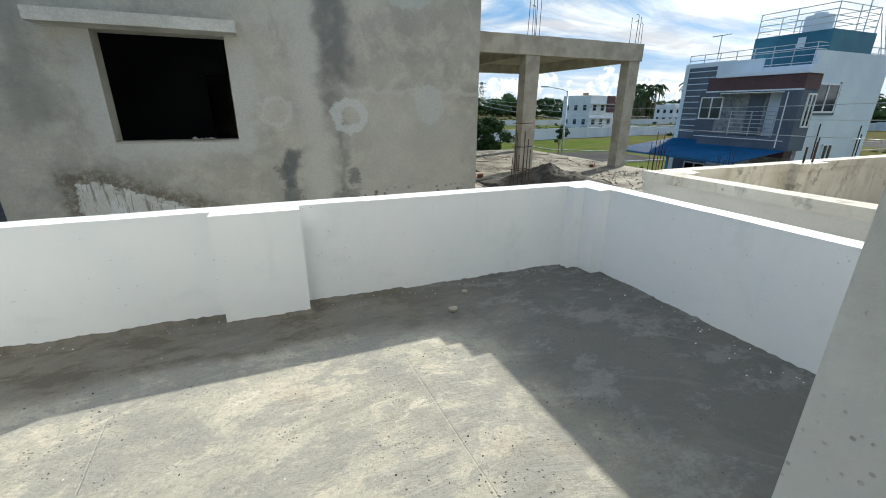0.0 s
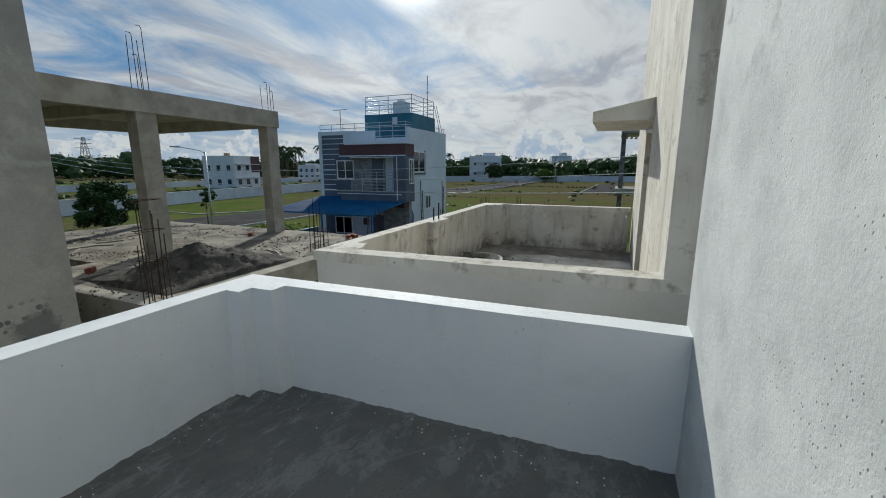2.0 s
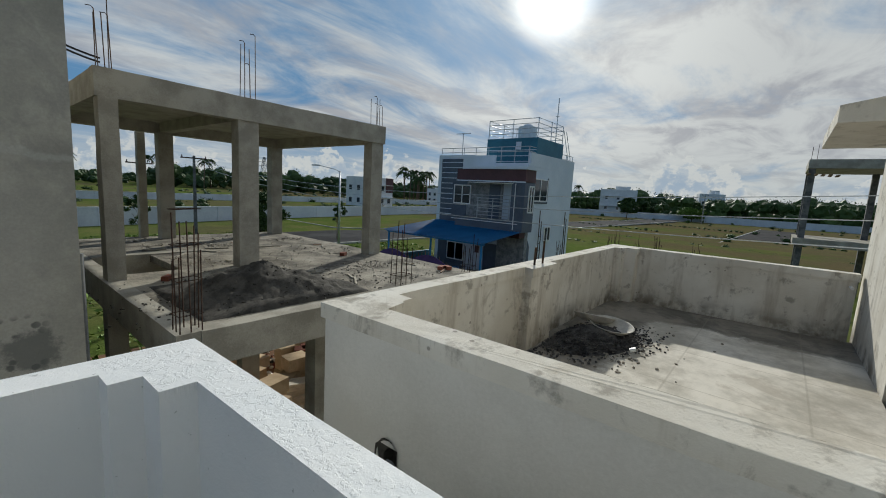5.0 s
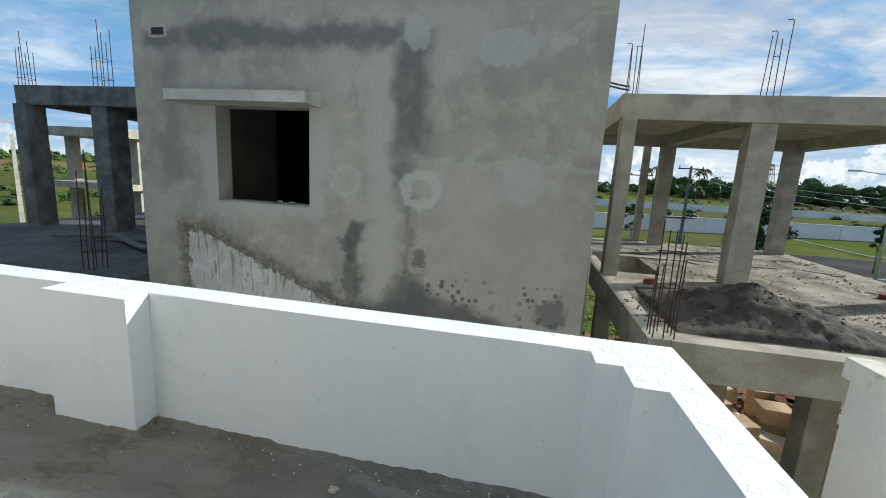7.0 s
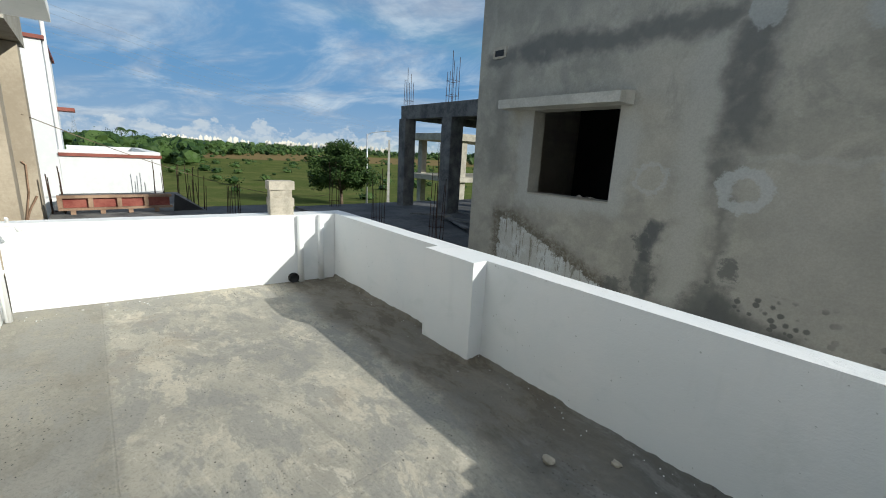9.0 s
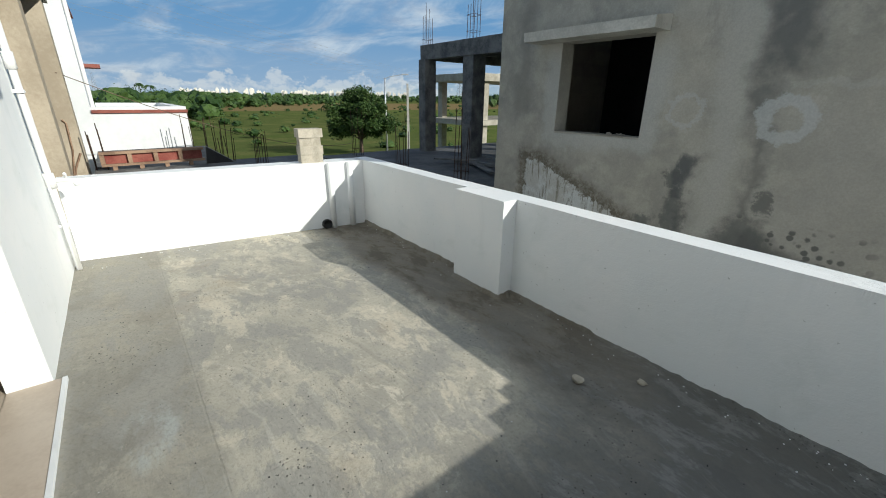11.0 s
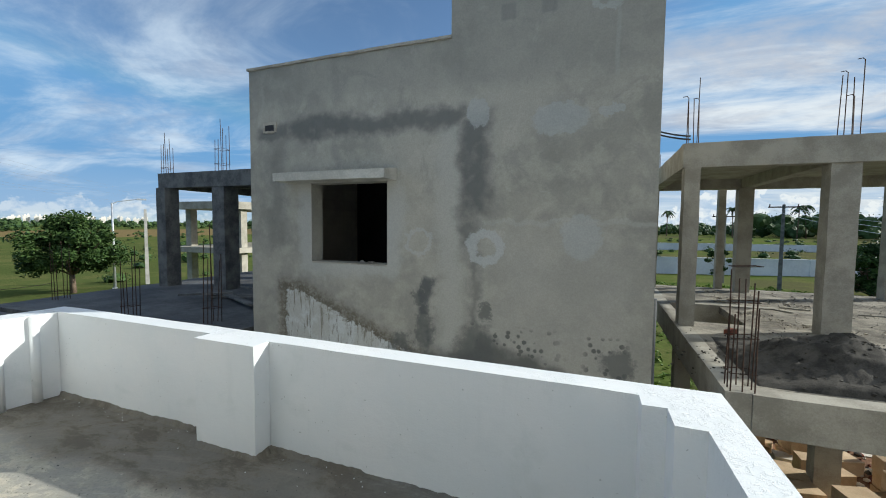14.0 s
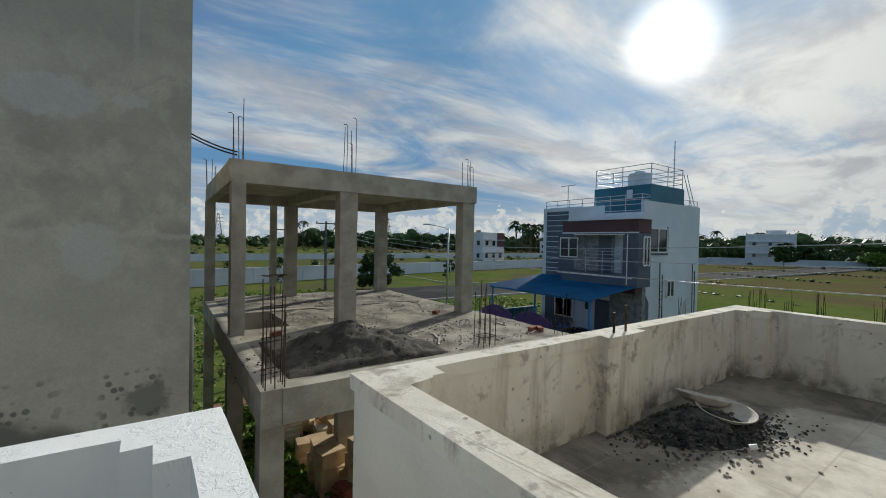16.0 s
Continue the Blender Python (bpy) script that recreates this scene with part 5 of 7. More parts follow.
part("tap_handle", rods([(-2.47, 0.05, 0.89), (-2.47, 0.05, 0.935), (-2.44, 0.05, 0.94)], 0.013, 8), "pvc", pipe, smooth=True)
part("thin_tube", rods([(-2.44, -0.075, 0.86), (-2.46, -0.065, 0.45), (-2.475, -0.065, 0.02)], 0.012, 8), "pvc", pipe, smooth=True)

drain = thing("drain_pipe", "stub of drain pipe in the parapet foot, its mouth painted black as shade", "pipe", (-2.36, 2.60, 0.05))
bm = bmesh.new()
prof = ((-0.16, 0.062), (0.05, 0.062), (0.05, 0.055), (0.020, 0.055))
rings = [[bm.verts.new((-2.42 + a, 2.44 + r * math.cos(i * math.tau / 20), 0.055 + r * math.sin(i * math.tau / 20))) for i in range(20)] for a, r in prof]
for a, b in zip(rings, rings[1:]):
    for i in range(20):
        bm.faces.new((a[i], a[(i + 1) % 20], b[(i + 1) % 20], b[i]))
# black disc just inside the mouth paints the pipe's inner shade
bm.faces.new(rings[-1])
part("pipe_mouth", bm, "cable", drain, smooth=True)

def grit_place(r):
    while True:
        x, y = r.uniform(-2.4, 2.9), r.uniform(0.1, 2.9)
        if r.random() < 0.05 + max(0.0, noise.noise(Vector((x * 1.6, y * 2.4, 7.0)))) * 2.0:
            return x, y, 0.0


scatter("floor_grit", "small dark crumbs on the cement floor", "rubble", 520, grit_place, (0.002, 0.0065), seed=21, category="grit")
scatter("paint_drips", "dried white paint drips along the wall foot", "pvc", 70, lambda r: (r.uniform(-2.2, 2.8), 2.94 - abs(r.gauss(0, 0.10)), 0.001), (0.003, 0.007), seed=22, category="paint drips")
scatter("paint_drips", "dried white paint drips along the wall foot", "pvc", 40, lambda r: (3.18 - abs(r.gauss(0, 0.15)), r.uniform(0.1, 2.6), 0.001), (0.003, 0.009), seed=23, category="paint drips")
scatter("paint_drips", "dried white paint drips along the wall foot", "pvc", 40, lambda r: (-2.6 + 0.12 * abs(r.gauss(0, 1)), r.uniform(0.0, 2.4), 0.001), (0.003, 0.011), seed=24, category="paint drips")
bm = bmesh.new()
lump(bm, (1.45, 2.42, 0.02), 0.045, 3.0, 0.7, 2)
tagged(part("cement_lump", bm, "block"), "pale cement lump on the terrace floor", "stone")
bm = bmesh.new()
lump(bm, (1.70, 2.72, 0.01), 0.035, 5.0, 0.5, 2)
tagged(part("cement_lump", bm, "block"), "small pale cement crumb by the parapet", "stone")

# ---- ground, roads, boundary walls ----
bm = bmesh.new()
xs = [-3000, -1200, -500, -250, -120, -60, -30, -15, -5, 5, 15, 30, 60, 120, 250, 500, 1200, 3000]
grid = [[bm.verts.new((x, y, GROUND + (0.0 if max(abs(x), abs(y)) < 60 else 0.6 * noise.noise(Vector((x, y, 0)) * 0.01)))) for x in xs] for y in xs]
for j in range(len(xs) - 1):
    for i in range(len(xs) - 1):
        bm.faces.new((grid[j][i], grid[j][i + 1], grid[j + 1][i + 1], grid[j + 1][i]))
tagged(part("ground", bm, "ground", kind="structure"), "green grassland and empty house plots", "ground")


def sheet(pts, z, mat, name, label, category):
    bm = bmesh.new()
    prism(bm, pts, GROUND - 0.1, GROUND + z)
    return tagged(part(name, bm, mat, kind="structure"), label, category)


sheet([(20, 31), (170, 27), (170, 34), (36, 39.5), (32, 42.5), (32.2, 54.5), (26.5, 54.5), (26, 42), (20, 41)], 0.05, "asphalt", "road", "dark asphalt layout road", "road")
sheet([(57, 0.5), (140, -2), (140, 5), (57, 8)], 0.05, "asphalt", "road", "dark asphalt side road", "road")
sheet([(4.3, 6.3), (12, 6.3), (12, 15), (4.3, 15)], 0.03, "earth", "ground_earth", "red earth beside the frame", "ground")
sheet([(-3.5, 3.6), (4.0, 3.6), (4.3, 12), (-3.5, 5.6)], 0.02, "sand", "ground_gap", "grey dirt between the houses", "ground")
for pts in ([(32.2, 54.6), (32.4, 54.6), (32.2, 42.7), (32.0, 42.7)], [(32.0, 42.6), (36.1, 39.6), (36.3, 39.8), (32.2, 42.8)], [(36.2, 39.6), (170, 34.1), (170, 34.3), (36.2, 39.8)], [(20, 30.8), (170, 26.8), (170, 27.0), (20, 31.0)], [(57, 8.1), (140, 5.1), (140, 5.3), (57, 8.3)], [(56.7, 0.5), (56.9, 0.5), (56.9, 8.2), (56.7, 8.2)]):
    sheet(pts, 0.16, "kerb", "kerb", "pale concrete kerb of the layout road", "kerb")


def long_wall(points, height, mat="wall_boundary", label="long white boundary wall with concrete posts", thick=0.2, post=6.0):
    ob = thing("boundary_wall", label, "wall", (*points[0], GROUND))
    for (ax, ay), (bx, by) in zip(points, points[1:]):
        a, b = Vector((ax, ay, 0)), Vector((bx, by, 0))
        d = (b - a).normalized()
        s = Vector((-d.y, d.x, 0)) * thick / 2
        bm = bmesh.new()
        prism(bm, [tuple((p + o).xy) for p, o in ((a, -s), (b, -s), (b, s), (a, s))], GROUND - 0.1, GROUND + height)
        part("panel", bm, mat, ob)
        bm = bmesh.new()
        prism(bm, [tuple((p + o * 1.5).xy) for p, o in ((a, -s), (b, -s), (b, s), (a, s))], GROUND + height + 0.002, GROUND + height + 0.08)
        part("coping", bm, mat, ob)
        bm = bmesh.new()
        n = int((b - a).length / post)
        for i in range(n + 1):
            p = a + d * post * i
            prism(bm, [tuple((p + u * 0.15 * d + w * s * 1.6).xy) for u, w in ((-1, -1), (1, -1), (1, 1), (-1, 1))], GROUND - 0.1, GROUND + height + 0.001)
        part("post", bm, mat, ob, kind="stuff")
    return ob


long_wall([(-25, 44), (5.7, 50), (33, 55.8), (72, 62.4), (150, 62)], 1.75)
long_wall([(150, 62), (166, 32), (172, 3), (182, -60)], 2.0)
long_wall([(-10, 95), (60, 105), (140, 112)], 1.6)
sheet([(8, 66), (55, 72), (55, 80), (8, 74)], 0.02, "asphalt", "road_far", "far layout road", "road")


# ---- posts, lamps and wires ----
def street_lamp(at, height, turn, label="tall galvanised street lamp with one arm"):
    ob = thing("street_lamp", label, "street lamp", at, "street lamps")
    bm = bmesh.new()
    rod(bm, (0, 0, 0), (0, 0, height), 0.10, 10, 0.065)
    part("pole", bm, "galv", ob, local=True, smooth=True)
    part("arm", rods([(0, 0, height - 0.1), (0.35, 0, height + 0.1), (1.6, 0, height + 0.32)], 0.028, 8), "galv", ob, local=True)
    bm = bmesh.new()
    v = box(bm, 1.55, 2.15, -0.11, 0.11, height + 0.27, height + 0.38)
    part("lamp_head", soften(bm, 0.03, 2), "galv", ob, local=True)
    part("base_plate", boxed(-0.16, 0.16, -0.16, 0.16, 0, 0.04, 0.005), "galv", ob, local=True)
    ob.matrix_world = pose(*at, 0, 0, turn)
    return ob


street_lamp((22.7, 28.6, GROUND), 6.3, 150)
street_lamp((-32.2, 20.7, GROUND), 6.6, 60)


def power_pole(at, height, turn, arms=1, mat="concrete"):
    ob = thing("power_pole", "concrete power pole with cross-arm and insulators", "power pole", at, "power poles")
    bm = bmesh.new()
    v = box(bm, -0.14, 0.14, -0.10, 0.10, 0, height)
    for q in v[4:]:
        q.co.x *= 0.65
        q.co.y *= 0.7
    part("post", soften(bm, 0.02, 1), mat, ob, local=True)
    for j in range(arms):
        z = height - 0.25 - 0.7 * j
        part("cross_arm", boxed(-1.0, 1.0, -0.05, 0.05, z, z + 0.1, 0.01), "rust", ob, local=True)
        for x in (-0.9, 0.0, 0.9):
            part("insulator", rods([(x, 0, z + 0.1), (x, 0, z + 0.28)], 0.045, 8), "house_maroon", ob, local=True)
    ob.matrix_world = pose(*at, 0, 0, turn)
    return ob


power_pole((16.5, 41.3, GROUND), 7.0, -10, 1, "concrete_dark")
power_pole((-32.3, 23.2, GROUND), 6.2, 60, 0, "kerb")
power_pole((13.3, 44.5, GROUND), 6.3, 0)
power_pole((150, 20, GROUND), 9.0, 70)


def wire(a, b, sag, r=0.012, mat="cable", label="sagging black overhead power cable"):
    a, b = Vector(a), Vector(b)
    chain = [a.lerp(b, i / 16) - Vector((0, 0, sag * 4 * (i / 16) * (1 - i / 16))) for i in range(17)]
    return tagged(part("overhead_cable", rods(chain, r, 4), mat), label, "cable", "overhead cables")


power_pole((14.2, -3.0, GROUND), 6.0, 10, 2)
for dx, z0, z1 in ((-0.8, 3.2, 1.2), (0.0, 3.2, 1.75), (0.8, 3.2, 2.3)):
    wire((16.5 + dx, 41.2, z0), (14.2 + dx, -3.0, z1), 1.1, 0.014, "galv", "sagging bare aluminium overhead wire")
for dx, z in ((-4.3, 22.5), (4.3, 22.5), (-4.3, 26.5), (4.3, 26.5), (-4.3, 30.5), (4.3, 30.5)):
    wire((-70 + dx, -60, z), (-520 + dx, 437, z), 9.0, 0.028, "pvc_grey")
for dz in (0.0, 0.06):
    wire((3.2, 9.5, 3.75 + dz), (4.2, 9.3, 3.35 + dz), 0.06, 0.018)
wire((-5.94, -0.02, 1.9), (-13.5, 8.2, -0.2), 0.45, 0.008, "bark", "pale sagging service cable")


def lattice_tower(at, height, base):
    ob = thing("lattice_tower", "far steel lattice power tower", "pylon", at, "power towers")
    bm = bmesh.new()
    def corner(i, f):
        w = base / 2 * (1 - 0.85 * f)
        return Vector(((-1, 1, 1, -1)[i % 4] * w, (-1, -1, 1, 1)[i % 4] * w, f * height))
    for i in range(4):
        rod(bm, corner(i, 0), corner(i, 1), 0.16, 4)
    part("leg", bm, "pvc_grey", ob, local=True)
    bm = bmesh.new()
    for j in range(9):
        for i in range(4):
            rod(bm, corner(i, j / 9), corner(i + 1, (j + 1) / 9), 0.09, 3)
            rod(bm, corner(i + 1, j / 9), corner(i, (j + 1) / 9), 0.09, 3)
    part("bracing", bm, "pvc_grey", ob, kind="stuff", local=True)
    for f in (0.72, 0.84, 0.95):
        part("cross_arm", rods([(-4.5, 0, height * f), (4.5, 0, height * f)], 0.22, 4), "pvc_grey", ob, local=True)
    return ob


lattice_tower((164, 323, GROUND), 25, 7), lattice_tower((330, 190, GROUND), 30, 7), lattice_tower((40, 390, GROUND), 26, 7), lattice_tower((-950, -12, GROUND), 38, 9), lattice_tower((-70, -60, GROUND), 36, 8), lattice_tower((-520, 437, GROUND), 36, 8)


# ---- blue and white house ----
bh = thing("blue_house", "two-storey pale house with slate front, teal roof room and blue awning", "house", (24.4, 14.0, GROUND))
X0, X1, Y0, Y1, ZR = 21.6, 27.3, 11.2, 17.25, 3.86
part("wall", boxed(X0, X1, Y0, Y1, GROUND, ZR - 0.6, 0.02), "house_white", bh, "pale blue-white outer walls")
bm = bmesh.new()
box(bm, X0, X0 + 0.2, 14.6, Y1, ZR - 0.598, ZR)
box(bm, X0 + 0.202, X1, Y0, Y0 + 0.2, ZR - 0.598, ZR + 0.1)
box(bm, X0 + 0.202, X1, Y1 - 0.2, Y1, ZR - 0.598, ZR)
box(bm, X1 - 0.2, X1, Y0 + 0.202, Y1 - 0.202, ZR - 0.598, ZR)
box(bm, X0, X0 + 0.2, Y0, 14.598, ZR - 0.598, ZR - 0.45)
part("roof_parapet", bm, "house_white", bh)
part("slate_panel", boxed(X0 - 0.06, X0 - 0.002, 15.0, 16.95, GROUND + 0.2, ZR - 0.22, 0.005), "house_slate", bh, "slate-blue panel with pale grooves")
for i in range(11):
    z = 3.42 - 0.30 * i
    part("groove", boxed(X0 - 0.075, X0 - 0.062, 15.05 if z > 2.3 else 16.05, 16.9, z, z + 0.04, 0), "house_white", bh)
# projecting front bay
part("bay_slab", boxed(20.55, X0 - 0.003, 10.75, 14.98, 2.40, 3.0, 0.02), "house_maroon", bh, "maroon fascia over the balcony")
part("bay_soffit", boxed(20.6, X0 - 0.003, 10.8, 14.9, 2.35, 2.398, 0), "house_slate", bh)
part("bay_edge", boxed(20.52, 20.546, 10.73, 14.98, 2.36, 2.42, 0), "house_white", bh)
part("bay_floor", boxed(20.55, X0 - 0.003, 10.75, 14.98, -0.1, 0.42, 0.02), "house_slate", bh, "dark slate balcony base")
part("bay_side", boxed(20.55, X0 - 0.003, 10.75, 10.95, 0.422, 2.348, 0.01), "house_slate", bh)
part("bay_side", boxed(20.55, 20.9, 10.96, 11.5, 0.422, 2.348, 0.01), "house_slate", bh)
part("bay_cladding", boxed(X0 - 0.05, X0 - 0.003, 12.6, 14.99, 0.422, 2.348, 0), "house_stone", bh, "grey stone cladding")
part("roof_cornice", boxed(20.45, X0 - 0.003, 10.65, 14.55, 3.002, 3.14, 0.02), "house_white", bh)
part("front_panel", boxed(X0 - 0.12, X0 - 0.003, 13.2, 15.34, 3.142, ZR - 0.05, 0.01), "house_white", bh)


def window(x0, x1, y0, y1, z0, z1, panes, axis, name="window", out=-1):
    """A framed window on a wall; axis: the wall's own direction."""
    bm = bmesh.new()
    w = 0.06
    if axis == "y":
        for a in [y0 + (y1 - y0) * i / panes for i in range(panes + 1)]:
            box(bm, x0, x1, a - w / 2, a + w / 2, z0, z1)
        for z in (z0, z1):
            box(bm, x0 + 0.001, x1 - 0.001, y0 - w / 2, y1 + w / 2, z - w / 2, z + w / 2)
    else:
        for a in [x0 + (x1 - x0) * i / panes for i in range(panes + 1)]:
            box(bm, a - w / 2, a + w / 2, y0, y1, z0, z1)
        for z in (z0, z1):
            box(bm, x0 - w / 2, x1 + w / 2, y0 + 0.001, y1 - 0.001, z - w / 2, z + w / 2)
    fr = part(name, bm, "upvc", bh, "white framed window")
    for i in range(panes):
        if axis == "y":
            a, b = y0 + (y1 - y0) * i / panes, y0 + (y1 - y0) * (i + 1) / panes
            part("pane", boxed(x0 + 0.03, x0 + 0.04, a + 0.03, b - 0.03, z0 + 0.03, z1 - 0.03, 0), "glass", fr)
        else:
            a, b = x0 + (x1 - x0) * i / panes, x0 + (x1 - x0) * (i + 1) / panes
            part("pane", boxed(a + 0.03, b - 0.03, y0 + 0.03, y0 + 0.04, z0 + 0.03, z1 - 0.03, 0), "glass", fr)


window(X0 - 0.15, X0 - 0.08, 14.70, 15.85, 1.12, 2.15, 2, "y")
window(22.15, 23.8, Y0 - 0.08, Y0 - 0.002, 1.5, 2.65, 2, "x")
window(23.9, 24.6, Y0 - 0.08, Y0 - 0.002, -0.75, 0.05, 2, "x")
window(20.95, 21.45, 10.70, 10.748, 0.9, 2.2, 2, "x")
window(X0 - 0.09, X0 - 0.003, 15.0, 16.2, -2.2, -1.2, 2, "y")
part("window_surround", boxed(22.0, 23.95, Y0 - 0.05, Y0 - 0.001, 1.36, 1.44, 0), "house_slate", bh)
part("window_surround", boxed(23.87, 23.93, Y0 - 0.05, Y0 - 0.001, 1.445, 2.75, 0), "house_slate", bh)
bm = bmesh.new()
prism(bm, [(21.75, 0), (22.25, 0), (22.25, 0.8), (22.0, 1.15), (21.75, 0.8)], 0, 0.05)
bmesh.ops.rotate(bm, verts=bm.verts[:], cent=(0, 0, 0), matrix=Matrix.Rotation(radians(90), 3, "X"))
bmesh.ops.translate(bm, verts=bm.verts[:], vec=(0, Y0 - 0.002, -1.75))
part("niche", bm, "house_slate", bh, "pointed slate wall niche")
part("balcony_door", boxed(X0 - 0.08, X0 - 0.052, 12.75, 13.45, 0.43, 2.25, 0.004), "house_slate", bh, "dark balcony door")
for z in (0.62, 0.8, 0.98, 1.16, 1.34, 1.5):
    part("balcony_rail", rods([(20.62, 11.55, z), (20.62, 13.6, z)], 0.018), "galv", bh)
for y in (11.6, 12.6, 13.55):
    part("balcony_post", rods([(20.62, y, 0.42), (20.62, y, 1.5)], 0.022), "galv", bh)
part("ground_stone", boxed(X0 - 0.3, X0 - 0.003, 10.95, 12.6, GROUND, -0.102, 0.02), "house_stone", bh, "rough stone-clad pier")
part("side_maroon", boxed(20.72, X0 - 0.32, 10.95, 12.5, -0.42, -0.102, 0.01), "house_maroon", bh, "maroon band under the balcony")
for z, y0_, y1_ in ((2.30, 11.4, 14.2), (0.30, 11.0, 15.2)):
    part("conduit", rods([(20.50, y0_, z), (20.50, y1_, z)], 0.02), "pvc", bh)
part("down_pipe", rods([(20.50, 11.25, 2.30), (20.50, 11.25, 0.0)], 0.025), "pvc", bh)
part("meter_box", boxed(X0 - 0.12, X0 - 0.052, 13.9, 14.15, -1.6, -1.2, 0.01), "house_maroon", bh)
part("front_door", boxed(X0 - 0.05, X0 - 0.003, 12.7, 13.6, GROUND + 0.3, GROUND + 2.4, 0.005), "house_slate", bh)
# roof room, tank and rails
room = part("roof_room", boxed(22.4, 25.6, 11.25, 14.4, ZR - 0.55, 4.8, 0.02), "house_teal", bh, "teal roof room with pale bands")
for z in (3.55, 3.85, 4.15):
    part("room_band", boxed(22.38, 22.398, 11.27, 14.38, z, z + 0.03, 0), "house_white", bh)
part("room_board", boxed(22.36, 22.396, 12.2, 12.5, 4.2, 4.6, 0), "house_white", bh)
part("water_tank", soften((lambda b: (rod(b, (23.6, 12.55, 4.805), (23.6, 12.55, 5.55), 0.52, 24), b)[1])(bmesh.new()), 0.08, 3), "house_white", bh, "round water tank", smooth=False)
part("tank_lid", soften((lambda b: (rod(b, (23.6, 12.55, 5.552), (23.6, 12.55, 5.68), 0.25, 20), b)[1])(bmesh.new()), 0.03, 2), "house_white", bh)
for z in (5.05, 5.3, 5.55, 5.8):
    part("roof_rail", rods([(22.45, 14.35, z), (22.45, 11.3, z), (25.5, 11.3, z), (25.5, 14.35, z), (22.45, 14.35, z)], 0.018), "galv", bh)
for x, y in ((22.45, 14.35), (22.45, 12.8), (22.45, 11.3), (24.0, 11.3), (25.5, 11.3), (24, 14.35), (25.5, 14.35)):
    part("roof_post", rods([(x, y, 4.8), (x, y, 5.82)], 0.022), "galv", bh)
for z in (ZR + 0.15, ZR + 0.4):
    part("parapet_rail", rods([(X0 + 0.1, Y1 - 0.1, z), (X0 + 0.1, Y0 + 0.1, z), (X1 - 0.1, Y0 + 0.1, z)], 0.018), "galv", bh)
for i in range(8):
    y = Y1 - 0.1 - i * (Y1 - Y0 - 0.2) / 7
    part("parapet_post", rods([(X0 + 0.1, y, ZR - 0.5), (X0 + 0.1, y, ZR + 0.42)], 0.02), "galv", bh)
for i in range(1, 7):
    x = X0 + 0.1 + i * (X1 - X0 - 0.2) / 6
    part("parapet_post", rods([(x, Y0 + 0.1, ZR), (x, Y0 + 0.1, ZR + 0.42)], 0.02), "galv", bh)
part("antenna", rods([(24.6, 11.3, 4.8), (24.6, 11.3, 7.2)], 0.025), "galv", bh)
part("antenna", rods([(24.4, 11.3, 6.2), (24.8, 11.3, 6.25)], 0.02), "galv", bh)
part("aerial_mast", rods([(22.2, 16.0, ZR - 0.5), (22.2, 16.0, ZR + 1.3), (22.2, 15.5, ZR + 1.3), (22.2, 16.5, ZR + 1.3)], 0.025), "galv", bh)
for dx in (0.0, 0.35):
    part("ladder_rail", rods([(25.6 + dx, 11.3, 5.6), (26.7 + dx, 11.35, ZR + 0.05)], 0.02), "galv", bh)
for x, zt in ((22.9, 1.0), (23.15, 0.4), (26.2, 0.9), (26.45, 0.5)):
    part("scaffold_pole", rods([(x, Y0 - 0.25, GROUND), (x + 0.1, Y0 - 0.15, zt)], 0.025), "rust", bh)
for i in range(7):
    part("scaffold_rung", rods([(22.9, Y0 - 0.22, -2.8 + 0.4 * i), (23.15, Y0 - 0.22, -2.8 + 0.4 * i)], 0.018), "rust", bh)
# corrugated awning on posts
bm = bmesh.new()
rows = []
for i in range(141):
    y = 10.75 + 6.45 * i / 140
    wv = 0.03 * math.cos(i * math.pi / 2)
    rows.append((bm.verts.new((X0 - 0.06, y, 0.02 + wv)), bm.verts.new((17.3, y, -0.46 + wv))))
for a, b in zip(rows, rows[1:]):
    bm.faces.new((a[0], a[1], b[1], b[0]))
bmesh.ops.solidify(bm, geom=bm.faces[:], thickness=0.012)
part("awning_sheet", bm, "awning", bh, "blue corrugated awning sheet")
for y in (11.0, 14.0, 17.0):
    part("awning_post", rods([(17.5, y, GROUND), (17.5, y, -0.48)], 0.05, 8), "awning", bh, "blue awning post")
part("awning_beam", boxed(17.42, 17.52, 10.85, 17.1, -0.56, -0.49, 0.005), "awning", bh)
gate = thing("garden_gate", "purple metal gate with curved top and spikes", "gate", (16.6, 15.0, GROUND))
for y0 in (12.2, 14.6):
    bm = bmesh.new()
    pts = [(y0, 0.1), (y0 + 2.2, 0.1)] + [(y0 + 2.2 - 2.2 * i / 10, 1.8 + 0.35 * math.sin(i / 10 * math.pi)) for i in range(11)]
    prism(bm, pts, 0, 0.04)
    for v in bm.verts:
        v.co = Vector((16.6 + v.co.z, v.co.x, GROUND + v.co.y))
    part("leaf", bm, "purple", gate)
    for i in range(11):
        y = y0 + 2.2 * i / 10
        z = GROUND + 1.8 + 0.35 * math.sin(i / 10 * math.pi)
        part("spike", rods([(16.62, y, z), (16.62, y, z + 0.16)], 0.014), "timber", gate)
yard = thing("yard_wall", "teal compound wall beside the awning", "wall", (18, 17.6, GROUND))
part("panel", boxed(16.6, 21.5, 17.5, 17.65, GROUND, GROUND + 1.5, 0.01), "house_teal", yard)
scooter = thing("parked_scooter", "dark scooter parked under the blue awning", "scooter", (20.6, 13.9, GROUND))
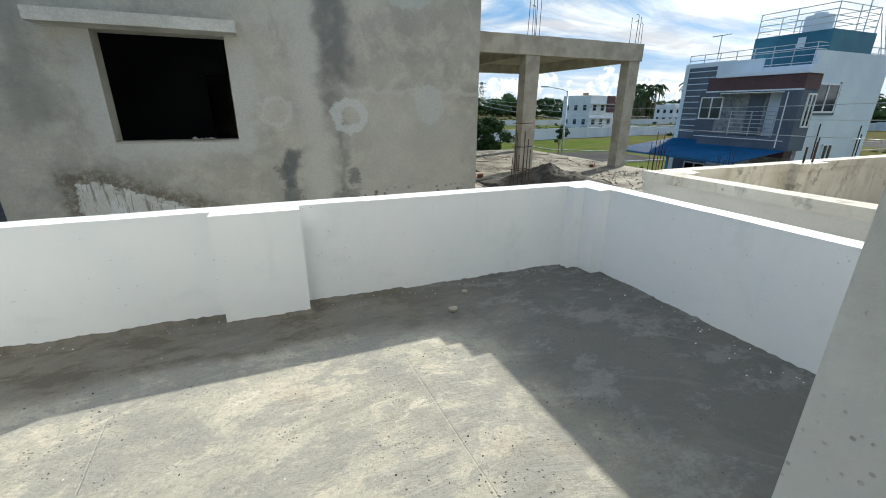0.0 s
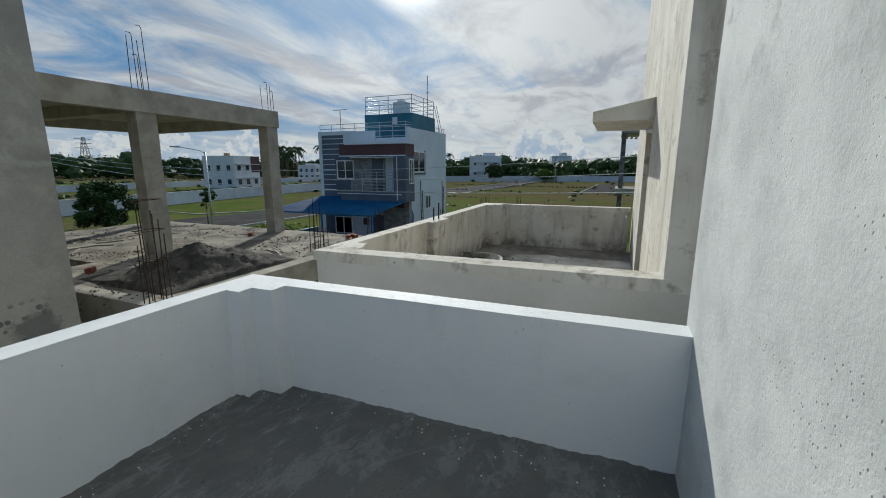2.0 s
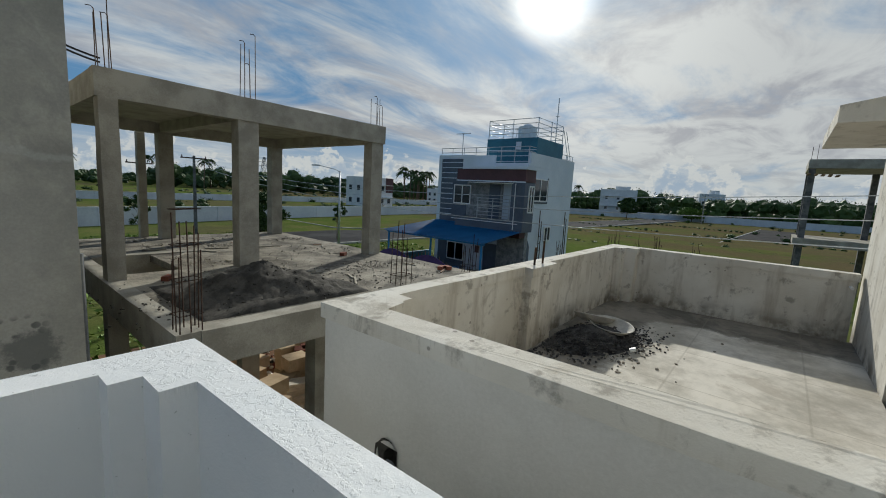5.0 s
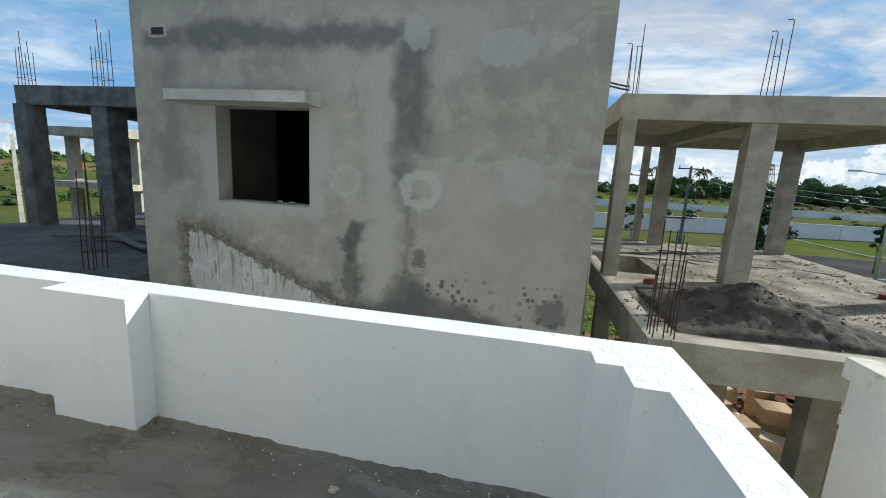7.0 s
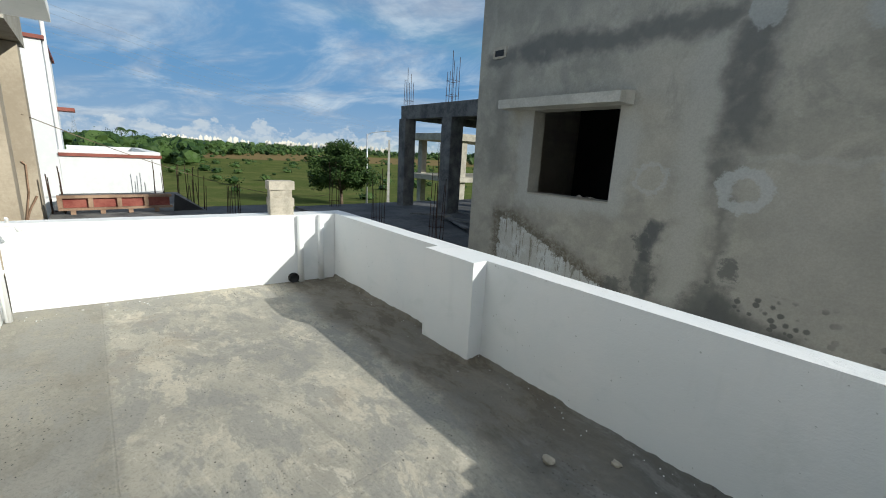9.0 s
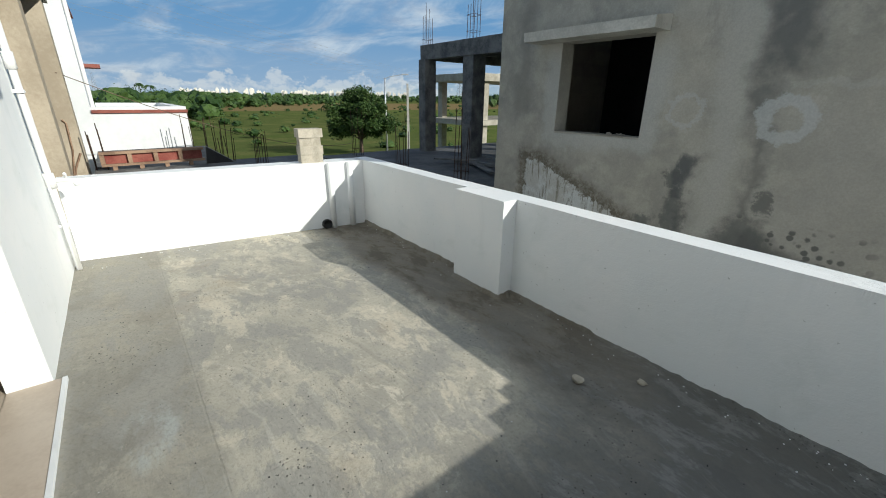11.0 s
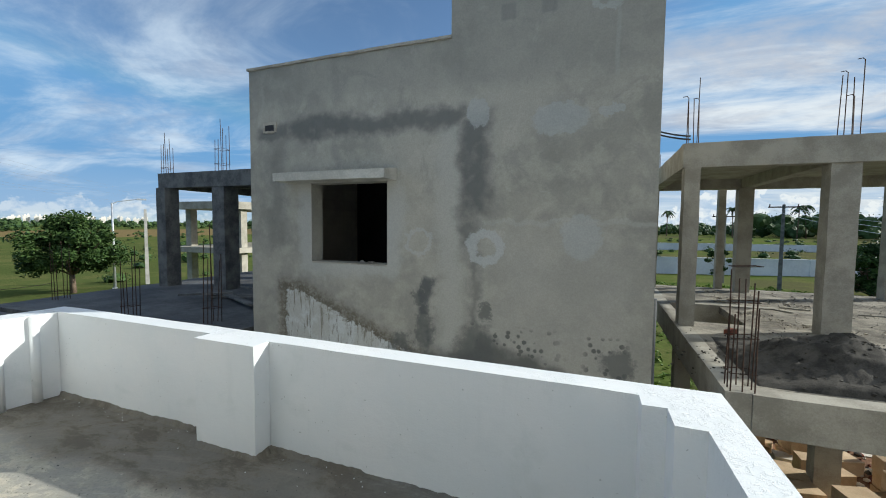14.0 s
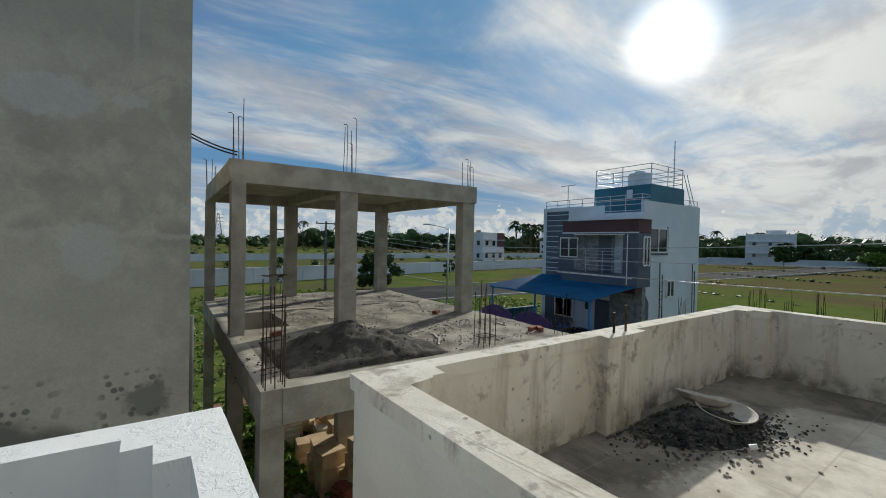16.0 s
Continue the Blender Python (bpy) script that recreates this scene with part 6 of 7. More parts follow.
part("body", roughen(boxed(20.3, 20.9, 13.2, 14.4, GROUND + 0.35, GROUND + 0.85, 0.12), 0.02, 3.0), "black_plastic", scooter)
part("seat", boxed(20.45, 20.75, 13.2, 13.9, GROUND + 0.85, GROUND + 0.95, 0.04), "black_plastic", scooter)
part("steering_column", rods([(20.6, 14.35, GROUND + 0.5), (20.6, 14.25, GROUND + 1.15), (20.35, 14.2, GROUND + 1.17), (20.85, 14.2, GROUND + 1.17)], 0.03), "galv", scooter)
for y in (13.25, 14.5):
    part("wheel", soften((lambda b, yy: (rod(b, (20.54, yy, GROUND + 0.24), (20.66, yy, GROUND + 0.24), 0.24, 18), b)[1])(bmesh.new(), y), 0.03, 2), "black_plastic", scooter)


def plant_pot(at, r, h, seed, label="terracotta pot with a leafy plant under the blue awning"):
    ob = thing("plant_pot", label, "plant pot", at, "potted plants")
    bm = bmesh.new()
    rod(bm, (0, 0, 0), (0, 0, h), r * 0.7, 14, r)
    rod(bm, (0, 0, h - 0.05), (0, 0, h + 0.01), r * 1.1, 14)
    part("pot", bm, "brick", ob, local=True)
    rnd = random.Random(seed)
    bm = bmesh.new()
    for _ in range(110):
        a, f, up = rnd.uniform(0, math.tau), rnd.uniform(0.2, 1.0), rnd.uniform(0.05, 0.75)
        q = Vector((math.cos(a) * f * r * 1.5, math.sin(a) * f * r * 1.5, h + up))
        u = Vector((math.cos(a), math.sin(a), rnd.uniform(-0.4, 0.9))).normalized() * 0.11
        w = u.cross(Vector((0, 0, 1))).normalized() * 0.045
        bm.faces.new([bm.verts.new(q + v) for v in (-u, w, u, -w)])
    part("foliage", bm, "leaf", ob, kind="stuff", local=True)
    return ob


for i, (x, y, r) in enumerate(((19.2, 15.6, 0.2), (18.9, 14.9, 0.24), (18.6, 14.1, 0.26), (19.0, 13.4, 0.2), (18.4, 12.6, 0.22), (18.2, 16.3, 0.22), (19.6, 12.2, 0.18))):
    plant_pot((x, y, GROUND), r, 0.34 + 0.1 * (i % 3), 90 + i)
drum = thing("water_drum", "blue plastic water drum under the awning", "drum", (20.9, 15.1, GROUND))
part("body", soften((lambda b: (rod(b, (20.9, 15.1, GROUND), (20.9, 15.1, GROUND + 0.85), 0.29, 18), b)[1])(bmesh.new()), 0.04, 2), "awning", drum)


# ---- far houses ----
def far_house(at, size, turn, label, red=False, steps=True):
    w, d, h = size
    ob = thing("far_house", label, "house", at, "far houses")
    part("wall", boxed(-w / 2, w / 2, -d / 2, d / 2, 0, h * 0.8, 0.05), "wall_white", ob, local=True)
    if steps:
        part("roof_room", boxed(-w * 0.1, w * 0.3, -d * 0.2, d * 0.3, h * 0.8 + 0.002, h, 0.05), "wall_white", ob, local=True)
    bm = bmesh.new()
    for x0, x1, y0, y1 in ((-w / 2, w / 2, -d / 2, -d / 2 + 0.25), (-w / 2, w / 2, d / 2 - 0.25, d / 2), (-w / 2, -w / 2 + 0.25, -d / 2 + 0.252, d / 2 - 0.252), (w / 2 - 0.25, w / 2, -d / 2 + 0.252, d / 2 - 0.252)):
        box(bm, x0, x1, y0, y1, h * 0.8 + 0.003, h * 0.8 + 0.9)
    part("parapet", bm, "wall_white", ob, local=True)
    for k_ in range(2):
        for i in range(3):
            x = -w * 0.32 + i * w * 0.32
            z = h * 0.12 + k_ * h * 0.38
            part("window", boxed(x - 0.6, x + 0.6, -d / 2 - 0.05, -d / 2 + 0.02, z, z + 1.3, 0), "glass", ob, local=True)
            part("window", boxed(-w / 2 - 0.05, -w / 2 + 0.02, x * d / w - 0.5, x * d / w + 0.5, z, z + 1.3, 0), "glass", ob, local=True)
        part("canopy", boxed(-w * 0.45, w * 0.45, -d / 2 - 0.7, -d / 2 - 0.052, h * 0.12 + k_ * h * 0.38 + 1.5, h * 0.12 + k_ * h * 0.38 + 1.65, 0), "wall_white", ob, local=True)
    if red:
        part("red_panel", boxed(w * 0.15, w * 0.5 + 0.06, -d / 2 - 0.09, -d / 2 - 0.052, h * 0.45, h * 0.8 + 0.9, 0), "house_maroon", ob, "dark red front panel", local=True)
        part("roof_tank", soften((lambda b: (rod(b, (-w * 0.15, 0, h * 0.8), (-w * 0.15, 0, h * 0.98), 0.7, 14), b)[1])(bmesh.new()), 0.1, 2), "timber", ob, "yellow-brown water tank", local=True)
    ob.matrix_world = pose(*at, 0, 0, turn)
    return ob


far_house((79, 92, GROUND), (9.5, 9, 9.0), 10, "white two-storey house with dark red panel, beyond the boundary wall", True, False)
far_house((144, 121, GROUND), (9, 8, 7.0), 10, "small white house beyond the boundary wall")
far_house((222, 67, GROUND), (17, 12, 13.2), -75, "large white house on the far plain")
far_house((228, 28, GROUND), (10, 10, 13), -75, "tall narrow white house on the far plain")
far_house((-8, 128, GROUND), (10, 7, 4.0), 5, "low white house far across the plots", False, False)

# pale apartment blocks on the western horizon
rnd = random.Random(5)
for i in range(74):
    a = -83.2 + i * 0.36 + rnd.uniform(-0.12, 0.12)
    if -74.3 < a < -72.4 or rnd.random() < 0.08:
        continue
    dist = 900 + rnd.uniform(-50, 50)
    h = rnd.uniform(10.5, 14.5) + 1.5 * math.sin(i * 0.7)
    hw = rnd.uniform(2.2, 3.6)
    ob = thing("apartment_block", "pale apartment block on the far horizon", "building", (dist * math.sin(radians(a)), dist * math.cos(radians(a)), GROUND), "far apartment blocks")
    part("wall", boxed(-6, 6, -hw, hw, 0, h, 0), "apartment", ob, local=True)
    bm = bmesh.new()
    for lv in range(4):
        for q in (-0.5, 0.5):
            box(bm, 6.0, 6.15, q * hw - 0.55, q * hw + 0.55, 2.0 + lv * h / 4.4, 3.4 + lv * h / 4.4)
    part("window_band", bm, "glass", ob, kind="stuff", local=True)
    part("roof_room", boxed(-3, 2, -hw * 0.5, hw * 0.3, h + 0.01, h + rnd.uniform(1.2, 2.6), 0), "apartment", ob, local=True)
    ob.rotation_euler.z = radians(-a - 90 + 180)


# ---- west: neighbour frame, white house, formwork ----
tan = thing("unfinished_wing", "tan plastered unfinished wing with a raw concrete beam", "building", (-6.5, -1.2, GROUND))
part("wall", boxed(-6.3, -4.4, -3.2, -0.45, GROUND, 2.9, 0.01), "tan_wall", tan)
part("column", boxed(-6.28, -5.95, -0.44, 0.05, GROUND, 2.85, 0.012), "tan_wall", tan)
part("column", boxed(-5.2, -4.85, -0.44, -0.10, GROUND, 2.85, 0.012), "tan_wall", tan)
part("roof_beam", boxed(-6.5, -4.4, -0.46, 0.09, 2.86, 3.3, 0.012), "concrete", tan)
part("roof_slab", boxed(-6.5, -4.4, -3.2, -0.462, 2.91, 3.1, 0), "concrete", tan)
part("loose_cable", rods([(-5.935, -0.104, 1.25), (-5.935, -0.064, 1.2), (-5.935, -0.080, 0.8), (-5.935, -0.144, 0.45), (-5.935, -0.200, 0.2)], 0.012), "timber", tan)
part("loose_cable", rods([(-5.935, 0.000, 0.75), (-5.935, -0.096, 0.55), (-5.935, -0.176, 0.3)], 0.014), "timber", tan)
wh = thing("white_house", "bright white house with red-brown coping and low terrace wall", "house", (-12, -1.5, GROUND))
part("wall", boxed(-12.5, -9.0, -4.5, 0.18, GROUND, 3.4, 0.02), "wall_white", wh)
part("coping", boxed(-12.6, -8.95, -4.6, 0.23, 3.402, 3.47, 0.005), "red_trim", wh, "red-brown coping")
part("sun_shade", boxed(-10.3, -9.6, 0.182, 0.52, 2.14, 2.21, 0.005), "red_trim", wh, "red-brown sun shade")
part("terrace_wall", boxed(-9.2, -9.0, 0.182, 1.9, GROUND, 1.36, 0.02), "wall_white", wh)
part("terrace_wall", boxed(-14.0, -9.202, 1.7, 1.9, GROUND, 1.36, 0.02), "wall_white", wh)
part("terrace_band", boxed(-8.998, -8.96, 0.182, 1.92, 1.23, 1.295, 0.004), "red_trim", wh, "red-brown band along the terrace wall")
part("terrace_wall", boxed(-14.0, -13.8, 0.182, 1.698, GROUND, 1.36, 0.02), "wall_white", wh)
part("terrace_floor", boxed(-13.79, -9.21, 0.182, 1.69, 0.1, 0.25, 0), "wall_white", wh)
part("down_pipe", rods([(-9.1, 0.225, 4.0), (-9.1, 0.225, 1.3)], 0.035, 8), "pvc", wh)
part("aerial", rods([(-9.3, -0.2, 3.4), (-9.3, -0.2, 4.3)], 0.02), "galv", wh)
part("aerial", rods([(-9.3, -0.45, 4.0), (-9.3, 0.05, 4.0)], 0.014), "galv", wh)
part("black_tank", soften((lambda b: (rod(b, (-9.6, -0.9, 3.475), (-9.6, -0.9, 4.1), 0.45, 18), b)[1])(bmesh.new()), 0.06, 2), "black_plastic", wh, "black roof water tank")
fw = thing("formwork", "red-brown shuttering panels set up for a roof beam", "formwork", (-5.7, 0.8, 0.3))
part("platform", boxed(-8.6, -5.1, 0.12, 2.1, 0.42, 0.50, 0.01), "concrete_dark", fw, "dark shuttering platform")
for x in (-8.4, -5.3):
    for y in (0.25, 1.95):
        part("prop", rods([(x, y, GROUND), (x, y, 0.42)], 0.05, 8), "timber", fw)
part("top_rail", boxed(-5.66, -5.56, 0.22, 1.62, 0.745, 0.785, 0.005), "timber", fw)
part("bottom_rail", boxed(-5.66, -5.56, 0.22, 1.62, 0.565, 0.60, 0.005), "timber", fw)
for i in range(4):
    y0 = 0.25 + i * 0.342
    part("strut", boxed(-5.63, -5.58, y0 + 0.1, y0 + 0.16, 0.502, 0.563, 0.003), "timber", fw)
    part("panel", boxed(-5.64, -5.61, y0 + 0.03, y0 + 0.315, 0.602, 0.743, 0.003), "timber_red", fw, "red-stained shuttering panel")
    part("stud", boxed(-5.66, -5.57, y0 - 0.03, y0 + 0.028, 0.602, 0.743, 0.003), "timber", fw)
bm = bmesh.new()
prism(bm, [(1.64, 0.502), (2.08, 0.502), (1.67, 0.785)], 0, 0.05)
for v in bm.verts:
    v.co = Vector((-5.64 + v.co.z, v.co.x, v.co.y))
part("brace", bm, "cable", fw)
for args in (((-5.8, 0.22, 0.4), 0.14, 0.8, 6, 0, 1, 0.03, 31), ((-7.0, 2.25, 0.2), 0.2, 1.0, 8, 0, 0, 0.05, 32), ((-6.8, 2.85, 0.2), 0.2, 0.75, 8, 0, 0, 0.04, 33), ((-8.4, 1.75, 0.5), 0.16, 0.75, 5, 0, 0, 0.03, 34), ((-9.5, 2.35, 0.2), 0.2, 0.95, 6, 0, 0, 0.03, 35)):
    rebar_cluster(*args)
wing = thing("site_columns", "unfinished low frame west of the terrace", "building", (-7, 2.5, GROUND))
for x, y in ((-7.0, 2.25), (-6.8, 2.85), (-9.5, 2.35)):
    part("column", boxed(x - 0.15, x + 0.15, y - 0.15, y + 0.15, GROUND, 0.2, 0.01), "concrete_dark", wing)
part("slab", boxed(-10.0, -6.4, 1.95, 4.9, -0.2, -0.05, 0.01), "slab_dark", wing)

# second frame seen through the dark one
ff = thing("concrete_frame", "distant unfinished concrete frame in the grass", "building", (-17, 17, GROUND))
for x, y in ((-17.0, 15.6), (-17.0, 18.0), (-13.6, 15.6), (-13.6, 18.0), (-17.0, 20.5), (-13.6, 20.5)):
    part("column", boxed(x - 0.18, x + 0.18, y - 0.18, y + 0.18, GROUND, 2.4, 0.01), "concrete", ff)
part("roof_slab", boxed(-17.4, -13.2, 14.6, 20.9, 2.402, 2.75, 0.01), "concrete", ff)
part("floor_slab", boxed(-17.4, -13.2, 14.6, 20.9, 0.3, 0.55, 0.01), "concrete", ff)

# unfinished frame east of the neighbour, and column stubs with bars in the plots
ef = thing("concrete_frame", "unfinished dark concrete frame beyond the neighbour house", "building", (36, -2, GROUND))
for x in (34.2, 38.0):
    for y in (0.0, -3.0, -6.0):
        part("column", boxed(x - 0.15, x + 0.15, y - 0.15, y + 0.15, GROUND, 4.2, 0.01), "concrete_dark", ef)
part("floor_slab", boxed(33.6, 38.4, -6.4, 0.35, -0.15, 0.25, 0.01), "concrete", ef)
part("roof_slab", boxed(33.8, 38.4, -6.4, 0.2, 4.202, 4.7, 0.01), "concrete", ef)
for i in range(5):
    part("shutter_board", boxed(33.3, 34.6, 0.05 - 0.3 * i, 0.2 - 0.3 * i, 3.85 - 0.02 * i, 3.9 - 0.02 * i, 0), "timber", ef)
rebar_cluster((34.2, 0.0, 4.68), 0.25, 1.0, 6, 0, 0, 0.02, 61)
stub = thing("site_columns", "short concrete column stubs in the empty plot", "building", (20, 5, GROUND))
for i, (x, y) in enumerate(((21.0, 6.6), (21.4, 5.6), (21.6, 4.8), (17.5, 7.4), (24.0, 7.2), (24.2, 5.4), (21.5, 3.4))):
    part("stub", boxed(x - 0.12, x + 0.12, y - 0.12, y + 0.12, GROUND, -0.9, 0.01), "concrete", stub)
    rebar_cluster((x, y, -0.9), 0.16, 1.25, 6, 0, 0, 0.05, 70 + i)

# tile cartons and debris on the red earth
rnd = random.Random(9)
for i in range(46):
    x, y = rnd.uniform(5.6, 9.3), rnd.uniform(7.3, 11.8)
    if 5.7 < x < 6.9 and y < 7.2 or 6.0 < x < 6.7 and 8.7 < y < 9.4:
        continue
    lv = rnd.choice((1, 2, 2, 3, 4))
    turn = rnd.uniform(-30, 30)
    w, d = rnd.uniform(0.40, 0.62), rnd.uniform(0.30, 0.44)
    kind_of = rnd.choice(("carton", "carton", "carton", "tile", "brick"))
    for j in range(lv):
        if kind_of == "carton":
            ob = part("carton", roughen(boxed(-w / 2, w / 2, -d / 2, d / 2, 0, 0.30, 0.008), 0.006, 4.0), "carton")
            ob.matrix_world = pose(x + rnd.uniform(-0.04, 0.04), y + rnd.uniform(-0.04, 0.04), GROUND + 0.025 + j * 0.30, 0, 0, turn + rnd.uniform(-6, 6))
            tagged(ob, "brown carton of floor tiles stacked on the red earth", "carton", "tile cartons")
        else:
            for q in range(4):
                ob = part("tile" if kind_of == "tile" else "brick", boxed(-w / 2, w / 2, -d / 2, d / 2, 0, 0.07, 0.006), kind_of)
                ob.matrix_world = pose(x + rnd.uniform(-0.03, 0.03), y + rnd.uniform(-0.03, 0.03), GROUND + 0.025 + j * 0.29 + q * 0.0725, 0, 0, turn + rnd.uniform(-8, 8))
                tagged(ob, "pale tile slab in a loose stack" if kind_of == "tile" else "red clay slab in a loose stack", "tile" if kind_of == "tile" else "brick", "stacked building pieces")
scatter("site_rubble", "broken brick and tile pieces on the red earth", "brick", 420, lambda r: (r.uniform(5.4, 9.6), r.uniform(6.8, 12.6), GROUND + 0.03), (0.03, 0.11), seed=44, category="rubble")
scatter("site_rubble", "pale broken tile pieces on the red earth", "tile", 260, lambda r: (r.uniform(5.4, 9.6), r.uniform(6.8, 12.6), GROUND + 0.03), (0.03, 0.13), seed=45, category="rubble")
for i, (x, y, a) in enumerate(((8.7, 12.6, 10), (9.6, 11.9, 30), (9.9, 11.2, -20), (8.2, 13.0, 5))):
    ob = part("loose_tile", boxed(-0.4, 0.4, -0.3, 0.3, 0, 0.02, 0.003), "tile")
    ob.matrix_world = pose(x, y, GROUND + 0.035, 0, 0, a)
    tagged(ob, "loose pale floor tile lying on the earth", "tile", "loose tiles")
scatter("site_rubble", "broken concrete and stones between the houses", "stone", 260, lambda r: (r.uniform(3.6, 6.6), r.uniform(4.6, 9.0), GROUND + 0.05), (0.06, 0.26), seed=41, category="rubble")
scatter("site_rubble", "dirt clods between the houses", "sand", 300, lambda r: (r.uniform(3.4, 10.5), r.uniform(3.5, 13.0), GROUND + 0.03), (0.03, 0.12), seed=42, category="rubble")


# ---- plants ----
ico = bmesh.new()
bmesh.ops.create_icosphere(ico, subdivisions=2, radius=1.0)
ico.verts.ensure_lookup_table()
ICO_V = np.array([v.co for v in ico.verts])
ICO_F = np.array([[v.index for v in f.verts] for f in ico.faces])
ico.free()


def foliage(name, label, category, mat, clumps, per, leaf, seed, flat=0.7, core=0.62):
    """Many leafy clumps as one mesh: a lumpy heart with a ragged coat of single leaves. clumps: rows of x, y, z, radius."""
    rng = np.random.default_rng(seed)
    clumps = np.array(clumps)
    count, m = len(clumps), len(ICO_V)
    squash = np.array((1.0, 1.0, flat))
    bumps = rng.uniform(0.55, 1.15, (count, m, 1)) * core
    heart = clumps[:, None, :3] + ICO_V[None] * bumps * clumps[:, None, 3:4] * squash
    heart_faces = ICO_F[None] + (np.arange(count) * m)[:, None, None]
    d = rng.normal(size=(count, per, 3))
    d /= np.linalg.norm(d, axis=2, keepdims=True)
    at = clumps[:, None, :3] + d * rng.uniform(0.55, 1.08, (count, per, 1)) * clumps[:, None, 3:4] * squash
    u = rng.normal(size=(count, per, 3))
    u /= np.linalg.norm(u, axis=2, keepdims=True)
    w = np.cross(u, rng.normal(size=(count, per, 3)))
    w /= np.linalg.norm(w, axis=2, keepdims=True)
    size = rng.uniform(0.6, 1.3, (count, per, 1)) * clumps[:, None, 3:4] * leaf
    quad = np.stack((at - u * size, at + w * size * 0.5, at + u * size, at - w * size * 0.5), axis=2).reshape(-1, 3)
    start = count * m
    faces = heart_faces.reshape(-1, 3).tolist() + (start + np.arange(len(quad)).reshape(-1, 4)).tolist()
    me = bpy.data.meshes.new(name)
    me.from_pydata(np.concatenate((heart.reshape(-1, 3), quad)).tolist(), [], faces)
    me.materials.append(MAT[mat])
    return tagged(new(name, me), label, category, kind="stuff")


def leaves(bm, centre, radius, count, size, rnd, flat=0.8):
    for _ in range(count):
        d = Vector((rnd.gauss(0, 1), rnd.gauss(0, 1), rnd.gauss(0, 1))).normalized() * radius * rnd.random() ** 0.45
        d.z *= flat
        p = Vector(centre) + d
        u = Vector((rnd.gauss(0, 1), rnd.gauss(0, 1), rnd.gauss(0, 0.6))).normalized()
        w = u.cross(Vector((rnd.gauss(0, 1), rnd.gauss(0, 1), rnd.gauss(0, 1)))).normalized()
        s = size * rnd.uniform(0.6, 1.3)
        bm.faces.new([bm.verts.new(p + q) for q in (-u * s, w * s * 0.45, u * s, -w * s * 0.45)])


def tree(at, height, spread, seed, label, leaf_size=0.16, clumps=34, per=150, mat="leaf", trunk=0.16, bare=0.3):
    rnd = random.Random(seed)
    ob = thing("tree", label, "tree", at)
    bm = bmesh.new()
    fork = Vector((rnd.uniform(-0.2, 0.2), rnd.uniform(-0.2, 0.2), height * bare))
    rod(bm, (0, 0, -0.1), fork, trunk, 9, trunk * 0.7)
    crown = bmesh.new()
    for i in range(clumps):
        a = rnd.uniform(0, math.tau)
        f = rnd.random() ** 0.6
        z = height * (bare + (1 - bare) * rnd.uniform(0.12, 0.95))
        r = spread * f * math.sin(math.pi * min(0.95, max(0.15, (z / height - bare) / (1 - bare) * 0.8 + 0.15)))
        tip = Vector((r * math.cos(a), r * math.sin(a), z))
        if i % 2 == 0:
            mid = fork.lerp(tip, 0.5) + Vector((rnd.uniform(-0.15, 0.15), rnd.uniform(-0.15, 0.15), 0.1))
            rod(bm, fork - Vector((0, 0, 0.05)), mid, trunk * 0.36, 6, trunk * 0.22)
            rod(bm, mid, tip, trunk * 0.22, 5, trunk * 0.06)
        leaves(crown, tip, spread * rnd.uniform(0.16, 0.30), per, leaf_size, rnd)
    part("trunk", bm, "bark", ob, smooth=True, local=True)
    part("crown", crown, mat, ob, kind="stuff", local=True)
    return ob


tree((-32.5, 18.2, GROUND), 5.6, 3.3, 3, "leafy green tree with a forked trunk in the open grassland", 0.13, 62, 300, trunk=0.19, bare=0.24)
tree((21.5, 39.5, GROUND), 3.9, 2.5, 4, "dense dark green bush-like tree by the road", 0.15, 44, 220, bare=0.06)
tree((26.0, 33.4, GROUND), 3.6, 0.9, 5, "thin young roadside tree", 0.12, 12, 60, trunk=0.05, bare=0.45)
tree((11.2, 37.0, GROUND), 3.6, 1.0, 6, "thin young roadside tree", 0.12, 14, 60, trunk=0.05, bare=0.4)
tree((205, 57, GROUND), 7, 5, 8, "pale green tree before the far white house", 0.7, 30, 90)
tree((150, 42, GROUND), 5, 4, 9, "dark green tree on the plain", 0.5, 24, 80)
tree((165, 25, GROUND), 4.5, 5, 10, "light green shrub on the plain", 0.5, 24, 80, "weed")


def palm(at, height, seed):
    rnd = random.Random(seed)
    ob = thing("palm_tree", "tall coconut palm on the horizon", "palm tree", at, "coconut palms")
    bm = bmesh.new()
    tip = Vector((rnd.uniform(-0.8, 0.8), rnd.uniform(-0.8, 0.8), height))
    rod(bm, (0, 0, 0), tip, 0.28, 7, 0.18)
    part("trunk", bm, "bark", ob, local=True)
    bm = bmesh.new()
    for i in range(16):
        a, up = rnd.uniform(0, math.tau), rnd.uniform(-0.2, 1.1)
        d = Vector((math.cos(a), math.sin(a), 0))
        prev = tip.copy()
        for j in range(7):
            f = (j + 1) / 7
            q = tip + d * 3.6 * f + Vector((0, 0, 2.2 * up * f - 3.2 * f * f))
            side = d.cross(Vector((0, 0, 1))) * (0.75 * math.sin(math.pi * min(0.95, f + 0.1)) + 0.1)
            for s in (-1, 1):
                bm.faces.new([bm.verts.new(w) for w in (prev, q, q + side * s - Vector((0, 0, 0.45)), prev + side * s * 0.8 - Vector((0, 0, 0.4)))])
            prev = q
    part("crown", bm, "leaf_far", ob, kind="stuff", local=True)
    return ob


rnd = random.Random(12)
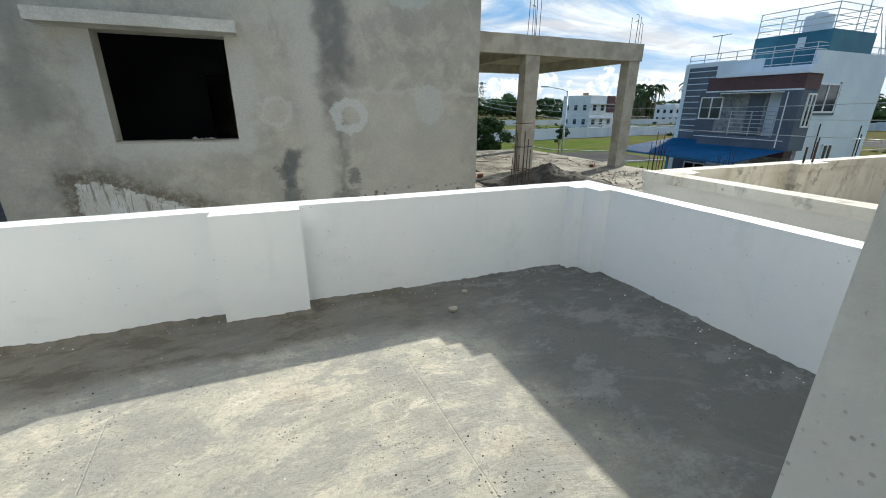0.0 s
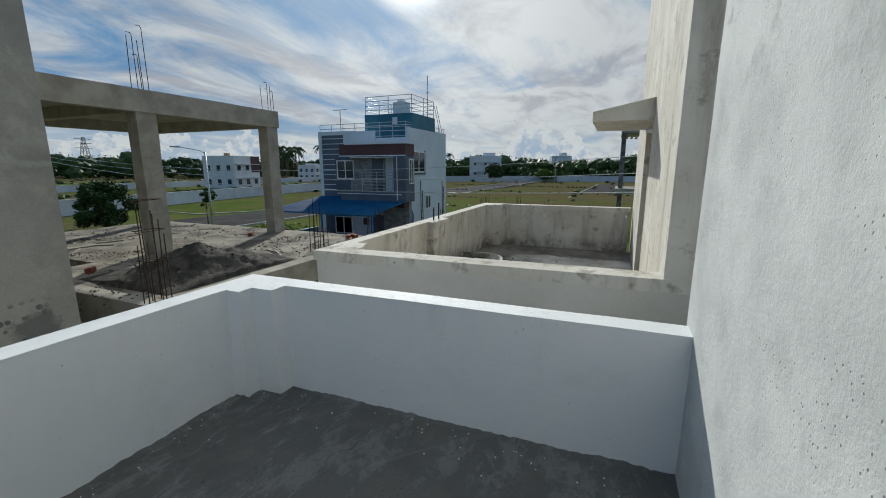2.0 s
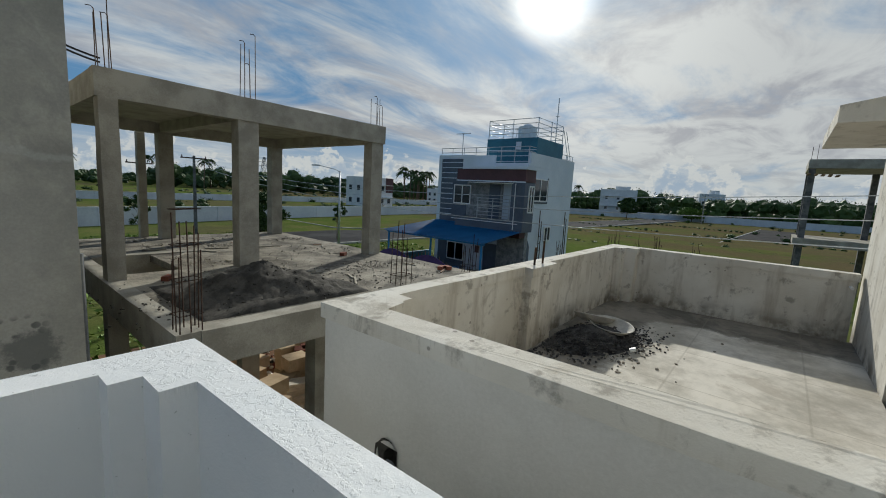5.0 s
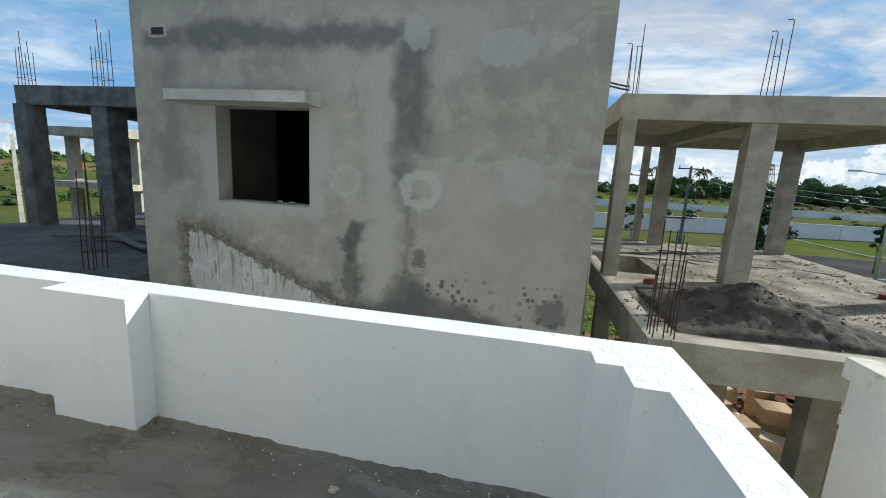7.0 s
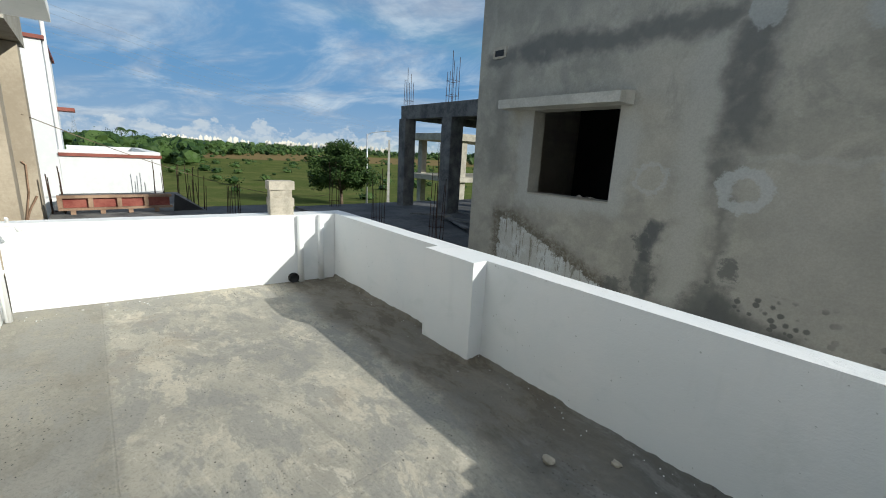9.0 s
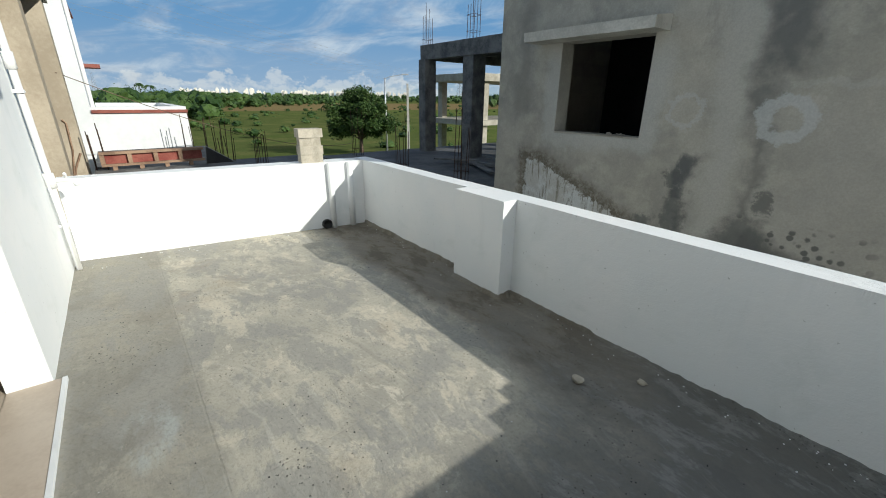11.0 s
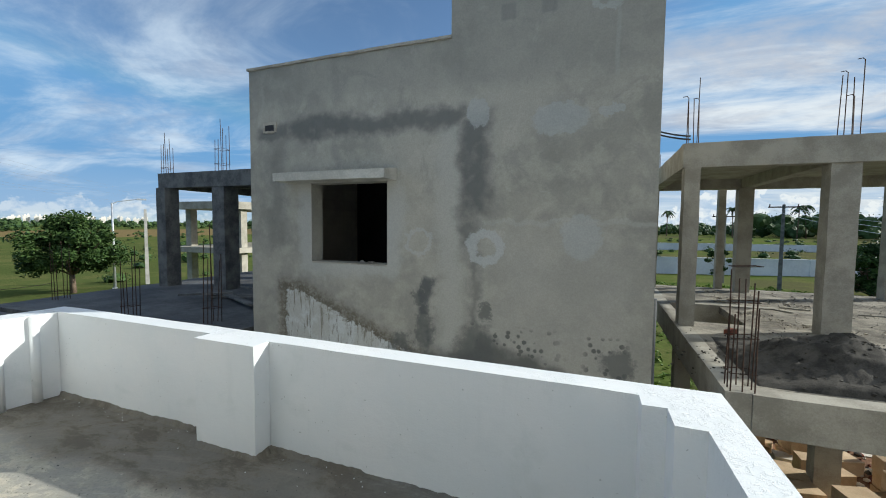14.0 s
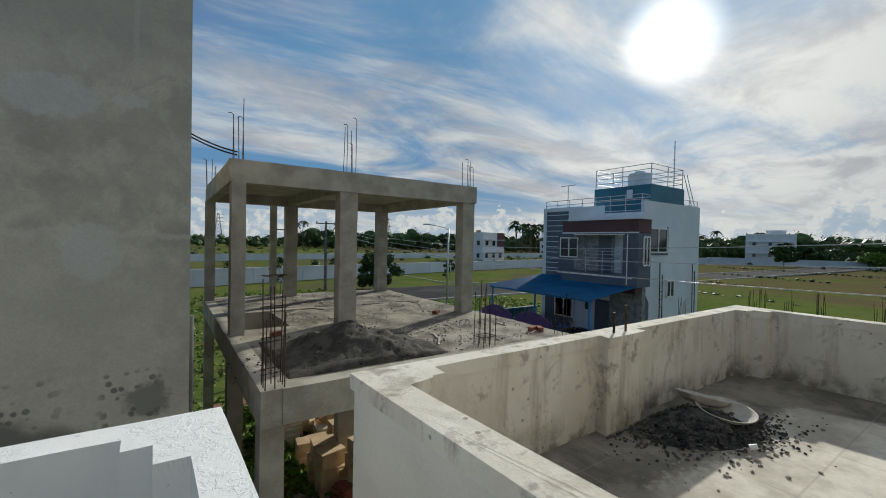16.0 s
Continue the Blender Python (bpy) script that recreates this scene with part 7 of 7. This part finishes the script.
for i in range(12):
    palm((150 + rnd.uniform(-11, 11), 134 + rnd.uniform(-7, 7), GROUND), rnd.uniform(11, 16), i)
for i, (x, y, h) in enumerate(((60, 225, 14), (66, 230, 15), (84, 225, 14), (90, 232, 15), (-330, 18, 11), (-336, 24, 10), (300, 120, 16), (312, 100, 15), (35, 240, 13))):
    palm((x, y, GROUND), h, 40 + i)

# far woods, scrub and hedges
rnd = random.Random(77)
rows = []
for i in range(1900):
    a = rnd.uniform(-110, 110)
    d = rnd.uniform(235, 420) * (1.5 if a < -45 else 1.0)
    h = rnd.uniform(5, 10) * (0.8 if a < 15 else 1.25)
    x, y = d * math.sin(radians(a)), d * math.cos(radians(a))
    for j in range(2):
        r = h * rnd.uniform(0.30, 0.52)
        rows.append((x + rnd.uniform(-0.5, 0.5) * h, y + rnd.uniform(-0.5, 0.5) * h, GROUND + h * (0.32 + 0.36 * j), r))
foliage("far_woods", "dark belt of trees along the horizon", "woods", "leaf_far", rows, 80, 0.085, 1, 0.85, 0.8)
rows = []
for i in range(520):                                # the taller wood towards the sunrise
    a = rnd.uniform(66, 112)
    d = rnd.uniform(185, 330)
    if 68 < a < 78 and d < 240:
        continue
    h = rnd.uniform(6, 11.5) * (0.6 + 0.4 * d / 330)
    for j in range(2):
        rows.append((d * math.sin(radians(a)) + rnd.uniform(-2, 2), d * math.cos(radians(a)) + rnd.uniform(-2, 2), GROUND + h * (0.3 + 0.38 * j), h * rnd.uniform(0.32, 0.5)))
for i in range(620):                                # the thicket in the west
    a = rnd.uniform(-100, -66)
    d = rnd.uniform(95, 330)
    if a > -80 and d < 170 + (a + 80) * 7:
        continue
    h = rnd.uniform(2.6, 6.5) * (1.0 if a < -76 else 0.7)
    for j in range(2):
        rows.append((d * math.sin(radians(a)) + rnd.uniform(-1.5, 1.5), d * math.cos(radians(a)) + rnd.uniform(-1.5, 1.5), GROUND + h * (0.3 + 0.36 * j), h * rnd.uniform(0.34, 0.55)))
foliage("woods", "dense green thicket beyond the open grass", "woods", "leaf", rows, 110, 0.075, 2, 0.85, 0.8)
rows = []
for i in range(560):
    a = rnd.uniform(-112, 112)
    d = 48 + 190 * rnd.random() ** 0.7
    x, y = d * math.sin(radians(a)), d * math.cos(radians(a))
    if 15 < x < 140 and 10 < y < 58:
        continue
    r = rnd.uniform(0.3, 1.3)
    rows.append((x, y, GROUND + r * 0.35, r))
for i in range(300):
    a = rnd.uniform(-112, -48)
    d = 40 + 230 * rnd.random() ** 0.8
    r = rnd.uniform(0.4, 1.7)
    if 140 < d < 290 and -78 < a < -58:
        continue
    rows.append((d * math.sin(radians(a)), d * math.cos(radians(a)), GROUND + r * 0.3, r))
for x0 in (47, 62, 84, 112):                        # hedge banks between the plots
    for i in range(90):
        y = -45 + i * 1.05
        if noise.noise(Vector((x0, y * 0.16, 0))) > -0.12:
            r = rnd.uniform(0.25, 0.6)
            rows.append((x0 + y * 0.25 + rnd.uniform(-0.6, 0.6), y, GROUND + r * 0.3, r))
for i in range(220):                                # shrubs in the northern plots
    x, y = rnd.uniform(-30, 140), rnd.uniform(64, 200)
    r = rnd.uniform(0.4, 1.5)
    rows.append((x, y, GROUND + r * 0.35, r))
foliage("scrub", "low green scrub scattered over the plain", "shrubs", "leaf", rows, 90, 0.10, 3, 0.6, 0.65)
bm = bmesh.new()
for i in range(5200):
    x, y = rnd.uniform(3.0, 30), rnd.uniform(4.2, 42)
    if 4.6 < x < 10.5 and 6.5 < y < 14 or x > 16.4 and y < 18 or 20 < x < 33 and y > 30:
        continue
    s = rnd.uniform(0.06, 0.22)
    leaves(bm, (x, y, GROUND + s * 0.4), s, 5, s * 0.7, rnd, 0.8)
tagged(part("weeds", bm, "weed", kind="stuff"), "bright green weeds and grass tufts", "weeds")
bm = bmesh.new()
for i in range(1500):
    x, y = rnd.uniform(3.5, 6.3), rnd.uniform(6.4, 14.0)
    s = rnd.uniform(0.05, 0.2)
    leaves(bm, (x, y, GROUND + 0.06 + s * 0.4), s, 5, s * 0.7, rnd, 0.8)
tagged(part("weeds", bm, "weed", kind="stuff"), "green weeds growing under the concrete frame", "weeds")
